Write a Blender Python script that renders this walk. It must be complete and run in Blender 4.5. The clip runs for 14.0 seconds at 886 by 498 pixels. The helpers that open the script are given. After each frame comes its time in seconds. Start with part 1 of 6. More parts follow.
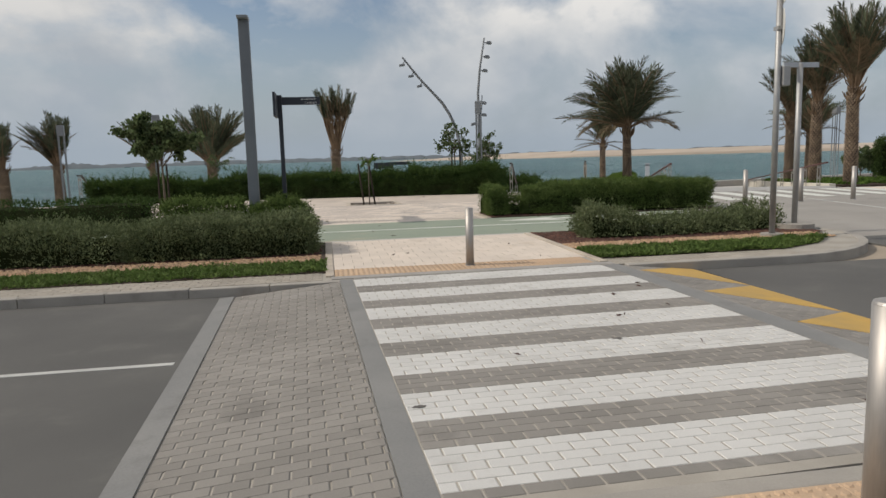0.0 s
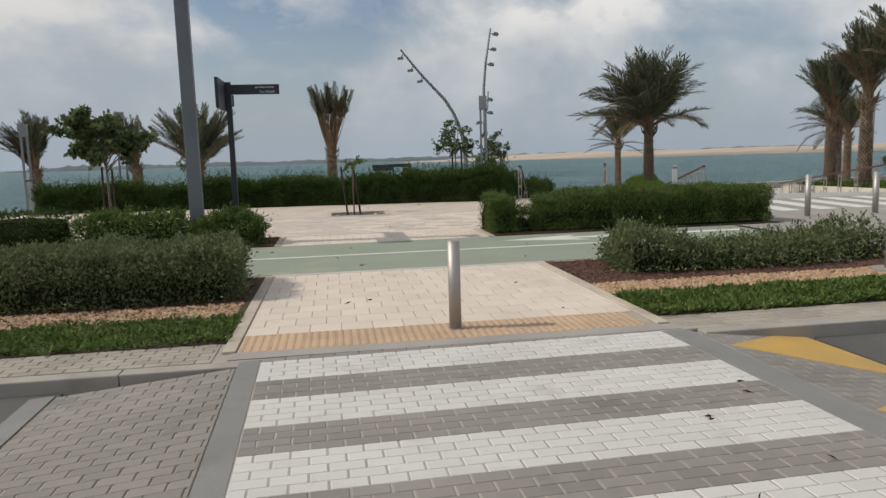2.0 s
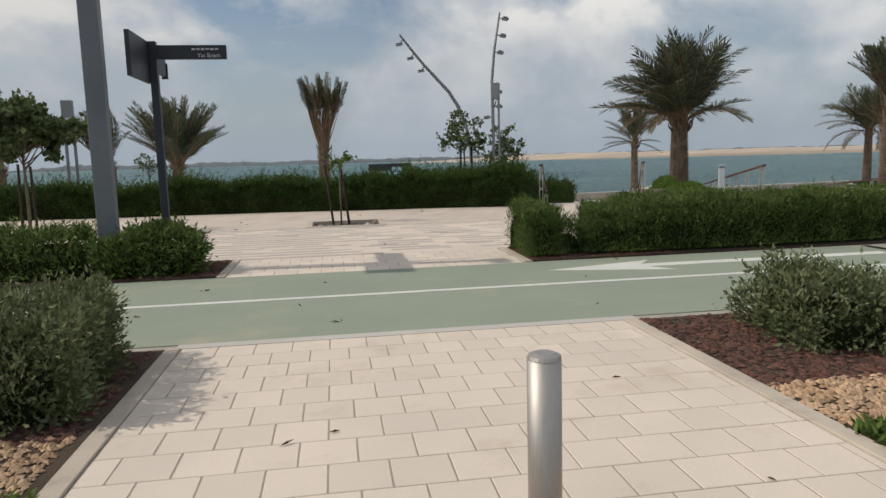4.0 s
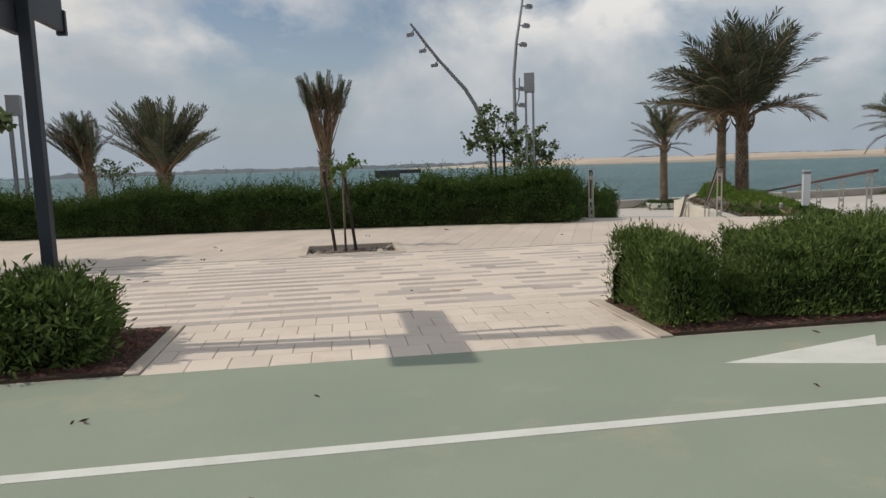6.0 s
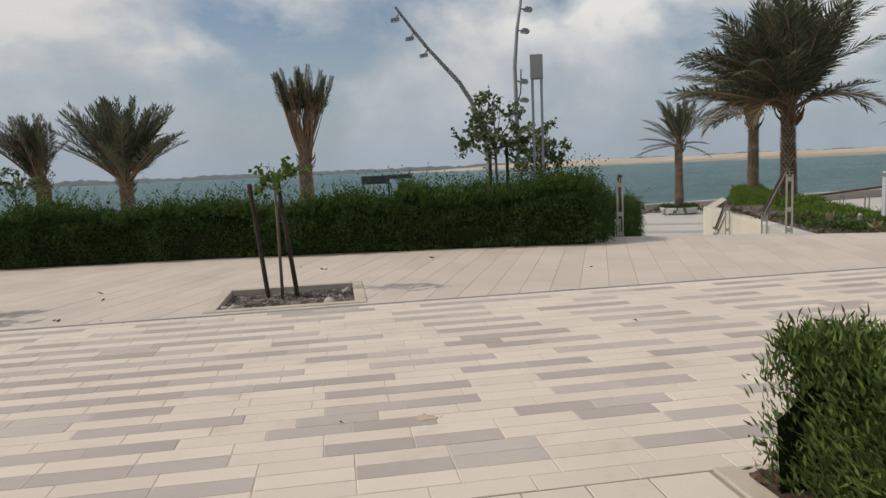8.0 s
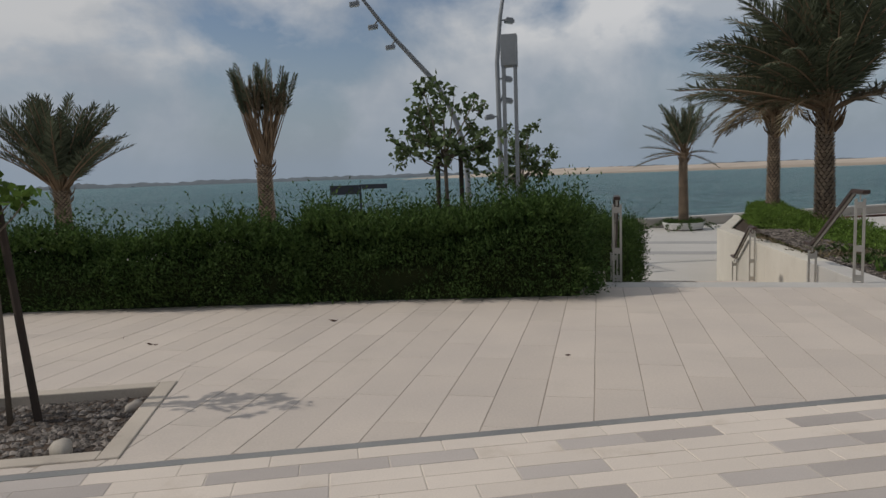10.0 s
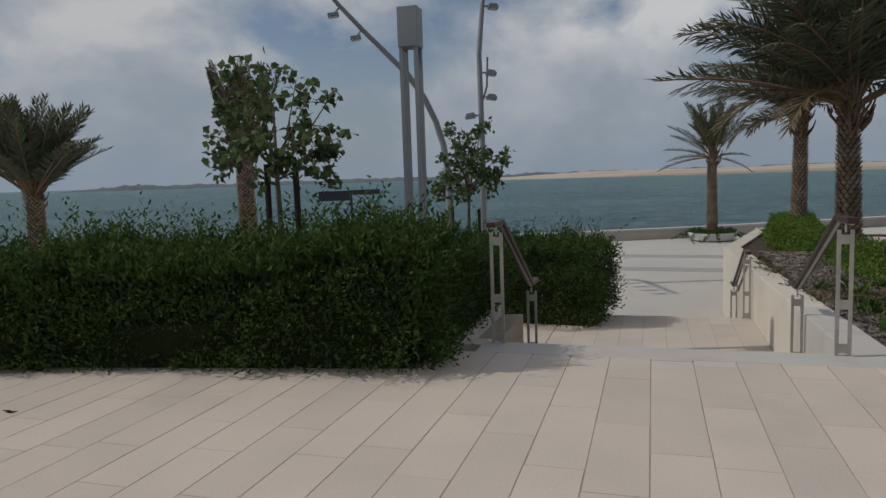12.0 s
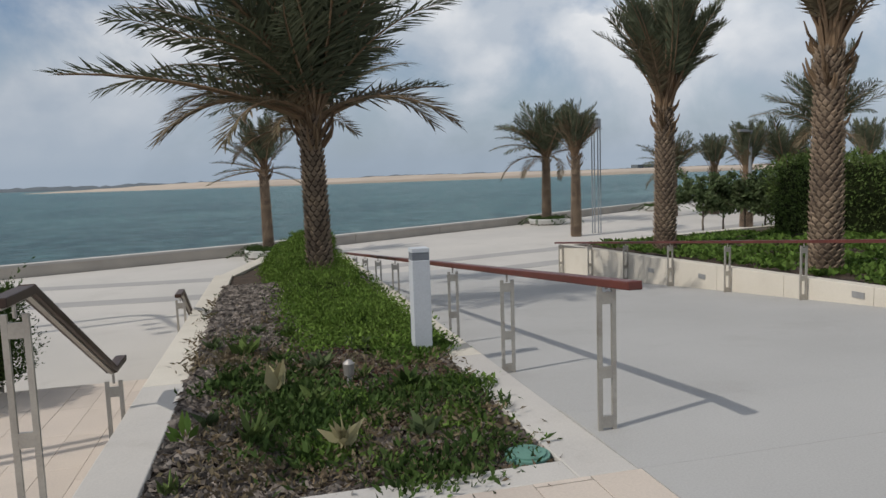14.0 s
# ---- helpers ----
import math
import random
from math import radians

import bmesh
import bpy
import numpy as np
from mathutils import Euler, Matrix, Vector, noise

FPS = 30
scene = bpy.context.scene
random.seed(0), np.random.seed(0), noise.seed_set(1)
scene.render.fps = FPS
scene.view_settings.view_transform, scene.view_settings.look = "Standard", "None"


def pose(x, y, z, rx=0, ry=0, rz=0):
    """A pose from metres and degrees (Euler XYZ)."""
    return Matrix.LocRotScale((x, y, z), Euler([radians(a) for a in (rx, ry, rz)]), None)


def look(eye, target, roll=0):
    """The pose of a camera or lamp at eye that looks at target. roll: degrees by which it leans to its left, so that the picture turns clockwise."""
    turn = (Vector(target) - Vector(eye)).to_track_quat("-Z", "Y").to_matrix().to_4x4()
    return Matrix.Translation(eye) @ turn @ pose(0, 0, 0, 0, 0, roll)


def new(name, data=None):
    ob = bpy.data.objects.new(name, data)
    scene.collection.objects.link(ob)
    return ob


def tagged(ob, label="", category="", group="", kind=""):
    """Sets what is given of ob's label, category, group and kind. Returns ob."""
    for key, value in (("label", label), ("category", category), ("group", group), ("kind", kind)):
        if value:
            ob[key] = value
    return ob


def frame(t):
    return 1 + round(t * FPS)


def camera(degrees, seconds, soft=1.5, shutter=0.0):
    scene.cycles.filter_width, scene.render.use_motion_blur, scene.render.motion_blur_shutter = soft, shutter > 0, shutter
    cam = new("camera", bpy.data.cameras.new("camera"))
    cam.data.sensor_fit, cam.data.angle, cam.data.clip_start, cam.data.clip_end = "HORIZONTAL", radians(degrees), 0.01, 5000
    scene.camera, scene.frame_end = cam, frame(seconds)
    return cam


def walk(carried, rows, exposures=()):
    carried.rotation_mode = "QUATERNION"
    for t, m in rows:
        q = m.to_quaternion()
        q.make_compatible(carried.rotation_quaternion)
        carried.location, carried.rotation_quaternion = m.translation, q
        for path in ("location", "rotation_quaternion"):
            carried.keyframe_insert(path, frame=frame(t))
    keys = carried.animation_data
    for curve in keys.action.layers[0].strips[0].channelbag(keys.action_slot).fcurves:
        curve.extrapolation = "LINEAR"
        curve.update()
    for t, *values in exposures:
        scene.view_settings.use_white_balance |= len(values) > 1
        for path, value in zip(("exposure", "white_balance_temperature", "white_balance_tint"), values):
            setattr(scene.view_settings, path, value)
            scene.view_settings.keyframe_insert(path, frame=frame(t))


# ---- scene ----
cam = camera(64.9, 14.0)
PATH = [
    (0, (0.239, 0.527, 1.586), (0.562, 2.483, 1.321), -1.6),
    (0.5, (0.45, 1.356, 1.589), (0.781, 3.31, 1.321), -1.6),
    (1, (0.678, 2.205, 1.588), (0.979, 4.164, 1.321), -1.7),
    (1.5, (0.951, 3.124, 1.602), (1.254, 5.083, 1.334), -1.7),
    (2, (1.196, 4.033, 1.597), (1.494, 5.993, 1.336), -1.7),
    (2.5, (1.396, 5.021, 1.573), (1.693, 6.982, 1.312), -1.6),
    (3, (1.538, 5.962, 1.561), (1.838, 7.922, 1.299), -1.7),
    (3.2, (1.591, 6.399, 1.538), (1.897, 8.358, 1.272), -1.5),
    (5.3, (1.574, 10.881, 1.467), (1.869, 12.844, 1.223), -1.8),
    (5.5, (1.589, 11.289, 1.463), (1.891, 13.251, 1.22), -1.5),
    (6, (1.621, 12.284, 1.478), (1.915, 14.248, 1.236), -1.8),
    (6.5, (1.797, 13.292, 1.472), (2.092, 15.256, 1.235), -1.8),
    (7, (1.981, 14.258, 1.457), (2.28, 16.221, 1.219), -2.0),
    (7.5, (2.205, 15.242, 1.494), (2.503, 17.206, 1.259), -2.1),
    (7.7, (2.311, 15.626, 1.501), (2.607, 17.59, 1.266), -2.5),
    (10, (4.102, 19.967, 1.605), (4.403, 21.932, 1.39), -2.0),
    (10.5, (4.69, 20.709, 1.593), (4.996, 22.674, 1.382), -1.7),
    (11, (5.339, 21.351, 1.609), (5.65, 23.316, 1.402), -1.8),
    (11.5, (6.063, 21.938, 1.64), (6.373, 23.903, 1.433), -1.8),
    (12, (6.902, 22.402, 1.658), (7.06, 24.385, 1.453), -1.9),
    (12.5, (7.761, 22.856, 1.688), (8.05, 24.824, 1.48), -1.9),
    (13, (8.661, 23.239, 1.722), (9.246, 25.141, 1.516), -1.8),
    (13.5, (9.579, 23.594, 1.731), (10.449, 25.382, 1.525), -2.0),
    (14, (10.563, 23.99, 1.719), (11.717, 25.61, 1.508), -1.9),
]
EXPOSURES = [(0.0, -0.08, 6850, 10), (7.7, -0.10, 6850, 10), (10.0, -0.52, 6500, 10), (12.0, -0.62, 6450, 10), (12.5, -0.52, 6450, 10), (13.0, -0.04, 6450, 10), (13.5, 0.0, 6450, 10), (14.0, -0.10, 6450, 10)]
walk(cam, [(t, look(eye, target, roll)) for t, eye, target, roll in PATH], EXPOSURES)

# ---------------------------------------------------------------- light
SUN_AZ, SUN_EL = radians(-85.0), radians(42.5)          # from +y, clockwise positive
world = bpy.data.worlds.new("sky")
scene.world = world
world.use_nodes = True
wn, wl = world.node_tree.nodes, world.node_tree.links
wn.clear()
w_out = wn.new("ShaderNodeOutputWorld")
w_bg = wn.new("ShaderNodeBackground")
w_sky = wn.new("ShaderNodeTexSky")
w_sky.sky_type = "NISHITA"
w_sky.sun_disc = False
w_sky.sun_elevation, w_sky.sun_rotation = SUN_EL, SUN_AZ
w_sky.air_density, w_sky.dust_density, w_sky.ozone_density = 1.0, 1.5, 1.0
w_tc = wn.new("ShaderNodeTexCoord")
w_map = wn.new("ShaderNodeMapping")
w_map.inputs["Scale"].default_value = (1.0, 1.0, 1.35)
w_map.inputs["Location"].default_value = (3.1, 0.4, 0.35)
w_n1 = wn.new("ShaderNodeTexNoise")
w_n1.inputs["Scale"].default_value, w_n1.inputs["Detail"].default_value = 4.6, 12.0
w_n1.inputs["Roughness"].default_value, w_n1.inputs["Distortion"].default_value = 0.55, 0.25
w_r1 = wn.new("ShaderNodeValToRGB")
w_r1.color_ramp.elements[0].position, w_r1.color_ramp.elements[1].position = 0.36, 0.54
w_n2 = wn.new("ShaderNodeTexNoise")
w_n2.inputs["Scale"].default_value, w_n2.inputs["Detail"].default_value = 6.5, 9.0
w_r2 = wn.new("ShaderNodeValToRGB")
w_r2.color_ramp.elements[0].position, w_r2.color_ramp.elements[1].position = 0.40, 0.62
w_r2.color_ramp.elements[0].color = (0.51, 0.565, 0.635, 1)
w_r2.color_ramp.elements[1].color = (0.83, 0.84, 0.855, 1)
w_mul = wn.new("ShaderNodeMix")
w_mul.data_type, w_mul.blend_type = "RGBA", "MULTIPLY"
w_mul.inputs["Factor"].default_value = 1.0
w_mul.inputs["B"].default_value = (0.105, 0.105, 0.108, 1)
w_hz = wn.new("ShaderNodeSeparateXYZ")
w_hr = wn.new("ShaderNodeMapRange")
w_hr.inputs["From Min"].default_value, w_hr.inputs["From Max"].default_value = 0.02, 0.20
w_hr.inputs["To Min"].default_value, w_hr.inputs["To Max"].default_value = 0.92, 0.0
w_haze = wn.new("ShaderNodeMix")
w_haze.data_type = "RGBA"
w_haze.inputs["B"].default_value = (0.375, 0.455, 0.555, 1)
w_mix = wn.new("ShaderNodeMix")
w_mix.data_type = "RGBA"
wl.new(w_tc.outputs["Generated"], w_map.inputs["Vector"])
wl.new(w_map.outputs[0], w_n1.inputs["Vector"])
wl.new(w_map.outputs[0], w_n2.inputs["Vector"])
wl.new(w_n1.outputs["Fac"], w_r1.inputs["Fac"])
wl.new(w_n2.outputs["Fac"], w_r2.inputs["Fac"])
wl.new(w_sky.outputs["Color"], w_mul.inputs["A"])
wl.new(w_mul.outputs["Result"], w_mix.inputs["A"])
w_lit = wn.new("ShaderNodeVectorMath")
w_lit.operation = "DOT_PRODUCT"
w_lit.inputs[1].default_value = (-math.sin(SUN_AZ), -math.cos(SUN_AZ), 0.0)
w_lr = wn.new("ShaderNodeMapRange")
w_lr.inputs["From Min"].default_value, w_lr.inputs["From Max"].default_value = -0.3, 1.0
w_lr.inputs["To Min"].default_value, w_lr.inputs["To Max"].default_value = 0.94, 1.20
w_ls = wn.new("ShaderNodeVectorMath")
w_ls.operation = "SCALE"
wl.new(w_tc.outputs["Generated"], w_lit.inputs[0])
wl.new(w_lit.outputs["Value"], w_lr.inputs["Value"])
wl.new(w_lr.outputs["Result"], w_ls.inputs["Scale"])
wl.new(w_r2.outputs["Color"], w_ls.inputs[0])
wl.new(w_ls.outputs["Vector"], w_mix.inputs["B"])
wl.new(w_r1.outputs["Color"], w_mix.inputs["Factor"])
wl.new(w_tc.outputs["Generated"], w_hz.inputs[0])
wl.new(w_hz.outputs["Z"], w_hr.inputs["Value"])
wl.new(w_mix.outputs["Result"], w_haze.inputs["A"])
wl.new(w_hr.outputs["Result"], w_haze.inputs["Factor"])
wl.new(w_haze.outputs["Result"], w_bg.inputs["Color"])
wl.new(w_bg.outputs[0], w_out.inputs[0])
w_bg.inputs["Strength"].default_value = 0.92

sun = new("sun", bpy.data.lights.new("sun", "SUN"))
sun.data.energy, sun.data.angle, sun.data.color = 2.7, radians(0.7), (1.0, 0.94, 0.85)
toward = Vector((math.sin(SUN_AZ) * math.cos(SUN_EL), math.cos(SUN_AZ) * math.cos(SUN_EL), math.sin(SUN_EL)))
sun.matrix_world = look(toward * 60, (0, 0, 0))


# ---------------------------------------------------------------- materials
def mat(name, a, b=None, rough=0.8, scale=1.5, fine=60.0, bump=0.25, depth=0.004, metal=0.0, vary=0.0, island=0.0, spec=0.4,
        stretch=(1, 1, 1), sheen=0.0, stain=None):
    """A surface with two scales of variation, in world metres; vary: tone from piece to piece; island: from leaf to leaf."""
    m = bpy.data.materials.new(name)
    m.use_nodes = True
    n, l = m.node_tree.nodes, m.node_tree.links
    bs = n["Principled BSDF"]
    b = b or tuple(c * 0.8 for c in a)
    geo = n.new("ShaderNodeNewGeometry")
    mp = n.new("ShaderNodeMapping")
    mp.inputs["Scale"].default_value = stretch
    l.new(geo.outputs["Position"], mp.inputs["Vector"])
    big, small = n.new("ShaderNodeTexNoise"), n.new("ShaderNodeTexNoise")
    big.inputs["Scale"].default_value, big.inputs["Detail"].default_value = scale, 5.0
    small.inputs["Scale"].default_value, small.inputs["Detail"].default_value = fine, 4.0
    l.new(mp.outputs[0], big.inputs["Vector"])
    l.new(mp.outputs[0], small.inputs["Vector"])
    rp = n.new("ShaderNodeMapRange")
    rp.inputs["From Min"].default_value, rp.inputs["From Max"].default_value = 0.32, 0.68
    l.new(big.outputs["Fac"], rp.inputs["Value"])
    mx = n.new("ShaderNodeMix")
    mx.data_type = "RGBA"
    mx.inputs["A"].default_value, mx.inputs["B"].default_value = (*a, 1), (*b, 1)
    l.new(rp.outputs["Result"], mx.inputs["Factor"])
    col = mx.outputs["Result"]
    if stain:
        st, sr, sm = n.new("ShaderNodeTexNoise"), n.new("ShaderNodeMapRange"), n.new("ShaderNodeMix")
        st.inputs["Scale"].default_value, st.inputs["Detail"].default_value = stain[1], 7.0
        st.inputs["Roughness"].default_value = 0.65
        sr.inputs["From Min"].default_value, sr.inputs["From Max"].default_value = 0.56, 0.74
        sr.inputs["To Max"].default_value = stain[2]
        sm.data_type = "RGBA"
        sm.inputs["B"].default_value = (*stain[0], 1)
        l.new(mp.outputs[0], st.inputs["Vector"])
        l.new(st.outputs["Fac"], sr.inputs["Value"])
        l.new(sr.outputs["Result"], sm.inputs["Factor"])
        l.new(col, sm.inputs["A"])
        col = sm.outputs["Result"]
    hsv = n.new("ShaderNodeHueSaturation")
    l.new(col, hsv.inputs["Color"])
    val = n.new("ShaderNodeMapRange")
    val.inputs["To Min"].default_value, val.inputs["To Max"].default_value = 0.86, 1.14
    l.new(small.outputs["Fac"], val.inputs["Value"])
    value = val.outputs["Result"]
    if vary or island:
        src = n.new("ShaderNodeObjectInfo").outputs["Random"] if vary else geo.outputs["Random Per Island"]
        amount = vary or island
        rnd, mu = n.new("ShaderNodeMapRange"), n.new("ShaderNodeMath")
        rnd.inputs["To Min"].default_value, rnd.inputs["To Max"].default_value = 1 - amount, 1 + amount
        mu.operation = "MULTIPLY"
        l.new(src, rnd.inputs["Value"])
        l.new(rnd.outputs["Result"], mu.inputs[0])
        l.new(value, mu.inputs[1])
        value = mu.outputs[0]
    l.new(value, hsv.inputs["Value"])
    l.new(hsv.outputs["Color"], bs.inputs["Base Color"])
    bs.inputs["Roughness"].default_value, bs.inputs["Metallic"].default_value = rough, metal
    bs.inputs["Specular IOR Level"].default_value = spec
    if bump:
        bp = n.new("ShaderNodeBump")
        bp.inputs["Strength"].default_value, bp.inputs["Distance"].default_value = bump, depth
        l.new(small.outputs["Fac"], bp.inputs["Height"])
        l.new(bp.outputs["Normal"], bs.inputs["Normal"])
    return m


def leaf_mat(name, a, b, vary=0.35, through_light=0.25):
    m = mat(name, a, b, rough=0.7, scale=2.5, fine=30, bump=0.0, island=vary, spec=0.12)
    n, l = m.node_tree.nodes, m.node_tree.links
    bs, out = n["Principled BSDF"], n["Material Output"]
    tr, mx = n.new("ShaderNodeBsdfTranslucent"), n.new("ShaderNodeMixShader")
    mx.inputs[0].default_value = through_light
    l.new(bs.inputs["Base Color"].links[0].from_socket, tr.inputs["Color"])
    l.new(bs.outputs[0], mx.inputs[1])
    l.new(tr.outputs[0], mx.inputs[2])
    l.new(mx.outputs[0], out.inputs["Surface"])
    return m


ASPHALT = mat("asphalt", (0.088, 0.086, 0.083), (0.118, 0.115, 0.109), rough=0.9, scale=0.6, fine=140, bump=0.5, depth=0.006, stain=((0.16, 0.153, 0.142), 1.2, 0.5))
SIDE_ASPHALT = mat("driveway_paving", (0.27, 0.255, 0.235), (0.33, 0.31, 0.285), rough=0.9, scale=0.5, fine=110, bump=0.4, stain=((0.2, 0.19, 0.17), 0.9, 0.4))
CONCRETE = mat("concrete", (0.36, 0.34, 0.315), (0.29, 0.275, 0.255), rough=0.85, scale=1.3, fine=70, bump=0.3, vary=0.05, stain=((0.19, 0.18, 0.165), 2.3, 0.5))
BAND = mat("concrete_band", (0.185, 0.186, 0.184), (0.24, 0.237, 0.229), rough=0.85, scale=1.1, fine=60, bump=0.3, stain=((0.14, 0.135, 0.13), 1.8, 0.6))
KERB = mat("kerb_concrete", (0.355, 0.33, 0.295), (0.27, 0.252, 0.228), rough=0.9, scale=1.5, fine=80, bump=0.3, vary=0.06, stain=((0.2, 0.18, 0.16), 3.0, 0.5))
SIDE_BLOCK = mat("buff_block", (0.37, 0.335, 0.285), (0.30, 0.27, 0.23), rough=0.9, scale=1.2, fine=90, bump=0.3, vary=0.08, stain=((0.2, 0.175, 0.145), 1.6, 0.6))
EDGING = mat("bed_edging_concrete", (0.52, 0.455, 0.38), (0.41, 0.355, 0.295), rough=0.9, scale=1.5, fine=80, bump=0.3, stain=((0.2, 0.18, 0.16), 3.0, 0.5))
JOINT = mat("joint_sand", (0.40, 0.37, 0.325), (0.30, 0.275, 0.24), rough=0.95, scale=2, fine=160, bump=0.3)
LIGHT_JOINT = mat("pale_joint_sand", (0.54, 0.475, 0.40), (0.44, 0.385, 0.325), rough=0.95, scale=2, fine=160, bump=0.3)
SLAB_JOINT = mat("brown_joint_sand", (0.36, 0.305, 0.25), (0.29, 0.245, 0.205), rough=0.95, scale=2, fine=160, bump=0.3)
STAINED = ((0.13, 0.12, 0.11), 1.3, 0.75)
GREY_BLOCK = mat("grey_block", (0.262, 0.245, 0.224), (0.214, 0.200, 0.182), rough=0.9, scale=0.9, fine=120, bump=0.4, vary=0.09, stain=STAINED)
GREY_BLOCK_J = mat("grey_block_rest", (0.262, 0.245, 0.224), (0.214, 0.200, 0.182), rough=0.9, scale=0.9, fine=120, bump=0.4, island=0.09, stain=STAINED)
PAINT_STAIN = ((0.36, 0.34, 0.31), 2.2, 0.6)
WHITE_BLOCK = mat("white_painted_block", (0.58, 0.57, 0.55), (0.53, 0.52, 0.50), rough=0.75, scale=1.4, fine=120, bump=0.35, vary=0.04, stain=PAINT_STAIN)
WHITE_BLOCK_J = mat("white_painted_block_rest", (0.58, 0.57, 0.55), (0.53, 0.52, 0.50), rough=0.75, scale=1.4, fine=120, bump=0.35, island=0.04, stain=PAINT_STAIN)
YELLOW = mat("yellow_road_paint", (0.54, 0.335, 0.085), (0.44, 0.29, 0.10), rough=0.8, scale=2, fine=90, bump=0.3, stain=((0.35, 0.26, 0.13), 3, 0.6))
ROAD_WHITE = mat("white_road_paint", (0.50, 0.50, 0.48), (0.40, 0.40, 0.385), rough=0.8, scale=2, fine=90, bump=0.3, stain=((0.35, 0.34, 0.32), 4, 0.5))
LANE_WHITE = mat("fresh_white_lane_paint", (0.66, 0.67, 0.63), (0.58, 0.59, 0.555), rough=0.8, scale=2, fine=90, bump=0.3, stain=((0.47, 0.48, 0.44), 4, 0.5))
CREAM = mat("cream_paver", (0.655, 0.57, 0.49), (0.60, 0.525, 0.455), rough=0.85, scale=1.2, fine=110, bump=0.3, vary=0.05, stain=((0.43, 0.345, 0.255), 1.5, 0.6))
CREAM_J = mat("cream_paver_rest", (0.655, 0.57, 0.49), (0.60, 0.525, 0.455), rough=0.85, scale=1.2, fine=110, bump=0.3, island=0.05, stain=((0.43, 0.345, 0.255), 1.5, 0.6))
MIDGREY = mat("grey_strip_paver", (0.45, 0.40, 0.365), (0.40, 0.355, 0.325), rough=0.85, scale=1.3, fine=110, bump=0.3, vary=0.12)
MIDGREY_J = mat("grey_strip_paver_rest", (0.45, 0.40, 0.365), (0.40, 0.355, 0.325), rough=0.85, scale=1.3, fine=110, bump=0.3, island=0.12)
STONE = mat("cream_stone_slab", (0.565, 0.49, 0.42), (0.505, 0.44, 0.385), rough=0.8, scale=0.9, fine=60, bump=0.2, vary=0.055, stain=((0.43, 0.38, 0.325), 0.8, 0.5))
STONE_J = mat("cream_stone_slab_rest", (0.565, 0.49, 0.42), (0.505, 0.44, 0.385), rough=0.8, scale=0.9, fine=60, bump=0.2, island=0.055, stain=((0.43, 0.38, 0.325), 0.8, 0.5))
EDGE_STONE = mat("grey_edge_stone", (0.50, 0.475, 0.44), (0.44, 0.42, 0.395), rough=0.8, scale=1.2, fine=70, bump=0.2, vary=0.04, stain=((0.34, 0.31, 0.28), 1.5, 0.5))
TACTILE = mat("ochre_tactile_tile", (0.52, 0.37, 0.25), (0.45, 0.325, 0.225), rough=0.85, scale=2, fine=100, bump=0.3, vary=0.05, stain=((0.35, 0.25, 0.16), 2.2, 0.5))
GREEN_LANE = mat("sage_green_coating", (0.265, 0.305, 0.24), (0.235, 0.275, 0.22), rough=0.9, scale=0.7, fine=130, bump=0.35, stain=((0.40, 0.355, 0.27), 0.55, 0.8))
RAMP = mat("smooth_grey_concrete", (0.40, 0.395, 0.385), (0.36, 0.355, 0.345), rough=0.85, scale=0.5, fine=70, bump=0.2, stain=((0.31, 0.30, 0.285), 0.8, 0.45))
LOWER = mat("pale_promenade_concrete", (0.50, 0.475, 0.44), (0.45, 0.43, 0.40), rough=0.85, scale=0.35, fine=50, bump=0.2, stain=((0.36, 0.34, 0.31), 0.5, 0.4))
LOWER_DARK = mat("grey_promenade_band", (0.35, 0.34, 0.325), (0.31, 0.30, 0.29), rough=0.85, scale=0.5, fine=50, bump=0.2)
SEAWALL = mat("seawall_stone", (0.46, 0.42, 0.365), (0.38, 0.35, 0.31), rough=0.85, scale=0.8, fine=50, bump=0.3, vary=0.05)
WALL = mat("cream_render", (0.60, 0.56, 0.485), (0.55, 0.51, 0.44), rough=0.85, scale=1.2, fine=60, bump=0.2, vary=0.03, stain=((0.45, 0.40, 0.33), 1.4, 0.5))
SOIL = mat("bed_soil", (0.085, 0.058, 0.040), (0.055, 0.040, 0.030), rough=0.95, scale=4, fine=70, bump=0.8, depth=0.02)
MULCH = mat("bark_mulch", (0.115, 0.05, 0.035), (0.06, 0.035, 0.028), rough=0.9, scale=5, fine=90, bump=0.5, island=0.5)
CHIPS = mat("grey_brown_bark_chip", (0.215, 0.188, 0.165), (0.055, 0.043, 0.036), rough=0.9, scale=7, fine=90, bump=0.4, island=0.65)
GRAVEL = mat("ochre_gravel", (0.37, 0.235, 0.14), (0.42, 0.30, 0.20), rough=0.9, scale=4, fine=60, bump=0.4, island=0.35)
SAND = mat("pale_sand", (0.50, 0.42, 0.34), (0.40, 0.335, 0.275), rough=0.95, scale=0.03, fine=0.4, bump=0.1, stretch=(0.3, 1, 3))
LAND = mat("dry_ground", (0.36, 0.30, 0.235), (0.29, 0.24, 0.19), rough=0.95, scale=0.05, fine=3, bump=0.2)
STEEL = mat("brushed_steel", (0.46, 0.435, 0.41), (0.40, 0.38, 0.36), rough=0.55, scale=3, fine=90, bump=0.05, metal=0.85, stretch=(1, 1, 0.15))
GALV = mat("galvanised_steel", (0.40, 0.40, 0.395), (0.34, 0.34, 0.34), rough=0.5, scale=6, fine=60, bump=0.05, metal=0.5)
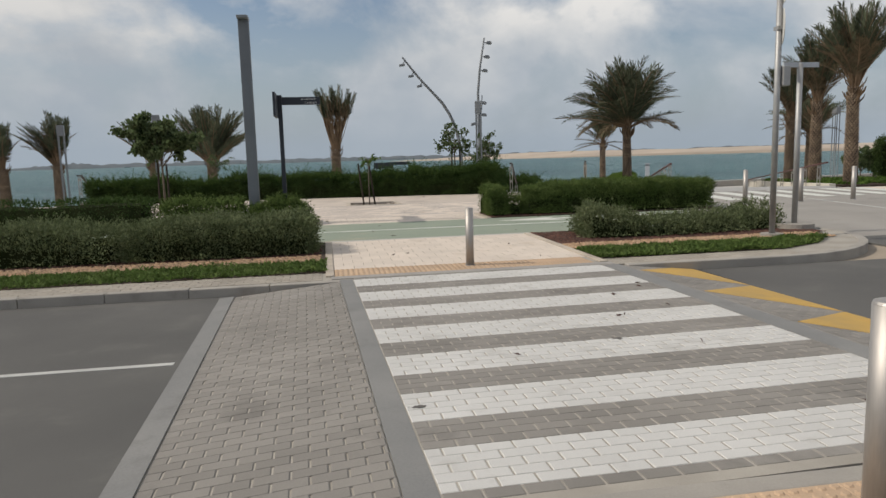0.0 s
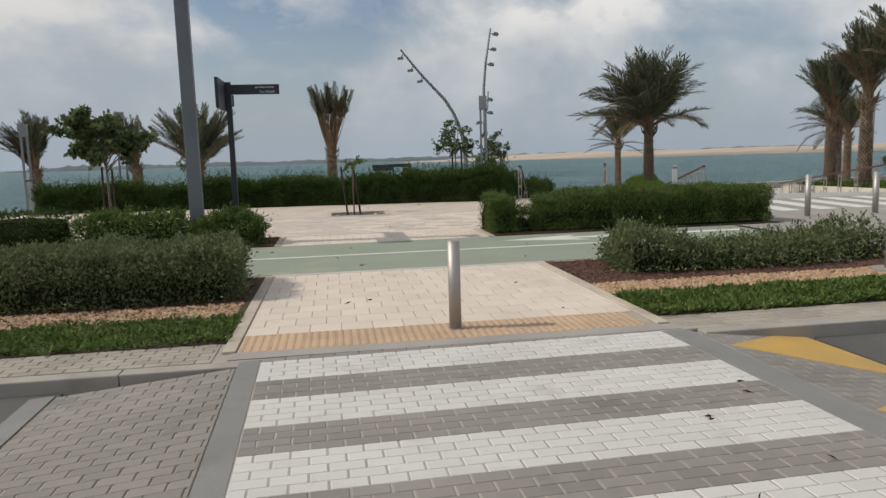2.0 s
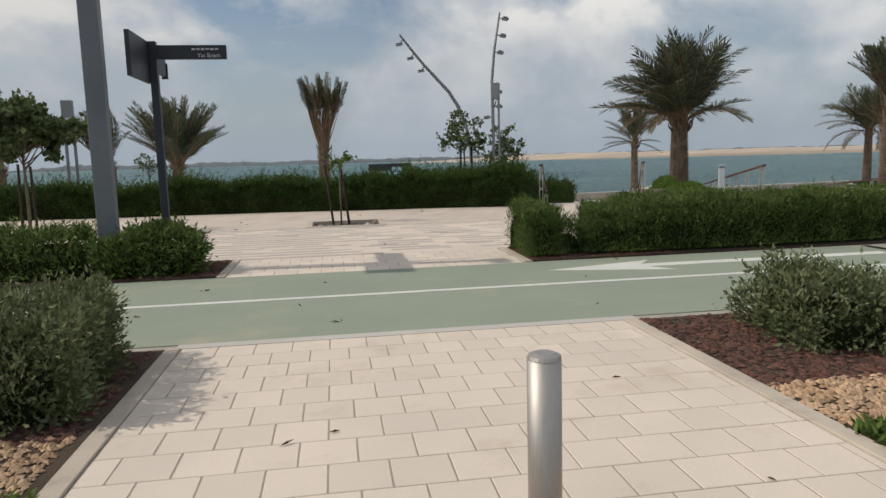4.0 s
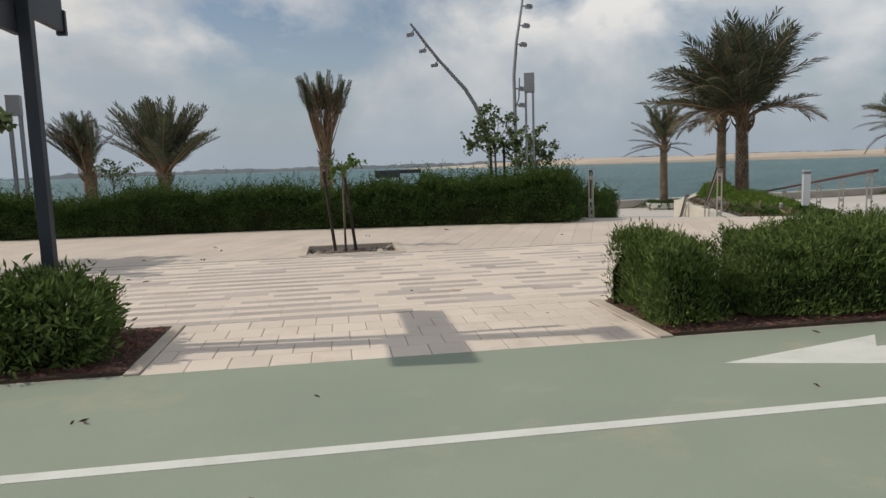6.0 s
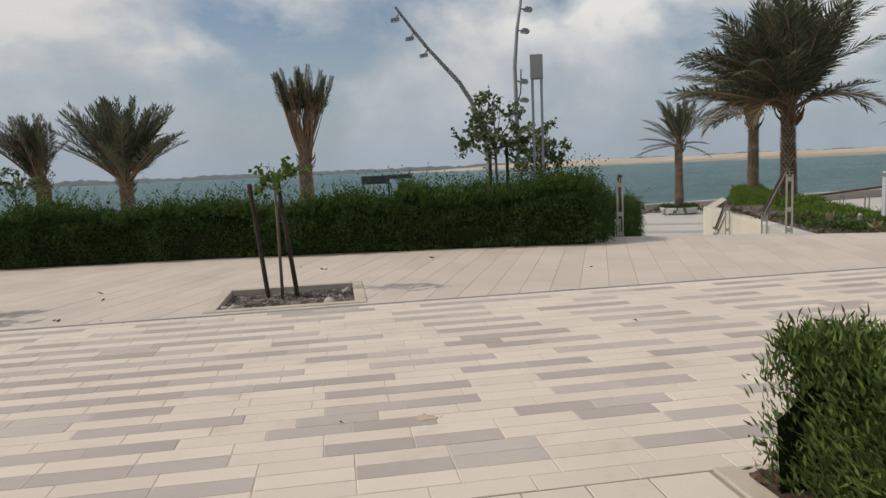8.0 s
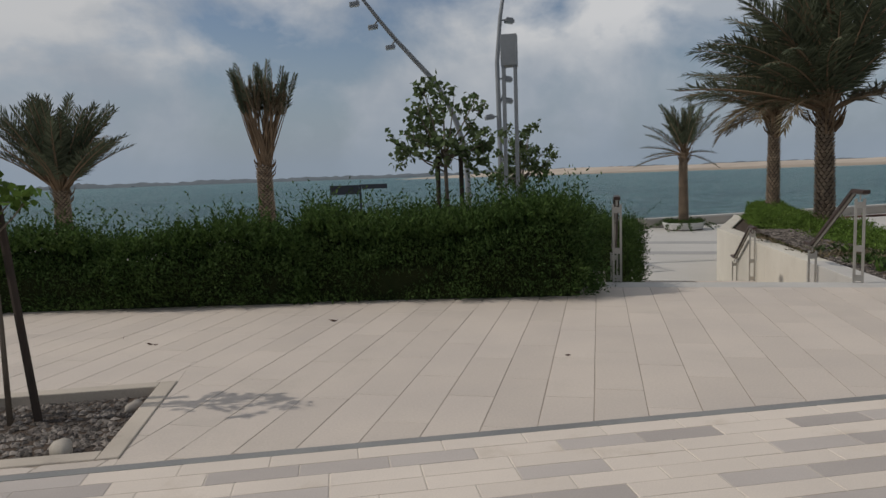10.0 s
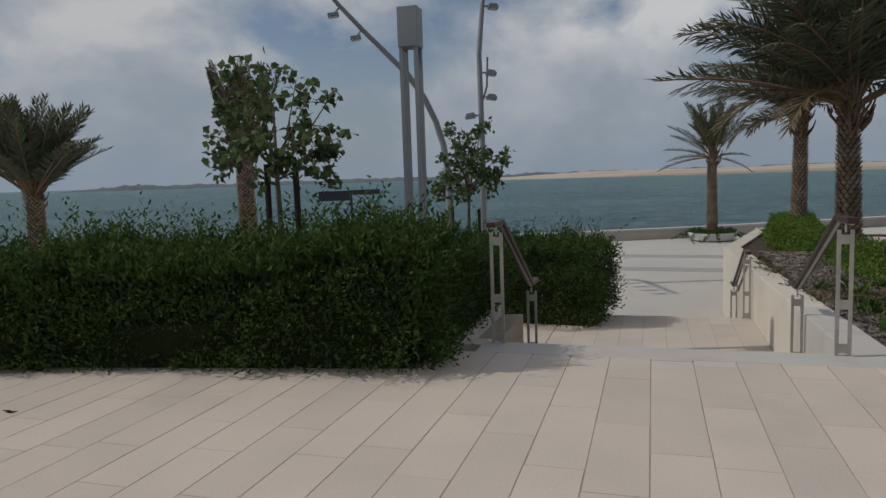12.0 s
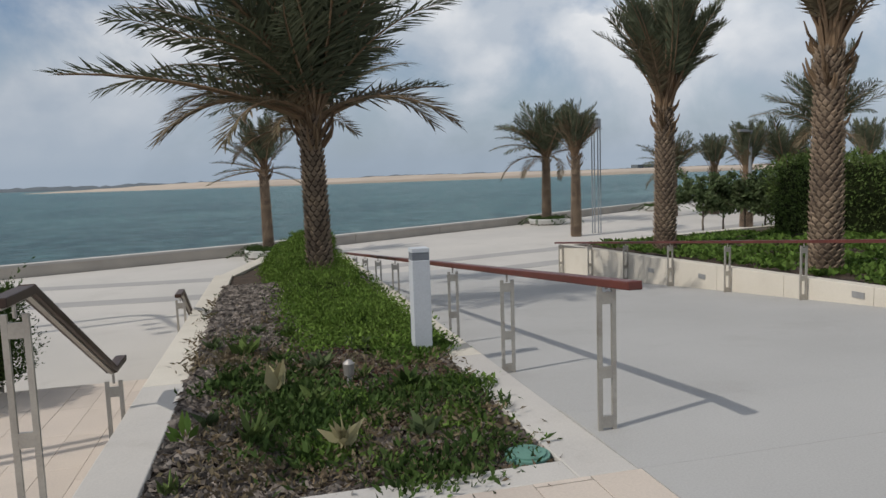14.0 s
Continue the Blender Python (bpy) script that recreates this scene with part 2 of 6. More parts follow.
RAILSTEEL = mat("weathered_stainless", (0.46, 0.44, 0.40), (0.36, 0.34, 0.31), rough=0.45, scale=5, fine=70, bump=0.08, metal=0.6, stain=((0.30, 0.26, 0.21), 7, 0.6))
POLE = mat("grey_painted_steel", (0.16, 0.175, 0.195), (0.14, 0.155, 0.175), rough=0.5, scale=2, fine=60, bump=0.03)
LAMPGREY = mat("lamp_post_grey", (0.22, 0.235, 0.25), (0.19, 0.205, 0.22), rough=0.5, scale=2, fine=60, bump=0.03)
NAVY = mat("charcoal_signboard", (0.022, 0.026, 0.036), (0.028, 0.033, 0.044), rough=0.5, scale=3, fine=60, bump=0.02)
LETTER = mat("white_lettering", (0.6, 0.6, 0.6), (0.55, 0.55, 0.55), rough=0.6, bump=0)
WHITE_METAL = mat("pale_grey_enamel", (0.50, 0.53, 0.565), (0.46, 0.49, 0.525), rough=0.5, scale=2, fine=60, bump=0.03)
SIGN_WHITE = mat("white_sign_plate", (0.62, 0.62, 0.60), (0.55, 0.55, 0.53), rough=0.5, bump=0.02)
WOOD = mat("dark_stained_handrail", (0.060, 0.032, 0.022), (0.035, 0.021, 0.016), rough=0.45, scale=4, fine=60, bump=0.2, stretch=(1, 1, 0.3))
REDWOOD = mat("red_brown_handrail", (0.125, 0.036, 0.028), (0.085, 0.027, 0.022), rough=0.4, scale=3, fine=70, bump=0.2)
STAKE = mat("dark_wooden_stake", (0.03, 0.022, 0.018), (0.045, 0.032, 0.024), rough=0.9, scale=5, fine=60, bump=0.4)
BARK = mat("grey_bark", (0.17, 0.14, 0.11), (0.11, 0.09, 0.07), rough=0.9, scale=6, fine=60, bump=0.6)
PALM_DARK = mat("dark_trunk_fibre", (0.085, 0.06, 0.042), (0.055, 0.04, 0.03), rough=0.95, scale=3, fine=60, bump=0.7, depth=0.015)
PALM_BARK = mat("palm_trunk", (0.31, 0.235, 0.165), (0.17, 0.125, 0.09), rough=0.95, scale=3, fine=40, bump=0.7, depth=0.015, island=0.25)
STRAW = leaf_mat("dry_frond_stalk", (0.195, 0.135, 0.085), (0.135, 0.092, 0.06), 0.4, 0.1)
FROND = leaf_mat("palm_leaflet", (0.088, 0.105, 0.066), (0.125, 0.138, 0.088), 0.35, 0.22)
FROND_DRY = leaf_mat("drying_palm_leaflet", (0.175, 0.130, 0.085), (0.125, 0.110, 0.068), 0.35, 0.2)
HEDGE_DARK = leaf_mat("deep_green_leaf", (0.037, 0.069, 0.018), (0.062, 0.101, 0.028), 0.38, 0.18)
HEDGE_GREY = leaf_mat("grey_green_leaf", (0.115, 0.145, 0.068), (0.170, 0.198, 0.102), 0.4)
HEDGE_OLEANDER = leaf_mat("mid_green_leaf", (0.076, 0.120, 0.030), (0.130, 0.178, 0.058), 0.55)
GRASS = leaf_mat("grass_blade", (0.085, 0.140, 0.034), (0.130, 0.180, 0.056), 0.4)
COVER_BRIGHT = leaf_mat("sunlit_groundcover", (0.090, 0.155, 0.027), (0.135, 0.205, 0.043), 0.5)
YOUNG = leaf_mat("young_hedge_leaf", (0.044, 0.080, 0.020), (0.070, 0.115, 0.030), 0.4, 0.22)
COVER = leaf_mat("bright_groundcover", (0.066, 0.122, 0.022), (0.108, 0.172, 0.038), 0.5)
BROADLEAF = leaf_mat("broad_leaf", (0.082, 0.120, 0.052), (0.125, 0.160, 0.076), 0.45, 0.38)
PALE_LEAF = leaf_mat("pale_withered_leaf", (0.42, 0.40, 0.24), (0.36, 0.30, 0.17), 0.2)
# Near black: the shade deep inside the foliage, given as colour.
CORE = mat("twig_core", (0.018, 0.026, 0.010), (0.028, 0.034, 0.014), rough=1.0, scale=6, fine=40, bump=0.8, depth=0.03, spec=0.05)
# Bluish grey for far trees and huts: the haze of distance is in the colour.
FAR_HAZED = mat("hazed_distance", (0.10, 0.122, 0.14), (0.125, 0.145, 0.16), rough=1, scale=0.05, fine=0.5, bump=0)
TEAL_PLASTIC = mat("teal_plastic_lid", (0.13, 0.27, 0.22), (0.11, 0.23, 0.19), rough=0.6)
ROCK = mat("pale_stone", (0.42, 0.38, 0.32), (0.33, 0.29, 0.25), rough=0.9, scale=5, fine=50, bump=0.5)
GLASSY = mat("lamp_lens", (0.45, 0.47, 0.48), (0.4, 0.42, 0.43), rough=0.2, bump=0)

WATER = bpy.data.materials.new("sea_water")
WATER.use_nodes = True
_n, _l = WATER.node_tree.nodes, WATER.node_tree.links
_b = _n["Principled BSDF"]
_b.inputs["Base Color"].default_value = (0.055, 0.15, 0.165, 1)
_b.inputs["Roughness"].default_value, _b.inputs["IOR"].default_value = 0.34, 1.33
_b.inputs["Specular IOR Level"].default_value = 0.32
_g, _m = _n.new("ShaderNodeNewGeometry"), _n.new("ShaderNodeMapping")
_m.inputs["Scale"].default_value = (0.62, 1.0, 1.0)
_l.new(_g.outputs["Position"], _m.inputs["Vector"])
_w1, _w2, _ad = _n.new("ShaderNodeTexNoise"), _n.new("ShaderNodeTexNoise"), _n.new("ShaderNodeMath")
_w1.inputs["Scale"].default_value, _w1.inputs["Detail"].default_value, _w1.inputs["Roughness"].default_value = 0.55, 8, 0.78
_w2.inputs["Scale"].default_value, _w2.inputs["Detail"].default_value = 0.04, 4
_ad.operation = "ADD"
_l.new(_m.outputs[0], _w1.inputs["Vector"])
_l.new(_m.outputs[0], _w2.inputs["Vector"])
_bp = _n.new("ShaderNodeBump")
_bp.inputs["Strength"].default_value, _bp.inputs["Distance"].default_value = 1.0, 0.9
_l.new(_w1.outputs["Fac"], _bp.inputs["Height"])
_l.new(_bp.outputs["Normal"], _b.inputs["Normal"])
# Wave shading painted into the colour: dark troughs, pale crests, plus broad tone drift.
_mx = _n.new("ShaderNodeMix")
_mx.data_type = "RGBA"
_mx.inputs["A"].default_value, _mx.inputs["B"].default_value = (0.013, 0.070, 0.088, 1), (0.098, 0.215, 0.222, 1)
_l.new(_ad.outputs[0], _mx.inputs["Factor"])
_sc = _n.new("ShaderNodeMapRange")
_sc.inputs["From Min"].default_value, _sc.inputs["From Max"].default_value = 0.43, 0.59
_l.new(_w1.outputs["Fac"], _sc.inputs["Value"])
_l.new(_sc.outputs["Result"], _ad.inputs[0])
_sc2 = _n.new("ShaderNodeMapRange")
_sc2.inputs["From Min"].default_value, _sc2.inputs["From Max"].default_value = 0.3, 0.7
_sc2.inputs["To Min"].default_value, _sc2.inputs["To Max"].default_value = -0.35, 0.35
_l.new(_w2.outputs["Fac"], _sc2.inputs["Value"])
_l.new(_sc2.outputs["Result"], _ad.inputs[1])
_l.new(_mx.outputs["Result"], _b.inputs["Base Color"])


# ---------------------------------------------------------------- mesh tools
class Shape:
    """Gathers vertices and faces of one mesh."""

    def __init__(self):
        self.v, self.f = [], []

    def add(self, verts, faces):
        k = len(self.v)
        self.v.extend(verts)
        self.f.extend([tuple(i + k for i in q) for q in faces])
        return self

    def box(self, x0, x1, y0, y1, z0, z1):
        return self.add([(x0, y0, z0), (x1, y0, z0), (x1, y1, z0), (x0, y1, z0), (x0, y0, z1), (x1, y0, z1), (x1, y1, z1), (x0, y1, z1)],
                        [(3, 2, 1, 0), (4, 5, 6, 7), (0, 1, 5, 4), (1, 2, 6, 5), (2, 3, 7, 6), (3, 0, 4, 7)])

    def prism(self, pts, z0, z1):
        """Upright prism over a plan outline (counter-clockwise); z1 may be a function of x, y."""
        n = len(pts)
        top = z1 if callable(z1) else (lambda x, y: z1)
        return self.add([(x, y, z0) for x, y in pts] + [(x, y, top(x, y)) for x, y in pts],
                        [tuple(reversed(range(n))), tuple(range(n, 2 * n))] + [(i, (i + 1) % n, n + (i + 1) % n, n + i) for i in range(n)])

    def tube(self, pts, radii, seg=10, squash=1.0):
        pts = [Vector(p) for p in pts]
        if not isinstance(radii, (list, tuple)):
            radii = [radii] * len(pts)
        side = None
        rings = []
        for i, p in enumerate(pts):
            d = (pts[min(i + 1, len(pts) - 1)] - pts[max(i - 1, 0)]).normalized()
            if side is None:
                side = d.cross(Vector((0, 0, 1))) if abs(d.z) < 0.95 else Vector((1, 0, 0))
            side = (side - d * side.dot(d)).normalized()
            other = d.cross(side)
            rings.append([tuple(p + radii[i] * (math.cos(a) * side + squash * math.sin(a) * other)) for a in (2 * math.pi * j / seg for j in range(seg))])
        verts = [q for r in rings for q in r]
        faces = [(i * seg + j, i * seg + (j + 1) % seg, (i + 1) * seg + (j + 1) % seg, (i + 1) * seg + j) for i in range(len(pts) - 1) for j in range(seg)]
        faces += [tuple(reversed(range(seg))), tuple(range((len(pts) - 1) * seg, len(pts) * seg))]
        return self.add(verts, faces)

    def bar(self, p, q, w, h):
        """A bar of rectangular section from p to q, h being its upright measure."""
        p, q = Vector(p), Vector(q)
        d = (q - p).normalized()
        s = d.cross(Vector((0, 0, 1)))
        s = s.normalized() if s.length > 0.05 else Vector((1, 0, 0))
        u = s.cross(d).normalized()
        c = [(-1, -1), (1, -1), (1, 1), (-1, 1)]
        return self.add([tuple(e + s * (a * w / 2) + u * (b * h / 2)) for e in (p, q) for a, b in c],
                        [(0, 1, 2, 3), (7, 6, 5, 4), (0, 4, 5, 1), (1, 5, 6, 2), (2, 6, 7, 3), (3, 7, 4, 0)])

    def mesh(self, name):
        me = bpy.data.meshes.new(name)
        me.from_pydata(self.v, [], self.f)
        return me


def put(name, shape, material, label="", category="", group="", kind="", at=None, bevel=0.0, smooth=False):
    """A top-level mesh object."""
    me = shape.mesh(name) if isinstance(shape, Shape) else shape
    if not me.materials:
        me.materials.append(material)
    ob = new(name, me)
    if at is not None:
        ob.matrix_basis = at
    if smooth:
        me.polygons.foreach_set("use_smooth", [True] * len(me.polygons))
    if bevel:
        md = ob.modifiers.new("edge", "BEVEL")
        md.width, md.segments, md.limit_method = bevel, 2, "ANGLE"
    return tagged(ob, label, category, group, kind)


def part(name, shape, material, parent, label="", bevel=0.0, smooth=False, at=None, kind=""):
    ob = put(name, shape, material, label, kind=kind, bevel=bevel, smooth=smooth, at=at)
    ob.parent = parent
    return ob


def thing(name, at, label, category, group=""):
    ob = new(name)
    ob.empty_display_size = 0.2
    ob.matrix_basis = at if isinstance(at, Matrix) else Matrix.Translation(at)
    return tagged(ob, label, category, group)


def leaf_mesh(name, pos, along, length, width, lift=None):
    """Diamond leaves, slightly folded: base at pos, pointing along."""
    n = len(pos)
    along = along / np.linalg.norm(along, axis=1, keepdims=True)
    ref = lift if lift is not None else np.random.default_rng(n).normal(size=(n, 3))
    side = np.cross(along, ref)
    side /= np.linalg.norm(side, axis=1, keepdims=True) + 1e-9
    up = np.cross(side, along)
    length = np.broadcast_to(length, (n,))[:, None]
    width = np.broadcast_to(width, (n,))[:, None]
    mid = pos + along * length * 0.45 + up * width * 0.18
    v = np.stack([pos, mid + side * width / 2, pos + along * length, mid - side * width / 2], axis=1).reshape(-1, 3)
    me = bpy.data.meshes.new(name)
    me.vertices.add(4 * n)
    me.vertices.foreach_set("co", v.astype(np.float32).ravel())
    me.loops.add(4 * n)
    me.loops.foreach_set("vertex_index", np.arange(4 * n, dtype=np.int32))
    me.polygons.add(n)
    me.polygons.foreach_set("loop_start", np.arange(0, 4 * n, 4, dtype=np.int32))
    me.update(calc_edges=True)
    return me


LOW = -1.9            # level of the seaside promenade
ANG = radians(21.4)
UX, UY, VX, VY = math.cos(ANG), -math.sin(ANG), math.sin(ANG), math.cos(ANG)


def S(u, v):
    """Plan place of the stair axes: u along the top step, v towards the sea."""
    return (10.80 + UX * u + VX * v, 28.02 + UY * u + VY * v)


STAIR = Matrix.Translation((10.80, 28.02, 0)) @ Matrix.Rotation(-ANG, 4, "Z")   # local x is u, local y is v


def clip(poly, a, b, c):
    """The part of a plan polygon where a*x + b*y >= c."""
    out = []
    for i, p in enumerate(poly):
        q = poly[(i + 1) % len(poly)]
        dp, dq = a * p[0] + b * p[1] - c, a * q[0] + b * q[1] - c
        if dp >= 0:
            out.append(p)
        if (dp >= 0) != (dq >= 0):
            t = dp / (dp - dq)
            out.append((p[0] + t * (q[0] - p[0]), p[1] + t * (q[1] - p[1])))
    return out


# ---------------------------------------------------------------- ground, water, distance
HEDGE_FRONT = [(-9.2, 30.3), (-5.65, 30.0), (-0.26, 29.6), (2.84, 29.1), (7.16, 28.17)]
SEA = [(-900, 25), (-60, 54.0), (12, 57.8), (22.6, 58.1), (42, 61.1), (64, 65.5), (120, 80.5), (400, 180), (1800, 500)]
put("ground", Shape().prism([(-2500, -2500), (2500, -2500), (2500, 500)] + [(x, y + 0.3) for x, y in reversed(SEA)] + [(-2500, 20)], -4.5, LOW - 0.15), LAND,
    "dry sandy ground around the waterfront", "ground", kind="structure")
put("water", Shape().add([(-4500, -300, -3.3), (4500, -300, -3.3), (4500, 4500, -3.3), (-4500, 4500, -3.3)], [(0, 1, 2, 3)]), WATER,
    "teal sea water with ripple shading in its colour", "water", kind="structure")


def ridge(name, line, depth, height, material, label, seed, rough_top, step=12.0, base=-3.9):
    """A long low bank along a plan line: front slope, uneven top, back."""
    rng = random.Random(seed)
    sh, rows = Shape(), []
    for (x0, y0), (x1, y1) in zip(line, line[1:]):
        n = max(2, int(math.hypot(x1 - x0, y1 - y0) / step))
        rows += [(x0 + (x1 - x0) * i / n, y0 + (y1 - y0) * i / n) for i in range(n)]
    rows.append(line[-1])
    n = len(rows)
    verts = []
    for i, (x, y) in enumerate(rows):
        ease = min(1.0, i / 14, (n - 1 - i) / 14 + 0.25)
        h = base + (height - base) * ease * (1 + rough_top * (noise.noise((x * 0.013, y * 0.013, seed)) + 0.6 * rng.uniform(-1, 1)))
        verts += [(x, y, base), (x, y + depth * 0.28, base + (h - base) * 0.72), (x, y + depth * 0.55, h), (x, y + depth, base)]
    sh.add(verts, [(4 * i + k, 4 * i + 4 + k, 4 * i + 5 + k, 4 * i + 1 + k) for i in range(n - 1) for k in range(3)])
    return put(name, sh, material, label, "distant shore", kind="structure", smooth=True)


ridge("sandbank", [(60, 780), (170, 690), (330, 590), (520, 480), (800, 390), (1300, 330), (2300, 300)], 130, 2.3, SAND, "long pale sandbank across the water", 3, 0.10, 14)
ridge("tidal_flat", [(150, 662), (330, 562), (520, 455), (800, 365), (1300, 305), (2300, 275)], 70, -1.0, LAND, "low brown tidal flat before the sandbank", 6, 0.15, 14)
ridge("far_shore", [(-520, 1330), (-200, 1330), (200, 1270), (700, 1200), (1500, 1150), (2600, 1100)], 90, 3.6, FAR_HAZED, "low dark wooded shore on the horizon", 5, 0.30, 9)
ridge("far_islet", [(-560, 1250), (-430, 1240), (-330, 1235)], 60, 4.5, FAR_HAZED, "small dark wooded islet on the horizon", 8, 0.35, 6)
hut = Shape()
for k in range(5):
    hut.box(565 + 9 * k, 572 + 9 * k, 470, 478, 2.2, 5.6)
put("site_huts", hut, FAR_HAZED, "dark low huts on the far sandbank", "hut")

# upper plateau, on which the street and the plaza lie
plateau = [(-160, -60), (90, -60), (90, -2), S(60, -8), S(17, 0.4), S(9.35, -0.4), S(-3.2, -0.4), S(-3.2, 2.2), (3, 31.8), (0, 32.2), (-5, 32.6), (-10.6, 32.6), (-160, 32.6)]
put("plateau", Shape().prism(plateau, LOW - 0.16, -0.15), LAND, "raised ground under street and plaza", "ground", kind="structure")

# ---------------------------------------------------------------- street
sh = Shape()
sh.box(-160, -0.95, 3.45, 9.6, -0.15, -0.12)
sh.prism([(5.42, 3.45), (90, 3.45), (90, 9.6), (19.0, 9.6), (19.0, 12.0), (9.55, 12.0), (9.55, 9.6), (5.42, 9.6)], -0.15, -0.12)
put("road", sh, ASPHALT, "worn grey asphalt carriageway", "road", kind="structure")
put("driveway", Shape().add([(9.55, 12.0, -0.121), (19.0, 12.0, -0.121), (19.0, 15.0, 0.0), (9.55, 15.0, 0.0), (19.0, 24.08, -0.004), (10.65, 24.08, -0.004), (10.65, 17.57, 0.0), (9.55, 17.57, 0.0)],
                            [(0, 1, 2, 3), (3, 2, 4, 5, 6, 7)]), SIDE_ASPHALT, "pale grey driveway that climbs to the promenade", "driveway", kind="structure")
put("lane_line", Shape().box(-40, -1.12, 6.59, 6.67, -0.12, -0.116), ROAD_WHITE, "thin white lane line on the asphalt", "road marking", kind="structure")
put("lane_line", Shape().box(5.9, 40, 6.59, 6.67, -0.12, -0.116), ROAD_WHITE, "thin white lane line on the asphalt", "road marking", kind="structure")
put("sidewalk_near", Shape().box(-160, 90, -60, 3.3, -0.15, -0.006), GREY_BLOCK_J, "grey block-paved sidewalk", "sidewalk", kind="structure")


def sweep(sh, line, w, z0, z1):
    """A kerb of width w along a plan line, lying to its left."""
    pts = [Vector((x, y)) for x, y in line]
    left = []
    for i, p in enumerate(pts):
        a = (pts[i] - pts[i - 1]).normalized() if i else (pts[1] - pts[0]).normalized()
        b = (pts[i + 1] - pts[i]).normalized() if i < len(pts) - 1 else a
        t = (a + b).normalized()
        left.append(p + Vector((-t.y, t.x)) * w / max(0.5, t.dot(a)))
    n = len(pts)
    sh.add([(p.x, p.y, z) for p, q in zip(pts, left) for z in (z0, z1)] + [(q.x, q.y, z) for p, q in zip(pts, left) for z in (z0, z1)],
           [(2 * i, 2 * i + 2, 2 * i + 3, 2 * i + 1) for i in range(n - 1)] + [(2 * n + 2 * i + 1, 2 * n + 2 * i + 3, 2 * n + 2 * i + 2, 2 * n + 2 * i) for i in range(n - 1)]
           + [(2 * i + 1, 2 * i + 3, 2 * n + 2 * i + 3, 2 * n + 2 * i + 1) for i in range(n - 1)] + [(0, 1, 2 * n + 1, 2 * n), (2 * n - 2, 4 * n - 2, 4 * n - 1, 2 * n - 1)])
    return sh


ARC = [(6.8 + 2.95 * math.sin(a), 12.55 - 2.95 * math.cos(a)) for a in (radians(k * 7.5) for k in range(13))]
BED_R = [(4.3, 9.75)] + [(x - 0.15 * (x - 6.8) / 2.95, y + 0.15 * (12.55 - y) / 2.95) for x, y in ARC] + [(9.60, 13.95), (4.3, 13.95)]
for k in range(26):
    put("kerb", sweep(Shape(), [(0.46 - 1.0 * k - 0.994, 9.6), (0.46 - 1.0 * k, 9.6)], 0.15, -0.15, 0.004 if k > 1 else -0.004), KERB, "grey concrete kerb block beside the road", "kerb", kind="structure", bevel=0.012)
put("kerb", sweep(Shape(), [(4.36, 9.6)] + ARC + [(9.75, 13.95)], 0.15, -0.15, 0.004), KERB, "curved concrete kerb round a planted corner", "kerb", kind="structure", bevel=0.012)
put("kerb", sweep(Shape(), [(90, 3.45), (-160, 3.45)], 0.15, -0.15, 0.0), KERB, "grey concrete kerb of the near sidewalk", "kerb", kind="structure", bevel=0.012)
put("kerb", sweep(Shape(), [(19.0, 9.6), (90, 9.6)], 0.15, -0.15, 0.004), KERB, "grey concrete kerb beside the road", "kerb", kind="structure", bevel=0.012)

# base of everything seaward of the kerb
base_pts = [(-160, 9.75)] + BED_R[:-2] + [(9.60, 13.95), (9.40, 14.05), (9.40, 17.57), (10.6, 17.57), (10.6, 24.08), (-160, 24.08)]
put("paving_base", Shape().prism(base_pts, -0.15, -0.008), JOINT, "sand bed between paving blocks", "paving", kind="structure")
put("paving_base", Shape().prism([(19.02, 9.76), (90, 9.76), (90, 20), (30, 22), (19.6, 23.9), (19.02, 23.9)], -0.15, -0.006), CREAM_J, "pale paving east of the driveway", "paving", kind="structure")

# raised crossing table with its two ramps, set slightly askew to the footpath
SKEW = Matrix.Translation((2.32, 9.65, 0)) @ Matrix.Rotation(radians(1.6), 4, "Z") @ Matrix.Translation((-2.39, -9.65, 0))
put("crossing_table", Shape().box(0.43, 4.35, 3.46, 9.75, -0.15, -0.004), JOINT, "sand bed of the raised crossing", "paving", kind="structure", at=SKEW)
ramp_l = Shape().add([(-0.95, 3.46, -0.15), (0.429, 3.46, -0.15), (0.429, 9.6, -0.15), (-0.95, 9.6, -0.15), (-0.95, 3.46, -0.123), (0.429, 3.46, -0.006), (0.429, 9.6, -0.006), (-0.95, 9.6, -0.123)],
                     [(3, 2, 1, 0), (4, 5, 6, 7), (0, 1, 5, 4), (1, 2, 6, 5), (2, 3, 7, 6), (3, 0, 4, 7)])
put("crossing_ramp", ramp_l, JOINT, "sloping block-paved ramp of the crossing", "paving", kind="structure", at=SKEW)
ramp_r = Shape().add([(5.42, 3.46, -0.15), (4.35, 3.46, -0.15), (4.35, 9.6, -0.15), (5.42, 9.6, -0.15), (5.42, 3.46, -0.118), (4.35, 3.46, -0.004), (4.35, 9.6, -0.004), (5.42, 9.6, -0.118)],
                     [(0, 1, 2, 3), (7, 6, 5, 4), (4, 5, 1, 0), (5, 6, 2, 1), (6, 7, 3, 2), (7, 4, 0, 3)])
put("crossing_ramp", ramp_r, JOINT, "sloping block-paved ramp of the crossing", "paving", kind="structure", at=SKEW)
put("crossing_band", Shape().box(0.43, 0.60, 3.46, 9.77, -0.02, -0.001), BAND, "smooth grey concrete band beside the crossing", "paving", kind="structure", at=SKEW)
put("crossing_band", Shape().box(4.10, 4.35, 3.46, 9.70, -0.02, -0.001), BAND, "smooth grey concrete band beside the crossing", "paving", kind="structure", at=SKEW)
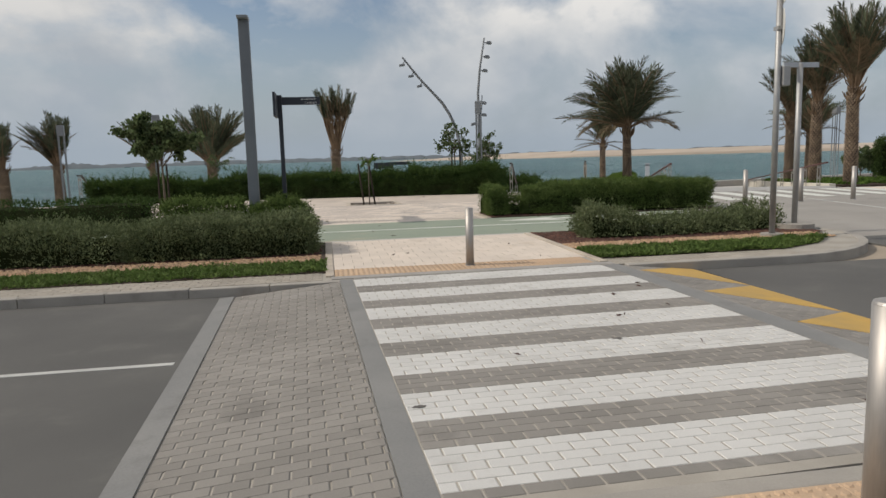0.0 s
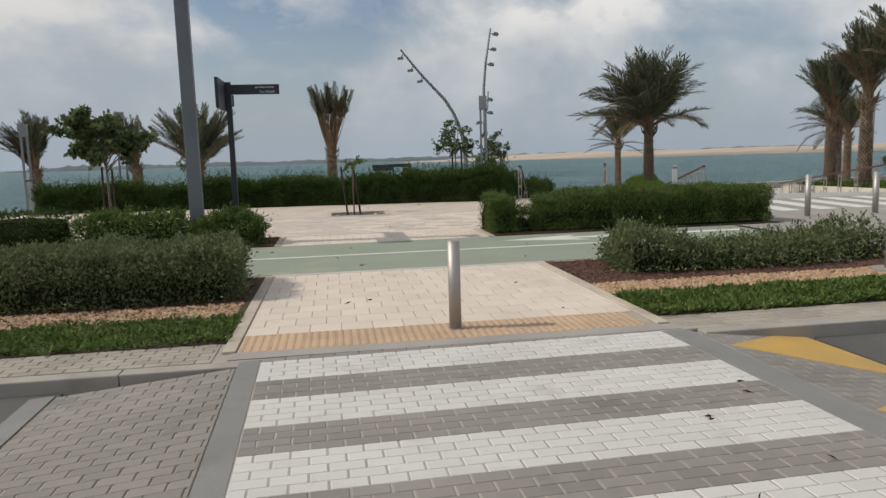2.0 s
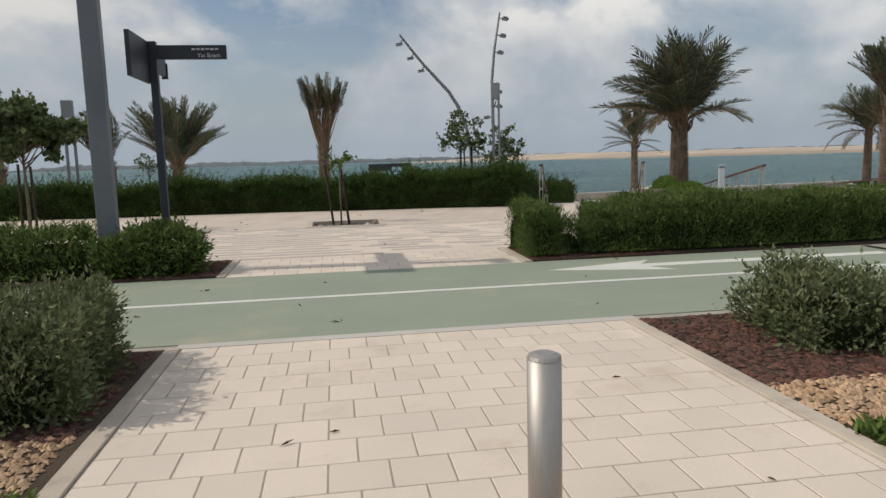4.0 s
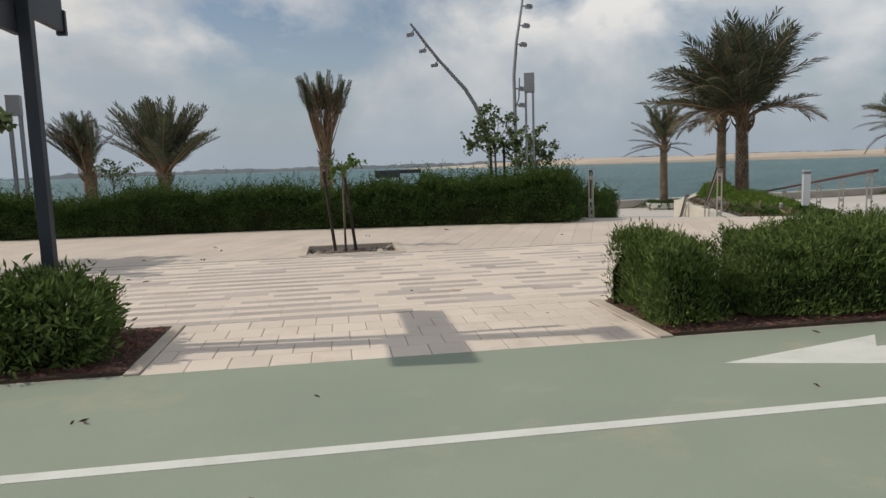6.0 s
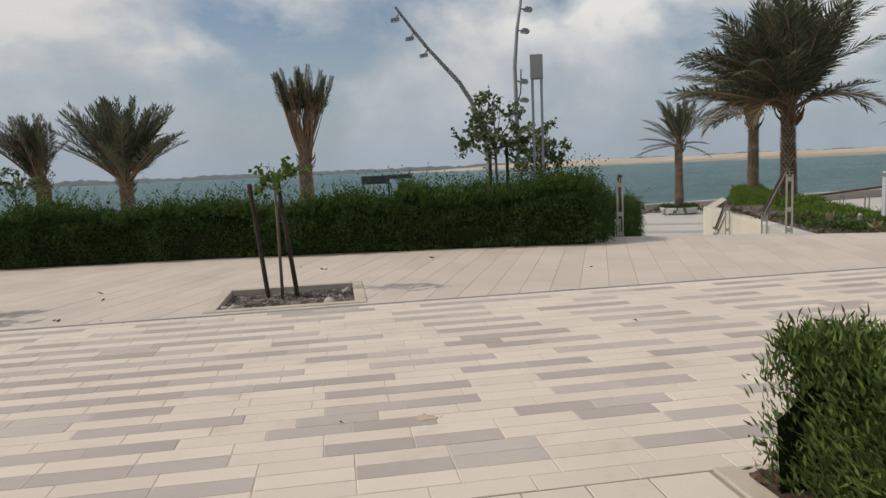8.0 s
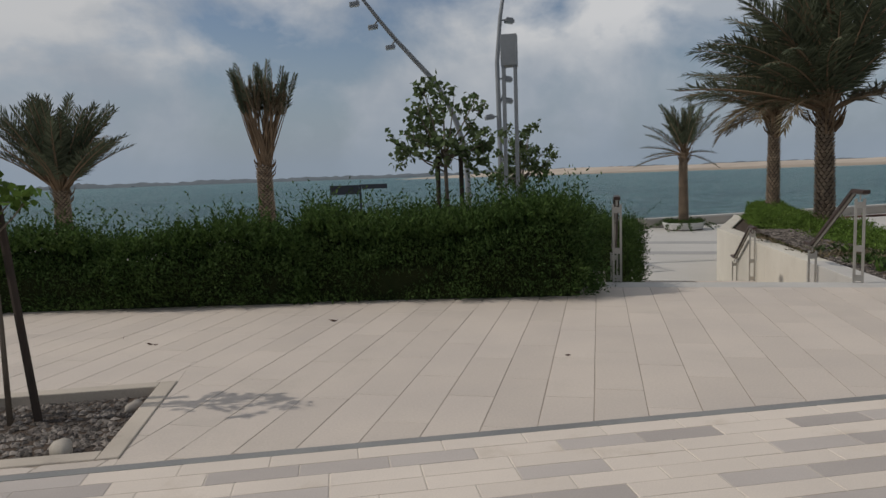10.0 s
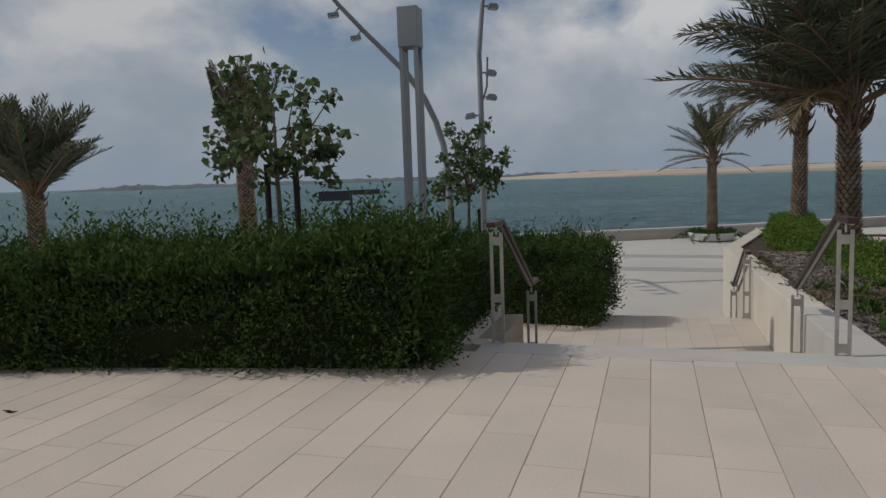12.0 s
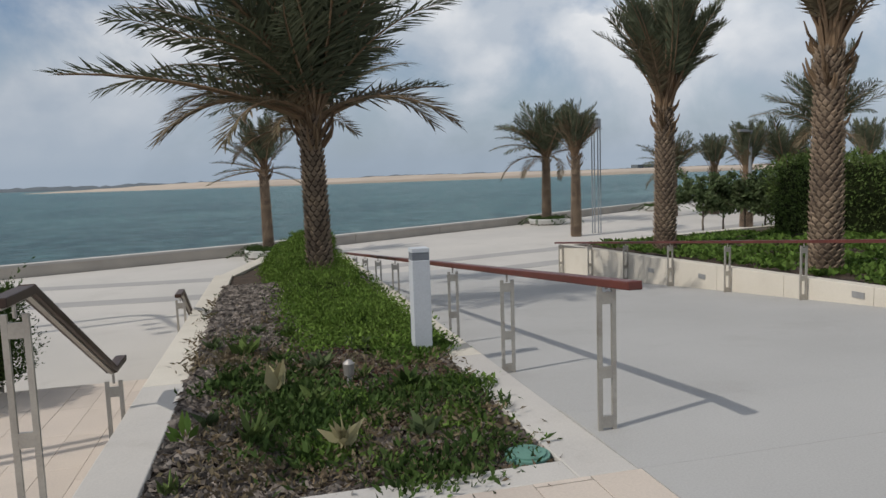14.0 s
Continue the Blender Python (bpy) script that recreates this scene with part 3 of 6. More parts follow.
put("crossing_band", Shape().add([(-1.08, 3.46, -0.122), (-0.90, 3.46, -0.113), (-0.90, 9.6, -0.113), (-1.08, 9.6, -0.122), (-1.08, 3.46, -0.116), (-0.90, 3.46, -0.105), (-0.90, 9.6, -0.105), (-1.08, 9.6, -0.116)],
                                 [(3, 2, 1, 0), (4, 5, 6, 7), (0, 1, 5, 4), (1, 2, 6, 5), (2, 3, 7, 6), (3, 0, 4, 7)]), BAND, "flush concrete strip at the foot of the ramp", "paving", kind="structure", at=SKEW)
for tip in (9.13, 7.60, 6.07, 4.54):
    pts = [(4.40, tip), (5.40, tip - 0.92), (5.40, tip + 0.58)]
    zr = lambda x: -0.008 - 0.114 * (x - 4.35) / 1.07
    sh = Shape().add([(x, y, zr(x) + e) for e in (0.004, 0.0125) for x, y in pts], [(2, 1, 0), (3, 4, 5), (0, 1, 4, 3), (1, 2, 5, 4), (2, 0, 3, 5)])
    put("ramp_triangle", sh, YELLOW, "yellow painted triangle on the crossing ramp", "road marking", "yellow triangles on the ramp", kind="structure", at=SKEW)

# cycle lane, arrow, line
put("cycle_lane", Shape().box(-60, 9.40, 14.10, 17.56, -0.008, 0.0), GREEN_LANE, "sage-green coated cycle lane", "cycle lane", kind="structure")
put("lane_line", Shape().box(-60, 9.4, 15.80, 15.90, 0.0, 0.004), LANE_WHITE, "thin white line along the green cycle lane", "road marking", kind="structure")
put("lane_arrow", Shape().prism([(4.30, 16.78), (5.86, 16.36), (5.62, 16.68), (9.2, 16.68), (9.2, 16.90), (5.62, 16.90), (5.86, 17.20)], 0.0, 0.004), LANE_WHITE, "long white arrow on the green cycle lane", "road marking", kind="structure")
put("lane_edging", Shape().box(0.25, 4.25, 13.96, 14.095, -0.008, 0.001), EDGE_STONE, "thin stone edging of the cycle lane", "edging", kind="structure")

# lower promenade, sea wall
low = [(-160, 30.5), (-10, 31), S(-9, 2.5), S(-9, 5.0), S(-3.2, 5.0), S(-3.2, 8.0), S(0.09, 8.0), S(0.09, 11.7), S(3.3, 11.7), S(3.3, 18), S(9.4, 18), S(9.4, 14.5), S(24, 17), S(40, 6), (120, 20), (120, 79.5)] + [(64, 64.6), (42, 60.2), (22.6, 57.2), (12, 56.9), (-60, 53), (-160, 49.5)]
put("promenade", Shape().prism(low, LOW - 0.18, LOW), LOWER, "pale concrete seaside promenade", "promenade", kind="structure")
for v0, v1_, z in ((18.6, 19.6, 0), (22.6, 23.6, 0)):
    b = Shape()
    b.prism([S(-30, v0 + 2.5), S(3.0, v0), S(14, v0 + 3.2), S(40, v0 + 14), S(40, v0 + 15.2), S(14, v1_ + 3.4), S(3.0, v1_), S(-30, v1_ + 2.5)], LOW, LOW + 0.006)
    put("promenade_band", b, LOWER_DARK, "grey paving band across the promenade", "paving", kind="structure")
wl_pts = [(-160, 49.6), (-60, 53.1), (12, 57.0), (22.6, 57.3), (42, 60.3), (64, 64.7), (120, 79.6)]
for (x0, y0), (x1, y1) in zip(wl_pts, wl_pts[1:]):
    n = max(1, int(math.hypot(x1 - x0, y1 - y0) / 6.0))
    for i in range(n):
        p, q = (x0 + (x1 - x0) * i / n, y0 + (y1 - y0) * i / n), (x0 + (x1 - x0) * (i + 0.997) / n, y0 + (y1 - y0) * (i + 0.997) / n)
        w = put("sea_wall", sweep(Shape(), [p, q], 0.5, -4.2, LOW + 0.45), SEAWALL, "low pale stone sea wall", "sea wall", kind="structure")
        part("coping", sweep(Shape(), [(p[0], p[1] - 0.03), (q[0], q[1] - 0.03)], 0.58, LOW + 0.45, LOW + 0.55), EDGE_STONE, w)

# ---------------------------------------------------------------- stairs, planters, ramp
LAND_Z = -1.0
put("stair_head", Shape().box(-3.2, 0.09, -0.36, 0.05, -0.6, 0.0), EDGE_STONE, "grey stone border at the head of the steps", "step", kind="structure", at=STAIR)


def flight(v0, ztop, n, rise, run, label):
    for k in range(n - 1):
        put("step", Shape().box(-3.2, 0.09, v0 + run * k, v0 + run * (k + 1), ztop - rise * (k + 1) - 0.35, ztop - rise * (k + 1)), EDGE_STONE, label, "step", "stone steps to the promenade", kind="structure", at=STAIR, bevel=0.008)
    return v0 + run * (n - 1)


v1 = flight(0.05, 0.0, 6, 1.0 / 6, 0.33, "pale grey stone step")
put("stair_landing", Shape().box(-3.2, 0.09, v1, 6.5, LOW - 0.16, LAND_Z - 0.0035), SLAB_JOINT, "bed of the stair landing", "paving", kind="structure", at=STAIR)
flight(6.5, LAND_Z, 5, 0.18, 0.33, "pale grey stone step")
side = Shape().add([(u, v, z) for u in (-3.45, -3.2) for v, z in ((0.0, LOW), (2.2, LOW), (2.2, -0.42), (1.55, -0.42), (0.25, -0.02), (0.0, -0.02))],
                   [tuple(range(6)), tuple(reversed(range(6, 12)))] + [((i + 1) % 6, i, 6 + i, 6 + (i + 1) % 6) for i in range(6)])
put("landing_bay", Shape().box(-8.6, -3.203, 2.25, 5.6, LOW - 0.16, LAND_Z - 0.0035), SLAB_JOINT, "paved bay beside the stair landing", "paving", kind="structure", at=STAIR)
put("stair_kerb", Shape().box(-3.62, -3.455, -0.36, 2.2, LOW, -0.004), EDGE_STONE, "pale stone kerb between hedge and steps", "kerb", kind="structure", at=STAIR, bevel=0.008)
put("stair_wall", side, WALL, "cream wall beside the steps", "wall", kind="structure", at=STAIR)


def planter_top(v):
    return -0.022 * max(0.0, v)


def wall_run(u0, u1, va, vb, name, label, seg=3.0, drop=LOW - 0.16, cap=0.0):
    """A planter wall along v whose top falls gently seaward, in lengths."""
    n = max(1, round((vb - va) / seg))
    for i in range(n):
        a, b = va + (vb - va) * i / n, va + (vb - va) * (i + 0.998) / n
        za, zb_ = planter_top(a), planter_top(b)
        sh = Shape().add([(u0, a, drop), (u1, a, drop), (u1, b, drop), (u0, b, drop), (u0, a, za), (u1, a, za), (u1, b, zb_), (u0, b, zb_)],
                         [(3, 2, 1, 0), (4, 5, 6, 7), (0, 1, 5, 4), (1, 2, 6, 5), (2, 3, 7, 6), (3, 0, 4, 7)])
        put(name, sh, WALL if i else EDGE_STONE, label, "planter wall", kind="structure", at=STAIR, bevel=0.01)


wall_run(0.09, 0.46, -0.36, 11.7, "planter_wall", "smooth cream planter wall beside the steps")
wall_run(2.87, 3.24, -0.36, 11.7, "planter_wall", "smooth pale planter kerb beside the ramp")
put("planter_wall", Shape().box(0.462, 2.868, -0.36, -0.11, -0.5, 0.0), EDGE_STONE, "pale stone kerb at the planter's end", "planter wall", kind="structure", at=STAIR, bevel=0.01)
put("planter_wall", Shape().prism([(0.09, 11.705), (0.46, 11.705), (1.97, 17.5), (1.60, 17.5)], LOW - 0.16, -0.30), WALL, "cream oblique planter wall", "planter wall", kind="structure", at=STAIR, bevel=0.01)
put("planter_wall", Shape().prism([(2.87, 11.705), (3.24, 11.705), (3.24, 17.5), (2.87, 17.5)], LOW - 0.16, -0.30), WALL, "cream planter wall beside the ramp", "planter wall", kind="structure", at=STAIR, bevel=0.01)
put("planter_wall", Shape().box(1.60, 3.24, 17.505, 17.75, LOW - 0.16, -0.30), WALL, "cream planter end wall", "planter wall", kind="structure", at=STAIR, bevel=0.01)
put("planter_soil", Shape().prism([(0.46, 11.7), (2.87, 11.7), (2.87, 17.5), (1.97, 17.5)], LOW, -0.36), SOIL, "dark planting soil at the planter's seaward end", "soil", kind="structure", at=STAIR)
put("planter_soil", Shape().add([(0.46, -0.11, -0.06), (2.87, -0.11, -0.06), (2.87, 11.7, -0.30), (0.46, 11.7, -0.30), (0.46, -0.11, -1.7), (2.87, -0.11, -1.7), (2.87, 11.7, -1.7), (0.46, 11.7, -1.7)],
                                [(0, 1, 2, 3), (7, 6, 5, 4), (4, 5, 1, 0), (5, 6, 2, 1), (6, 7, 3, 2), (7, 4, 0, 3)]), SOIL, "dark planting soil in the long planter", "soil", kind="structure", at=STAIR)


def ramp_z(v):
    return 0.0 if v < 0.6 else -(v - 0.6) / 11.3


rv = [-0.36, 0.6, 3, 6, 9, 12, 15, 18, 22.0]
put("ramp_head", Shape().prism([(12.76, 24.085), (19.5, 24.085), S(9.38, -0.362), S(3.262, -0.362)], -0.15, 0.0), RAMP, "smooth grey concrete before the ramp", "ramp", kind="structure")
put("access_ramp", Shape().add([(u, v, z) for v in rv for u, z in ((3.24, ramp_z(v)), (9.38, ramp_z(v)))] + [(u, v, LOW - 0.16) for v in rv for u in (3.24, 9.38)],
                               [(2 * i, 2 * i + 1, 2 * i + 3, 2 * i + 2) for i in range(len(rv) - 1)] + [(0, 18, 19, 1), (16, 17, 35, 34)]
                               + [(2 * i, 2 * i + 2, 2 * i + 20, 2 * i + 18) for i in range(len(rv) - 1)] + [(2 * i + 3, 2 * i + 1, 2 * i + 19, 2 * i + 21) for i in range(len(rv) - 1)]),
    RAMP, "wide smooth grey concrete access ramp", "ramp", kind="structure", at=STAIR)
# retaining wall on the ramp's far side and its planting bed
for i in range(8):
    a, b = 0.5 + 1.75 * i, 0.5 + 1.75 * (i + 0.995)
    za, zb_ = 0.10 - 0.033 * a, 0.10 - 0.033 * b
    put("ramp_wall", Shape().add([(9.38, a, LOW - 0.16), (9.62, a, LOW - 0.16), (9.62, b, LOW - 0.16), (9.38, b, LOW - 0.16), (9.38, a, za), (9.62, a, za), (9.62, b, zb_), (9.38, b, zb_)],
                                 [(3, 2, 1, 0), (4, 5, 6, 7), (0, 1, 5, 4), (1, 2, 6, 5), (2, 3, 7, 6), (3, 0, 4, 7)]), WALL, "cream rendered retaining wall of the ramp", "wall", kind="structure", at=STAIR, bevel=0.01)
put("bed_soil", Shape().add([(9.62, 0.5, 0.02), (17, 0.5, 0.05), (20, 17, -0.5), (9.62, 14.5, -0.42), (9.62, 0.5, -1.7), (17, 0.5, -1.7), (20, 17, -1.7), (9.62, 14.5, -1.7)],
                            [(0, 1, 2, 3), (4, 5, 1, 0), (5, 6, 2, 1), (6, 7, 3, 2), (7, 4, 0, 3)]), SOIL, "dark soil of the planted bed above the ramp", "soil", kind="structure", at=STAIR)
put("ramp_wall", Shape().prism([(9.62, 14.45), (20, 16.95), (20, 17.2), (9.38, 14.75), (9.38, 14.45)], LOW - 0.16, -0.38), WALL, "cream end wall of the planted bed", "wall", kind="structure", at=STAIR)
put("upper_paving", Shape().prism([S(17, 0.42), S(60, -7.9), S(60, 9), S(20, 17.2)], LOW, -0.02), CREAM_J, "pale upper promenade paving", "paving", kind="structure")

# beds
put("bed_soil", Shape().prism([(-60, 10.35), (0.18, 10.35), (0.18, 13.95), (-60, 13.95)], -0.008, 0.006), SOIL, "dark soil of the roadside bed", "soil", kind="structure")
bed_in = [(4.22, 10.30), (7.2, 10.30), (8.2, 10.75), (9.0, 11.55), (9.35, 12.6), (9.35, 13.93), (4.22, 13.93)]
put("bed_soil", Shape().prism(bed_in, -0.008, 0.006), SOIL, "dark soil of the corner bed", "soil", kind="structure")
put("bed_soil", Shape().prism([(-60, 17.62), (0.0, 17.62), (0.0, 19.14), (-60, 19.14)], -0.008, 0.02), SOIL, "dark soil of the bed beside the cycle lane", "soil", kind="structure")
put("bed_soil", Shape().prism([(4.33, 17.62), (10.55, 17.62), (10.55, 19.1), (4.33, 19.1)], -0.008, 0.02), SOIL, "dark soil under the clipped hedge", "soil", kind="structure")
put("bed_soil", Shape().prism([(x, y + 0.2) for x, y in HEDGE_FRONT] + [S(-3.64, 0.0), S(-3.64, 2.15), (3, 31.75), (0, 32.1), (-5, 32.5), (-10.2, 32.5)], -0.15, 0.004), SOIL, "dark soil under the tall hedge", "soil", kind="structure")
put("bed_soil", Shape().prism([S(-9, 5.603), S(-3.203, 5.603), S(-3.203, 8.4), S(-9, 8.4)], LOW, -1.0), SOIL, "dark soil of the lower hedge bed", "soil", kind="structure")
for x0, x1, y0, y1 in ((0.18, 0.295, 10.0, 13.95), (4.105, 4.22, 10.0, 13.95), (0.0, 0.11, 17.57, 19.2), (4.2, 4.32, 17.57, 19.2), (-60, 0.0, 19.14, 19.2), (4.32, 10.6, 19.1, 19.2)):
    put("bed_edging", Shape().box(x0, x1, y0, y1, -0.008, 0.016 if x1 - x0 < 1 else 0.004), EDGING, "narrow concrete edging of a planted bed", "edging", kind="structure", bevel=0.006)

# slab bed with the open tree pit
PIT = (0.93, 2.77, 24.18, 25.76)
for pts in ([(-160, 24.08), (PIT[0], 24.08), (PIT[0], PIT[3]), (-160, PIT[3])], [(PIT[0], 24.08), (PIT[1], 24.08), (PIT[1], PIT[2]), (PIT[0], PIT[2])],
            [(PIT[1], 24.08), (12.75, 24.08), S(3.255, -0.42), S(3.2, -0.42), (PIT[1], PIT[3])],
            [(-160, PIT[3]), (PIT[1], PIT[3]), S(3.2, -0.42), S(-3.3, -0.42), (7.16, 28.17), (2.84, 29.1), (-0.26, 29.6), (-5.65, 30.0), (-10.2, 30.4), (-160, 32.5)]):
    put("paving_base", Shape().prism(pts, -0.15, -0.0025), SLAB_JOINT, "sand bed under the stone slabs", "paving", kind="structure")
put("pit_soil", Shape().box(PIT[0] + 0.131, PIT[1] - 0.131, PIT[2] + 0.131, PIT[3] - 0.131, -0.149, -0.07), SOIL, "dry soil in the tree pit", "soil", kind="structure")
for x0, x1, y0, y1 in ((PIT[0], PIT[0] + 0.13, PIT[2], PIT[3]), (PIT[1] - 0.13, PIT[1], PIT[2], PIT[3]), (PIT[0] + 0.131, PIT[1] - 0.131, PIT[2], PIT[2] + 0.13), (PIT[0] + 0.131, PIT[1] - 0.131, PIT[3] - 0.13, PIT[3])):
    put("pit_edging", Shape().box(x0, x1, y0, y1, -0.15, 0.012), EDGING, "concrete edging of the square tree pit", "edging", kind="structure", bevel=0.008)
put("paving_band", Shape().box(-40, 11.0, 24.0, 24.08, -0.008, 0.0), BAND, "thin grey line of paving", "paving", kind="structure")
for k in range(8):
    put("zebra_stripe", Shape().prism([(11.3 + 1.06 * k, 20.1), (11.82 + 1.06 * k, 20.1), (12.42 + 1.06 * k, 23.8), (11.9 + 1.06 * k, 23.8)], 0.0, 0.004), LANE_WHITE, "white zebra stripe on the driveway", "road marking", "zebra stripes on the driveway", kind="structure")
put("lane_line", Shape().prism([(13.75, 15.2), (13.85, 15.2), (14.75, 19.6), (14.65, 19.6)], 0.0, 0.004), ROAD_WHITE, "thin white line along the driveway", "road marking", kind="structure")


# ---------------------------------------------------------------- plants
def hedge(name, line, width, z0, h, count, size, leaf, label, category="hedge", bulge=0.10, sprigs=0, sprig_len=0.25, wild=0.06, slim=0.38, round_top=0.15, seed=1, taper=1.0, shaggy=0.0, long=0, dip=0.0, dip_end=0.0, fade=0.45, young=None, rise=0.35):
    """A clipped hedge along a plan line (its front), thick to the line's left: a core coloured as inner shade under
    many leaves.
    """
    rng = np.random.default_rng(seed)
    pts = np.array(line, float)
    seg = np.linalg.norm(np.diff(pts, axis=0), axis=1)
    cum = np.concatenate([[0], np.cumsum(seg)])
    total = cum[-1]

    def place(s, w):
        s = np.clip(s, 0, total)
        i = np.clip(np.searchsorted(cum, s) - 1, 0, len(seg) - 1)
        t = (s - cum[i]) / seg[i]
        d = (pts[i + 1] - pts[i]) / seg[i][:, None]
        return pts[i] + (pts[i + 1] - pts[i]) * t[:, None] + np.stack([-d[:, 1], d[:, 0]], 1) * w[:, None], d

    def swell(s, k):
        return (taper - 1.0) * h / max(bulge, 1e-6) * (1 - s / total) * (k == 1) - dip * h / max(bulge, 1e-6) * np.exp(-s / fade) * (k == 1) - dip_end * h / max(bulge, 1e-6) * np.exp((s - total) / fade) * (k == 1) + np.array([noise.noise((a * 0.9, k * 7.3 + seed, 0.0)) + 0.5 * noise.noise((a * 2.7, k * 3.1 + seed, 5.0)) for a in s])

    # core: solid body whose near-black colour stands in for shade among the twigs
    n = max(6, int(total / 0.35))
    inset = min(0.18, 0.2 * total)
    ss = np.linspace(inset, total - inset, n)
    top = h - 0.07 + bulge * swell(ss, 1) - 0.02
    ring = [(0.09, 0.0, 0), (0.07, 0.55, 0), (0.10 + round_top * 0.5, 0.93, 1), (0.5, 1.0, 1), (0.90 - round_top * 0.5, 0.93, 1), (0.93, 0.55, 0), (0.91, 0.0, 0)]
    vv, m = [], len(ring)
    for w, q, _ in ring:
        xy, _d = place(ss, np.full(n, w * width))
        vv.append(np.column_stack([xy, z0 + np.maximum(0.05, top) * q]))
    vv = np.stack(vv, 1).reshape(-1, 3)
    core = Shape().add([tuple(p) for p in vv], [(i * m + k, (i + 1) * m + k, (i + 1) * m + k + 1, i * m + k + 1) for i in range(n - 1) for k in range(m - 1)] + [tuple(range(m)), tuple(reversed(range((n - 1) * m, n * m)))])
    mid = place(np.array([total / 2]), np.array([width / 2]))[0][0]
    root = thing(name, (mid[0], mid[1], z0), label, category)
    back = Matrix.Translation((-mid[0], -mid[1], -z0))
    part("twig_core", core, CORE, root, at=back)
    # leaves on front, top, back and both ends
    areas = np.array([total * h, total * width, total * h * 0.45, width * h * 1.3, width * h * 1.3])
    which = rng.choice(5, size=count, p=areas / areas.sum())
    s, a, b = rng.uniform(0, total, count), rng.uniform(0, 1, count), rng.uniform(-1, 1, count)
    local_top = h + bulge * swell(s, 1)
    w = np.where(which == 0, 0.05 * width, np.where(which == 2, 0.95 * width, a * width))
    q = np.where(which == 1, 1.0, a ** 0.85)
    end = which >= 3
    deep = rng.uniform(0.0, 0.11, count)
    s = np.where(which == 3, deep, np.where(which == 4, total - deep, s))
    q = np.where(end, rng.uniform(0, 1, count), q)
    edge = np.minimum(w, width - w) / max(width, 1e-6)
    drop = np.where(which == 1, round_top * np.clip(1 - edge / 0.22, 0, 1) ** 2, 0)
    pull = np.where((which == 0) | (which == 2), round_top * np.clip((q - 0.75) / 0.25, 0, 1) ** 2 * 0.7, 0) * width * 0.6
    w = w + np.where(which == 0, pull, np.where(which == 2, -pull, 0))
    xy, d = place(s, w)
    nrm = np.column_stack([-d[:, 1], d[:, 0]])
    out = np.zeros((count, 3))
    out[:, :2] = np.where((which == 0)[:, None], -nrm, np.where((which == 2)[:, None], nrm, 0))
    out[:, :2] += np.where((which == 3)[:, None], -d, np.where((which == 4)[:, None], d, 0))
    out[:, 2] = np.where(which == 1, 1.0, 0.15)
    z = z0 + np.maximum(0.03, (local_top - drop * h) * q)
    lump = np.array([0.6 * noise.noise((p[0] * 3.1, p[1] * 3.1, zz * 3.1 + seed)) + shaggy * noise.noise((p[0] * 1.15, p[1] * 1.15, zz * 1.4 + seed)) for p, zz in zip(xy, z)])
    pos = np.column_stack([xy, z]) + out * (lump[:, None] * wild * 1.6 + rng.normal(0, wild * 0.5, (count, 1)) - 0.02)
    pos += out * np.where((which == 0) & (q < 0.3), (0.3 - q) * 0.45, 0)[:, None]
    along = out * 0.75 + rng.normal(0, 0.6, (count, 3)) + np.array([0, 0, rise])
    length = size * rng.uniform(0.6, 1.35, count)
    part("foliage", leaf_mesh("foliage", pos, along, length, length * slim), leaf, root, at=back, kind="stuff")
    if sprigs:
        k = sprigs
        s, w = rng.uniform(0, total, k), rng.uniform(0.05, 0.95, k) * width
        xy, d = place(s, w)
        tall = sprig_len * rng.uniform(0.35, 1.25, k)
        lean = rng.normal(0, 0.38, (k, 3))
        lean[:, 2] = 1
        bt = z0 + h + bulge * swell(s, 1) - 0.05
        far = np.arange(k) < long
        tall = np.where(far, sprig_len * rng.uniform(1.3, 2.3, k), tall)
        per = 14
        t = np.tile(np.linspace(0.1, 1, per), k)
        lr = np.repeat(lean, per, 0)
        bend = np.repeat(rng.normal(0, 0.3, (k, 3)) * [1, 1, 0.3] * tall[:, None], per, 0) * (t ** 2)[:, None]
        bp = np.column_stack([np.repeat(xy, per, 0), np.repeat(bt, per)]) + lr * np.repeat(tall, per)[:, None] * t[:, None] + bend
        turn = np.tile(np.arange(per) * 2.4, k) + np.repeat(rng.uniform(0, 6.28, k), per)
        al = lr * 0.75 + np.column_stack([np.cos(turn), np.sin(turn), 0 * turn]) * 0.7 + rng.normal(0, 0.25, (k * per, 3))
        ll = (0.075 if long > 60 else size) * rng.uniform(0.8, 1.35, k * per) * (1.15 - 0.4 * t)
        stem = rng.normal(0, 1, (k, 3)) * 0 + lean
        bp = np.concatenate([bp, np.column_stack([xy, bt])])
        al = np.concatenate([al, stem])
        ll = np.concatenate([ll, tall])
        wd = np.concatenate([ll[:k * per] * slim, np.full(k, 0.006)])
        part("new_growth", leaf_mesh("shoots", bp, al, ll, wd), young or leaf, root, at=back, kind="stuff")
    return root


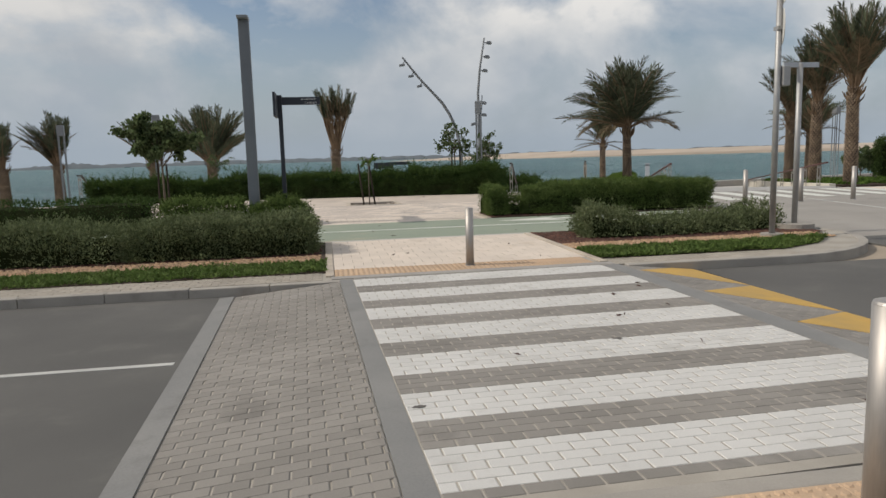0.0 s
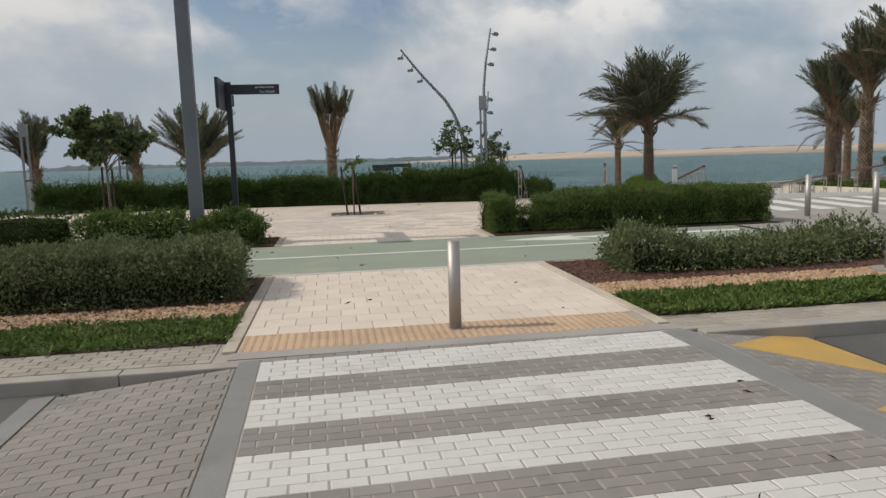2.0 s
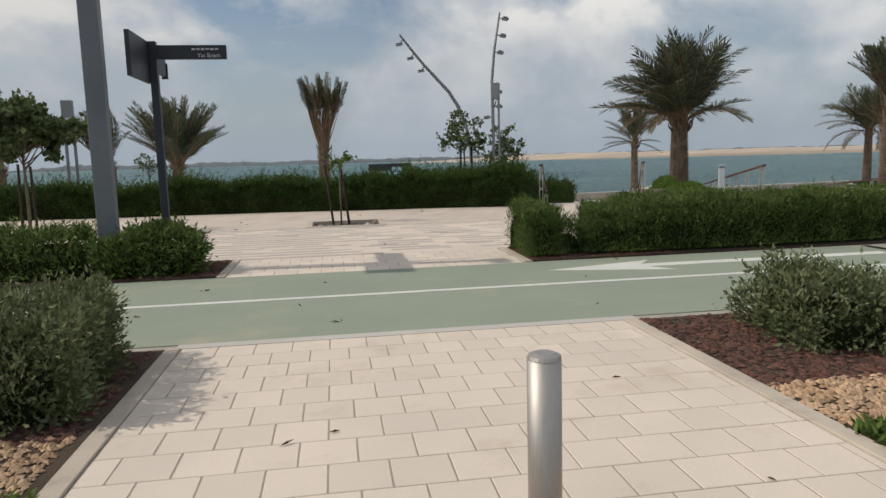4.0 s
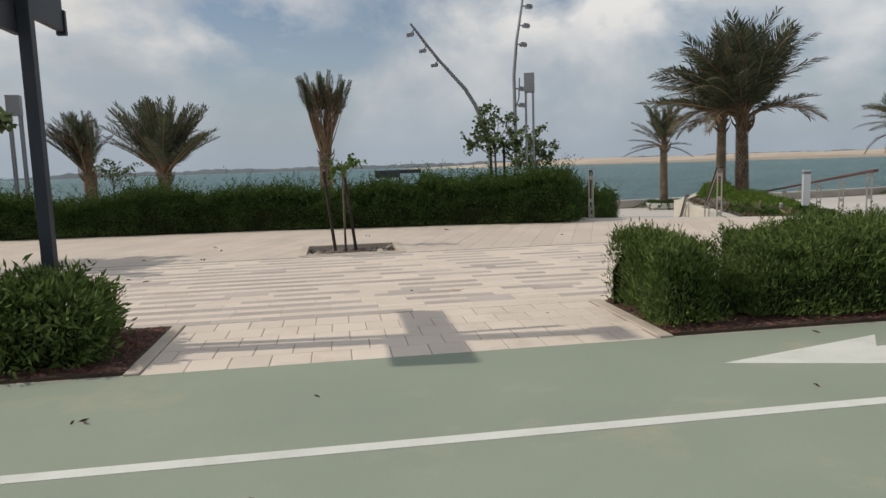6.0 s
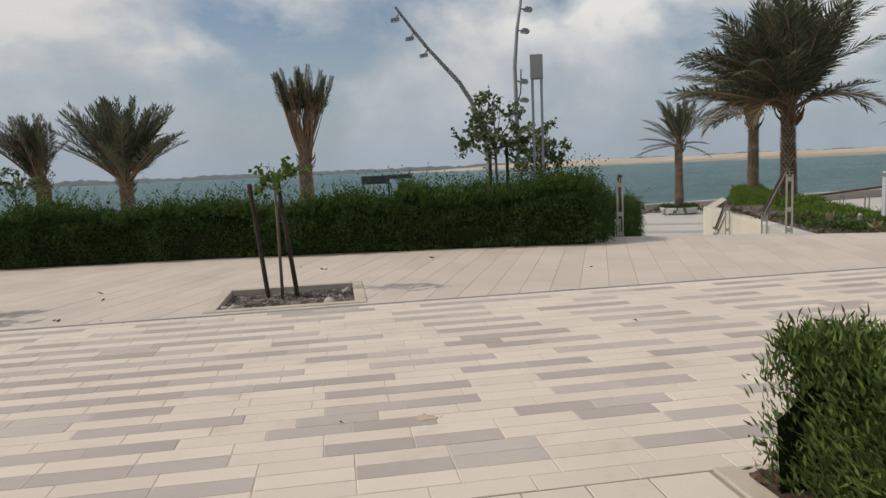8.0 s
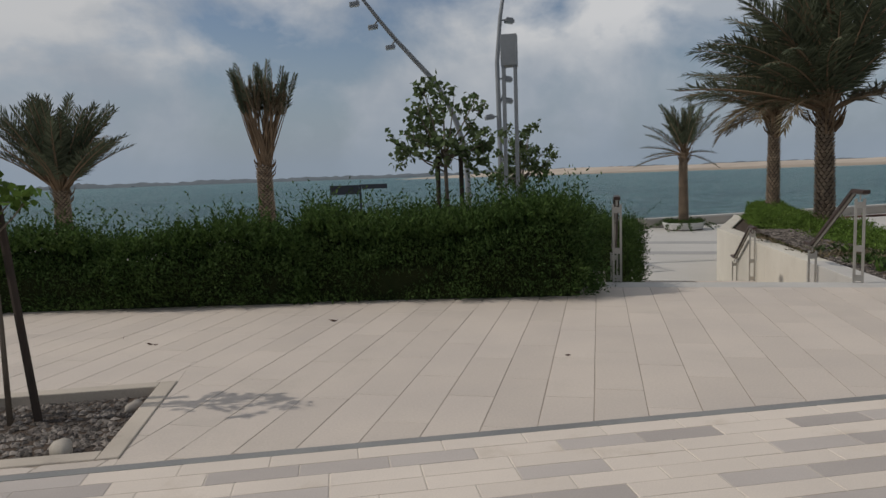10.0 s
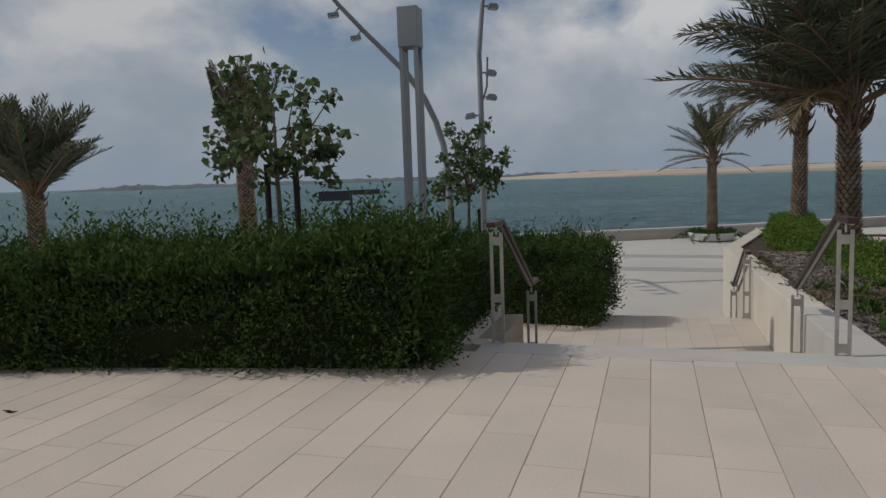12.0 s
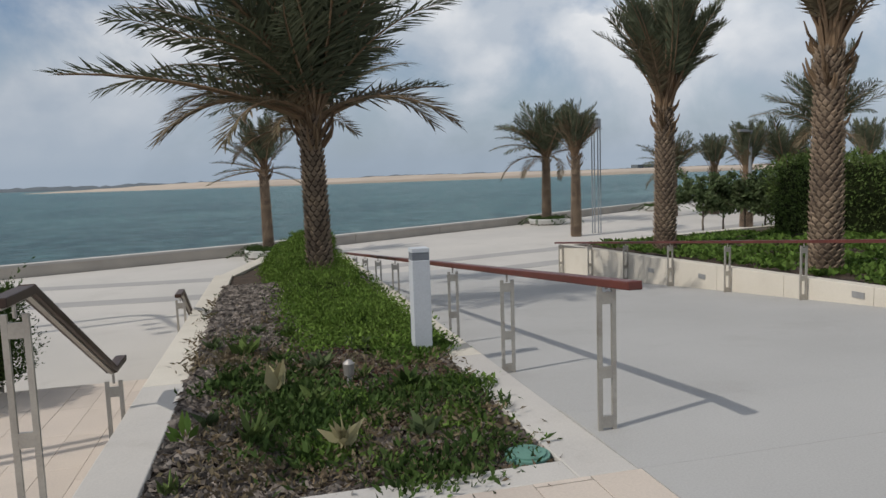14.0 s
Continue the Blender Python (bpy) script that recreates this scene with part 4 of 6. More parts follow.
hedge("hedge", HEDGE_FRONT[:4] + [(3.7, 28.92)], 0.95, 0.0, 0.77, 105000, 0.052, HEDGE_DARK, "long shaggy dark-green hedge along the plaza", sprigs=2900, sprig_len=0.29, bulge=0.22, wild=0.17, round_top=0.32, seed=2, taper=0.97, shaggy=0.9, long=340, young=YOUNG)
hedge("hedge", [(3.55, 28.95), HEDGE_FRONT[4]], 1.9, 0.0, 0.90, 48000, 0.052, HEDGE_DARK, "tall dense dark-green hedge beside the steps", sprigs=1500, sprig_len=0.29, bulge=0.22, wild=0.17, round_top=0.32, seed=20, shaggy=0.9, long=200, young=YOUNG)
hedge("hedge", [S(-8.0, 5.35), S(-4.4, 5.35), S(-2.55, 5.2)], 2.6, -1.0, 1.22, 56000, 0.055, HEDGE_DARK, "dark-green hedge beside the stair landing", sprigs=1100, sprig_len=0.26, bulge=0.20, wild=0.17, round_top=0.35, seed=3, shaggy=0.9, long=120, young=YOUNG)
hedge("hedge", [S(-6.0, -0.95), S(-3.36, -0.95)], 3.1, 0.0, 0.88, 17000, 0.055, HEDGE_DARK, "dark-green hedge block at the head of the steps", sprigs=300, sprig_len=0.25, bulge=0.12, wild=0.11, seed=13, shaggy=0.5, long=30)
hedge("hedge", [(-30, 12.2), (-12.1, 12.15)], 1.65, 0.006, 0.50, 12000, 0.08, HEDGE_GREY, "low grey-green mounded hedge along the street", bulge=0.12, round_top=0.55, wild=0.09, seed=14, shaggy=0.5)
hedge("shrub", [(-12, 12.15), (-7, 12.2), (-3.1, 12.2)], 1.65, 0.006, 0.48, 34000, 0.055, HEDGE_GREY, "loose low grey-green shrubs beside the street", "shrub", sprigs=900, sprig_len=0.14, bulge=0.20, round_top=0.6, wild=0.13, seed=19, shaggy=0.8)
hedge("hedge", [(-3.0, 12.2), (-1.2, 12.12), (0.08, 12.30)], 1.65, 0.006, 0.58, 30000, 0.05, HEDGE_GREY, "low grey-green mounded hedge beside the crossing", sprigs=450, sprig_len=0.10, bulge=0.10, round_top=0.6, wild=0.11, seed=4, shaggy=0.6, dip=0.2, fade=0.4)
hedge("hedge", [(4.85, 12.55), (6.2, 12.4), (7.6, 12.5), (9.0, 12.75)], 1.15, 0.006, 0.35, 17000, 0.055, HEDGE_GREY, "loose grey-green shrubs in the corner bed", "shrub", sprigs=500, sprig_len=0.18, bulge=0.28, round_top=0.6, wild=0.13, seed=5, shaggy=0.5)
hedge("hedge", [(4.26, 17.78), (4.5, 17.74), (4.86, 17.8)], 1.26, 0.02, 0.66, 24000, 0.052, HEDGE_OLEANDER, "clipped mid-green hedge end with narrow upright leaves", sprigs=300, sprig_len=0.11, bulge=0.07, slim=0.22, round_top=0.25, wild=0.10, seed=6, shaggy=0.6, long=6, rise=1.1)
hedge("hedge", [(5.2, 17.9), (5.65, 17.74), (7, 17.72), (10.5, 17.75)], 1.28, 0.02, 0.72, 80000, 0.054, HEDGE_OLEANDER, "clipped mid-green hedge with narrow leaves", sprigs=1600, sprig_len=0.16, bulge=0.12, slim=0.22, round_top=0.28, wild=0.10, seed=16, shaggy=0.6, long=20, dip=0.25, rise=1.0)
hedge("shrub", [(4.62, 17.95), (5.3, 17.95)], 1.0, 0.02, 0.32, 4500, 0.054, HEDGE_OLEANDER, "sparse thin shrub between two clipped hedges", "shrub", sprigs=80, sprig_len=0.30, bulge=0.08, slim=0.22, round_top=0.4, wild=0.14, seed=18, shaggy=0.8, rise=1.1)
hedge("hedge", [(-26, 17.75), (-10, 17.75), (-3.9, 17.75)], 1.25, 0.02, 0.72, 20000, 0.07, HEDGE_DARK, "clipped dark-green box hedge", bulge=0.06, round_top=0.14, wild=0.07, seed=7, shaggy=0.3)
hedge("shrub", [(-3.7, 17.9), (-2.4, 17.8), (-1.75, 17.85)], 1.1, 0.02, 0.52, 5000, 0.085, HEDGE_OLEANDER, "loose mid-green shrub in the cycle-lane bed", "shrub", sprigs=160, sprig_len=0.2, bulge=0.15, slim=0.3, round_top=0.75, wild=0.12, seed=8, shaggy=0.7)
hedge("shrub", [(-1.55, 17.75), (-0.9, 17.72), (-0.25, 17.85)], 1.15, 0.02, 0.52, 9000, 0.085, HEDGE_OLEANDER, "bushy mid-green shrub at the bed's corner", "shrub", sprigs=170, sprig_len=0.2, bulge=0.12, slim=0.3, round_top=0.75, wild=0.13, seed=9, shaggy=0.7, dip_end=0.35, dip=0.3, fade=0.3)


def field(name, pts, z, count, size, leaf, label, category, slope=None, upright=0.9, slim=0.2, seed=1, patch=0.0, at=None, ragged=0.015):
    """Blades or leaves scattered over a convex plan outline."""
    rng = np.random.default_rng(seed)
    p = np.array(pts, float)
    lo, hi = p.min(0), p.max(0)
    xy = rng.uniform(lo, hi, (count * 2, 2))
    keep = np.ones(len(xy), bool)
    for i in range(len(p)):
        e = p[(i + 1) % len(p)] - p[i]
        keep &= (e[0] * (xy[:, 1] - p[i][1]) - e[1] * (xy[:, 0] - p[i][0])) > 0
    if patch:
        keep &= np.array([noise.noise((a * 1.1, b * 1.1, seed)) + 0.75 * noise.noise((a * 3.4, b * 3.4, seed + 9.0)) for a, b in xy]) > patch
    xy = xy[keep][:count]
    n = len(xy)
    xy = xy + rng.normal(0, 1, (n, 2)) * ragged
    zz = np.full(n, z) if slope is None else z + slope * xy[:, 1]
    along = rng.normal(0, 1 - upright + 0.25, (n, 3))
    along[:, 2] = upright
    length = size * rng.uniform(0.5, 1.4, n)
    hump = np.array([abs(noise.noise((a * 1.7, b * 1.7, 3.0 + seed))) for a, b in xy]) * size * 1.6
    pos = np.column_stack([xy, zz + hump * rng.uniform(0, 1, n)])
    return put(name, leaf_mesh(name, pos, along, length, length * slim), leaf, label, category, kind="stuff", at=at)


field("grass", [(-22, 10.345), (0.17, 10.345), (0.17, 11.38), (-22, 11.38)], 0.006, 52000, 0.065, GRASS, "strip of thick green turf by the road", "grass", slim=0.34, upright=0.5, seed=11)
field("grass", [(4.23, 10.295), (7.2, 10.295), (8.2, 10.75), (8.78, 11.3), (4.23, 11.3)], 0.006, 28000, 0.065, GRASS, "strip of thick green turf at the corner", "grass", slim=0.34, upright=0.5, seed=12)


def stones(name, x0, x1, y0, y1, z, count, size, material, label, category, flat=0.6, seed=1, at=None, keep=None, thin=(0.45, 1.0)):
    rng = random.Random(seed)
    sh = Shape()
    for _ in range(count):
        x, y, r = rng.uniform(x0, x1), rng.uniform(y0, y1), size * rng.uniform(0.5, 1.4)
        if keep and not keep(x, y):
            continue
        a, c = rng.uniform(0, 6.28), rng.uniform(*thin)
        ring = [(x + r * math.cos(a + k * 1.571) * (1 if k % 2 else c), y + r * math.sin(a + k * 1.571) * (1 if k % 2 else c), z + r * flat * rng.uniform(-0.1, 0.35)) for k in range(4)]
        sh.add(ring + [(x + rng.uniform(-0.3, 0.3) * r, y + rng.uniform(-0.3, 0.3) * r, z + r * flat)], [(0, 1, 4), (1, 2, 4), (2, 3, 4), (3, 0, 4)])
    return put(name, sh, material, label, category, kind="stuff", at=at)


stones("gravel", -14, 0.1, 11.40, 12.12, 0.010, 9000, 0.028, GRAVEL, "ochre gravel strip before the hedge", "gravel", seed=21)
stones("gravel", 4.23, 9.0, 11.32, 12.05, 0.010, 5200, 0.028, GRAVEL, "ochre gravel strip before the shrubs", "gravel", seed=22)
stones("mulch", 4.23, 9.3, 12.0, 13.9, 0.010, 7000, 0.035, MULCH, "dark red bark mulch round the shrubs", "mulch", 0.4, seed=23)
stones("mulch", -6, 0.1, 12.05, 13.9, 0.010, 6000, 0.035, MULCH, "dark red bark mulch under the hedge", "mulch", 0.4, seed=24)
stones("mulch", -6, -0.02, 17.64, 19.1, 0.022, 7000, 0.032, MULCH, "dark red bark mulch in the bed corner", "mulch", 0.4, seed=25)
stones("mulch", 4.33, 6.5, 17.64, 19.1, 0.022, 2500, 0.032, MULCH, "dark red bark mulch under the hedge", "mulch", 0.4, seed=26)
stones("mulch", PIT[0] + 0.14, PIT[1] - 0.14, PIT[2] + 0.14, PIT[3] - 0.14, -0.068, 1500, 0.03, CHIPS, "grey-brown bark and dead leaves in the tree pit", "mulch", 0.5, seed=27)


# palms
def frond_mesh(name, length, a0, a1, pairs, leaflet, droop, seed, bare=0.12, vee=0.35, tuft=1.0):
    """One feather frond that leaves the origin along +x, rising at a0 and ending at a1 degrees."""
    rng = np.random.default_rng(seed)
    n = 14
    ang = np.radians(a0 + (a1 - a0) * np.linspace(0, 1, n) ** 1.15)
    step = length / (n - 1)
    p = np.zeros((n, 3))
    for i in range(1, n):
        p[i] = p[i - 1] + step * np.array([math.cos(ang[i]), 0, math.sin(ang[i])])
    rach = Shape().tube([tuple(q) for q in p], [0.034 * (1 - 0.8 * i / (n - 1)) for i in range(n)], 4)
    s = np.linspace(bare, 1.0, pairs)
    s = np.concatenate([s, s + 0.3 / pairs])
    s = np.clip(s, 0, 1)
    idx = s * (n - 1)
    i0 = np.clip(idx.astype(int), 0, n - 2)
    pos = p[i0] + (p[i0 + 1] - p[i0]) * (idx - i0)[:, None]
    tan = p[i0 + 1] - p[i0]
    tan /= np.linalg.norm(tan, axis=1, keepdims=True)
    sgn = np.concatenate([np.ones(pairs), -np.ones(pairs)])
    up = np.cross(np.tile([0, 1.0, 0], (2 * pairs, 1)), tan) * -1
    up *= np.sign(up[:, 2:3] + 1e-6)
    side = np.zeros((2 * pairs, 3))
    side[:, 1] = sgn
    along = tan * (0.55 + 0.5 * s[:, None]) + side * (0.95 - 0.35 * s[:, None]) + up * vee + rng.normal(0, 0.15, (2 * pairs, 3))
    along[:, 2] -= droop * (0.4 + s)
    ll = leaflet * (0.45 + 0.75 * np.sin(np.pi * np.clip(s * 0.85 + 0.12, 0, 1))) * rng.uniform(0.8, 1.15, 2 * pairs) * tuft
    me = leaf_mesh(name, pos, along, ll, 0.032 + 0.014 * ll, lift=up)
    bm = bmesh.new()
    bm.from_mesh(me)
    tmp = rach.mesh("rachis")
    k = len(bm.faces)
    bm.from_mesh(tmp)
    bm.faces.ensure_lookup_table()
    for f in bm.faces[k:]:
        f.material_index = 1
    bm.to_mesh(me)
    bm.free()
    return me


def fronds(kind, mats, specs, leaflet=0.50, bare=0.12):
    made = []
    for i, (length, a0, a1, droop) in enumerate(specs):
        me = frond_mesh("frond", length, a0, a1, 50, leaflet, droop, 40 + i * 7 + kind, bare=bare)
        for m in mats:
            me.materials.append(m)
        made.append(me)
    return made


UP = fronds(1, (FROND, STRAW), [(2.5, 84, 62, 0.02), (2.6, 78, 45, 0.05), (2.5, 72, 30, 0.08)])
ARCH = fronds(2, (FROND, STRAW), [(2.9, 66, 18, 0.30), (3.0, 54, -6, 0.42), (2.9, 40, -20, 0.5), (2.8, 60, 8, 0.36)])
DROOP = fronds(3, (FROND_DRY, STRAW), [(2.3, 20, -58, 0.35), (2.2, 5, -70, 0.4), (2.4, 30, -50, 0.3)])
STIFF = fronds(4, (FROND, STRAW), [(2.4, 80, 66, 0.03), (2.5, 66, 48, 0.05), (2.4, 50, 26, 0.08), (2.5, 74, 56, 0.04)], 0.36, 0.2)
VASE = fronds(5, (FROND, STRAW), [(2.6, 86, 66, 0.05), (2.7, 82, 48, 0.08), (2.5, 84, 74, 0.03), (2.6, 80, 36, 0.12)], 0.42, 0.34)
BROWN = fronds(6, (FROND_DRY, STRAW), [(2.3, 82, 58, 0.12), (2.4, 70, 20, 0.2), (2.2, 78, 40, 0.15)], 0.42, 0.2)
TIED = []
for i, (length, a0, a1, bare, tuft, leafy) in enumerate([(2.35, 76, 84, 0.72, 0.55, FROND_DRY), (2.5, 78, 88, 0.70, 0.6, FROND_DRY), (2.9, 78, 88, 0.62, 0.85, FROND), (2.4, 80, 92, 0.75, 0.5, FROND_DRY), (3.05, 82, 90, 0.62, 0.85, FROND)]):
    me = frond_mesh("frond", length, a0, a1, 30, 0.34, 0.0, 300 + i, bare=bare, vee=0.5, tuft=tuft)
    me.materials.append(leafy)
    me.materials.append(STRAW)
    TIED.append(me)


def trunk_shape(height, r, seed, flare=1.15, boots=11):
    """A palm trunk with its lozenge-shaped leaf bases."""
    rng = random.Random(seed)
    sh = Shape()
    lean = (rng.uniform(-0.02, 0.02), rng.uniform(-0.02, 0.02))
    n = 12
    sh.tube([(lean[0] * height * t, lean[1] * height * t, height * t - 0.05) for t in (i / (n - 1) for i in range(n))], [r * (flare - (flare - 0.86) * i / (n - 1)) for i in range(n)], 14)
    rows = int(height / 0.088)
    for i in range(rows):
        z = 0.04 + 0.088 * i
        t = z / height
        rr = r * (flare - (flare - 0.86) * t)
        for k in range(boots):
            a = 2 * math.pi * (k + 0.5 * (i % 2)) / boots + rng.uniform(-0.05, 0.05)
            ca, sa = math.cos(a), math.sin(a)
            w, h = rr * math.pi / boots * 1.0, 0.088
            out = r * 0.13 + 0.02 + 0.02 * rng.random()
            cx, cy = lean[0] * z, lean[1] * z
            f = lambda dr, dt, dz: (cx + (rr + dr) * ca - dt * sa, cy + (rr + dr) * sa + dt * ca, z + dz)
            sh.add([f(-0.004, -w * 0.96, h * 0.1), f(0.004, 0, -h * 0.5), f(-0.004, w * 0.96, h * 0.1), f(out, 0, h * 0.95), f(out * 0.75, 0, h * 0.4), f(out * 0.65, -w * 0.5, h * 0.35), f(out * 0.65, w * 0.5, h * 0.35)],
                   [(0, 1, 5), (1, 4, 5), (1, 6, 4), (1, 2, 6), (0, 5, 3), (5, 4, 3), (4, 6, 3), (6, 2, 3)])
    return sh


TRUNKS = {}


def palm(at, height, r, scale, kind, seed, label, count=42, wind=0.0, dry=0.15, spread=(), lift=0.0):
    """A date palm: trunk, fronds; kind: full, stiff, upright or tied; wind: how far its fronds are blown towards -x."""
    rng = random.Random(seed)
    root = thing("date_palm", at, label, "palm tree", "palms along the waterfront")
    key = (round(height, 1), r, seed % 3)
    if key not in TRUNKS:
        me = trunk_shape(height, r, seed).mesh("trunk")
        me.materials.append(PALM_BARK)
        me.materials.append(PALM_DARK)
        for f in me.polygons[:11 * 14 + 2]:
            f.material_index = 1
        TRUNKS[key] = me
    tr = new("trunk", TRUNKS[key])
    tr.parent = root
    turn = rng.uniform(0, 6.28)
    for k in range(count):
        t = k / (count - 1)
        if kind == "tied":
            me, tilt = TIED[k % 5], rng.uniform(0, 6) + 6 * (1 - t)
            sc = scale * rng.uniform(0.82, 1.05)
        else:
            sc = scale * rng.uniform(0.85, 1.08)
            tilt = rng.uniform(-7, 7) + lift
            if kind == "stiff":
                me = STIFF[(0, 3, 1)[k % 3]] if t < 0.6 else STIFF[(1, 2, 2)[k % 3]]
                tilt += 8 * (0.5 - t)
            elif kind == "upright":
                me = VASE[(0, 2, 1)[k % 3]] if t < 0.55 else VASE[(1, 3, 0)[k % 3]]
                tilt += 10 * (0.6 - t)
            elif t < 0.46:
                me = UP[k % 3]
            elif t < 0.93:
                me = ARCH[k % 4]
                tilt += 26 * (0.68 - t)
            else:
                me = DROOP[k % 3]
            if rng.random() < dry and t < 0.9:
                me = BROWN[k % 3]
                sc *= 0.85
        turn += 2.39996 + rng.uniform(-0.3, 0.3)
        fr = new("frond", me)
        fr.parent = root
        start = 0.35 if kind == "tied" else 0.6
        rr = r * (0.75 if kind == "tied" else start * (0.3 + 0.7 * t))
        aim = turn + wind * 0.7 * math.sin(turn)            # swings round towards -x
        tilt += wind * ((14 if kind == "full" else 9) * math.cos(turn) + 8 + rng.uniform(-6, 6))
        fr.matrix_basis = Matrix.Translation((rr * math.cos(turn), rr * math.sin(turn), height - 0.10 + 0.28 * (1 - t))) @ Matrix.Rotation(aim, 4, "Z") @ Matrix.Rotation(radians(-tilt), 4, "Y") @ Matrix.Rotation(rng.uniform(-1, 1) * {"tied": 0.37, "upright": 0.32, "stiff": 0.4, "full": 0.55}[kind], 4, "X") @ Matrix.Scale(sc, 4)
    for aim, tilt, sc in spread:                            # single low fronds that stand clear of the crown
        fr = new("frond", STIFF[2])
        fr.parent = root
        fr.matrix_basis = Matrix.Translation((r * 0.5 * math.cos(radians(aim)), r * 0.5 * math.sin(radians(aim)), height - 0.15)) @ Matrix.Rotation(radians(aim), 4, "Z") @ Matrix.Rotation(radians(-tilt), 4, "Y") @ Matrix.Scale(scale * sc, 4)
    # old cut leaf stalks below the crown
    st = Shape()
    for k in range(26):
        a, z = rng.uniform(0, 6.28), height - rng.uniform(0.0, 0.75)
        ca, sa = math.cos(a), math.sin(a)
        ll = rng.uniform(0.18, 0.5)
        st.tube([(r * 0.8 * ca, r * 0.8 * sa, z), ((r + ll * 0.35) * ca, (r + ll * 0.35) * sa, z + ll * 0.55), ((r + ll * 0.5) * ca, (r + ll * 0.5) * sa, z + ll)], [0.035, 0.025, 0.012], 4)
    part("leaf_base", st, STRAW, root, kind="stuff")
    return root


FULL = "date palm with a full arching crown and scaly trunk"
palm((15.99, 35.42, -0.25), 3.15, 0.19, 1.18, "full", 1, "large date palm with a full grey-green crown, in the long planter", 84, 0.8, 0.12, ((184, -30, 1.4), (8, -24, 1.15)), 10.0)
palm((18.7, 41.5, -0.40), 3.55, 0.175, 1.05, "full", 2, "date palm with an arching crown, at the planter's seaward end", 64, 0.45, 0.15, (), 8.0)
palm((22.9, 55.5, LOW + 0.3), 3.95, 0.21, 1.0, "stiff", 3, "slim date palm with spreading lower fronds, in a round tub", 44, 0.6, 0.3, ((172, -28, 0.95), (190, -42, 1.0), (160, -52, 1.05), (15, -38, 0.9), (-12, -62, 0.8)))
palm((1.12, 52.3, LOW), 4.2, 0.33, 1.42, "tied", 4, "young palm with its fronds tied up in a bundle", 90)
palm((-7.74, 52.9, LOW), 3.4, 0.33, 1.55, "stiff", 5, "sturdy date palm with dark upright fronds", 74, 0.0, 0.05)
SWEPT = tuple((162 + 6 * k, 26 - 7 * (k % 4), 1.05 + 0.08 * (k % 3)) for k in range(8))
palm((-11.86, 53.6, LOW), 3.6, 0.33, 1.2, "upright", 6, "wind-blown date palm beside the promenade", 46, 1.1, 0.6, SWEPT)
palm((-19.05, 56.0, LOW), 3.6, 0.33, 1.3, "upright", 7, "wind-blown date palm beside the promenade", 46, 1.1, 0.6, SWEPT)
palm((-22.8, 56.0, LOW), 3.4, 0.33, 1.2, "upright", 8, FULL, 46, 0.8, 0.3)
palm((38.9, 51.0, LOW), 4.45, 0.24, 1.05, "upright", 9, "date palm with browned bunched fronds", 70, 0.2, 0.75)
palm((44.3, 58.9, LOW + 0.3), 4.4, 0.27, 1.4, "full", 10, "date palm with arching fronds, in a round tub", 50, 0.6, 0.1)
palm((24.9, 34.7, -0.36), 3.52, 0.215, 0.96, "upright", 11, "tall date palm with dry stalks under its crown", 96, 0.1, 0.12)
palm((22.7, 29.8, -0.17), 3.8, 0.215, 1.03, "upright", 12, "tall date palm with a thick scaly trunk", 70, 0.1, 0.35)
palm((21.0, 25.5, -0.02), 3.9, 0.21, 1.1, "upright", 13, "tall date palm with browned stalks by the driveway", 70, 0.1, 0.45)
for k, (x, y, h, sc, kd) in enumerate([(55, 56.5, 3.4, 1.1, "full"), (58, 55, 3.2, 1.0, "upright"), (49, 47, 3.2, 1.05, "upright"), (55, 48, 3.6, 1.2, "full"), (62, 46, 3.4, 1.1, "upright"),
                                       (46, 41, 3.4, 1.15, "full"), (66, 52, 3.2, 1.0, "full"), (70, 44, 3.4, 1.1, "upright"), (36, 36, 3.2, 1.0, "tied")]):
    palm((x, y, LOW if y > 45 else -0.1), h, 0.30, sc, kd, 20 + k, FULL, 40, 0.4)


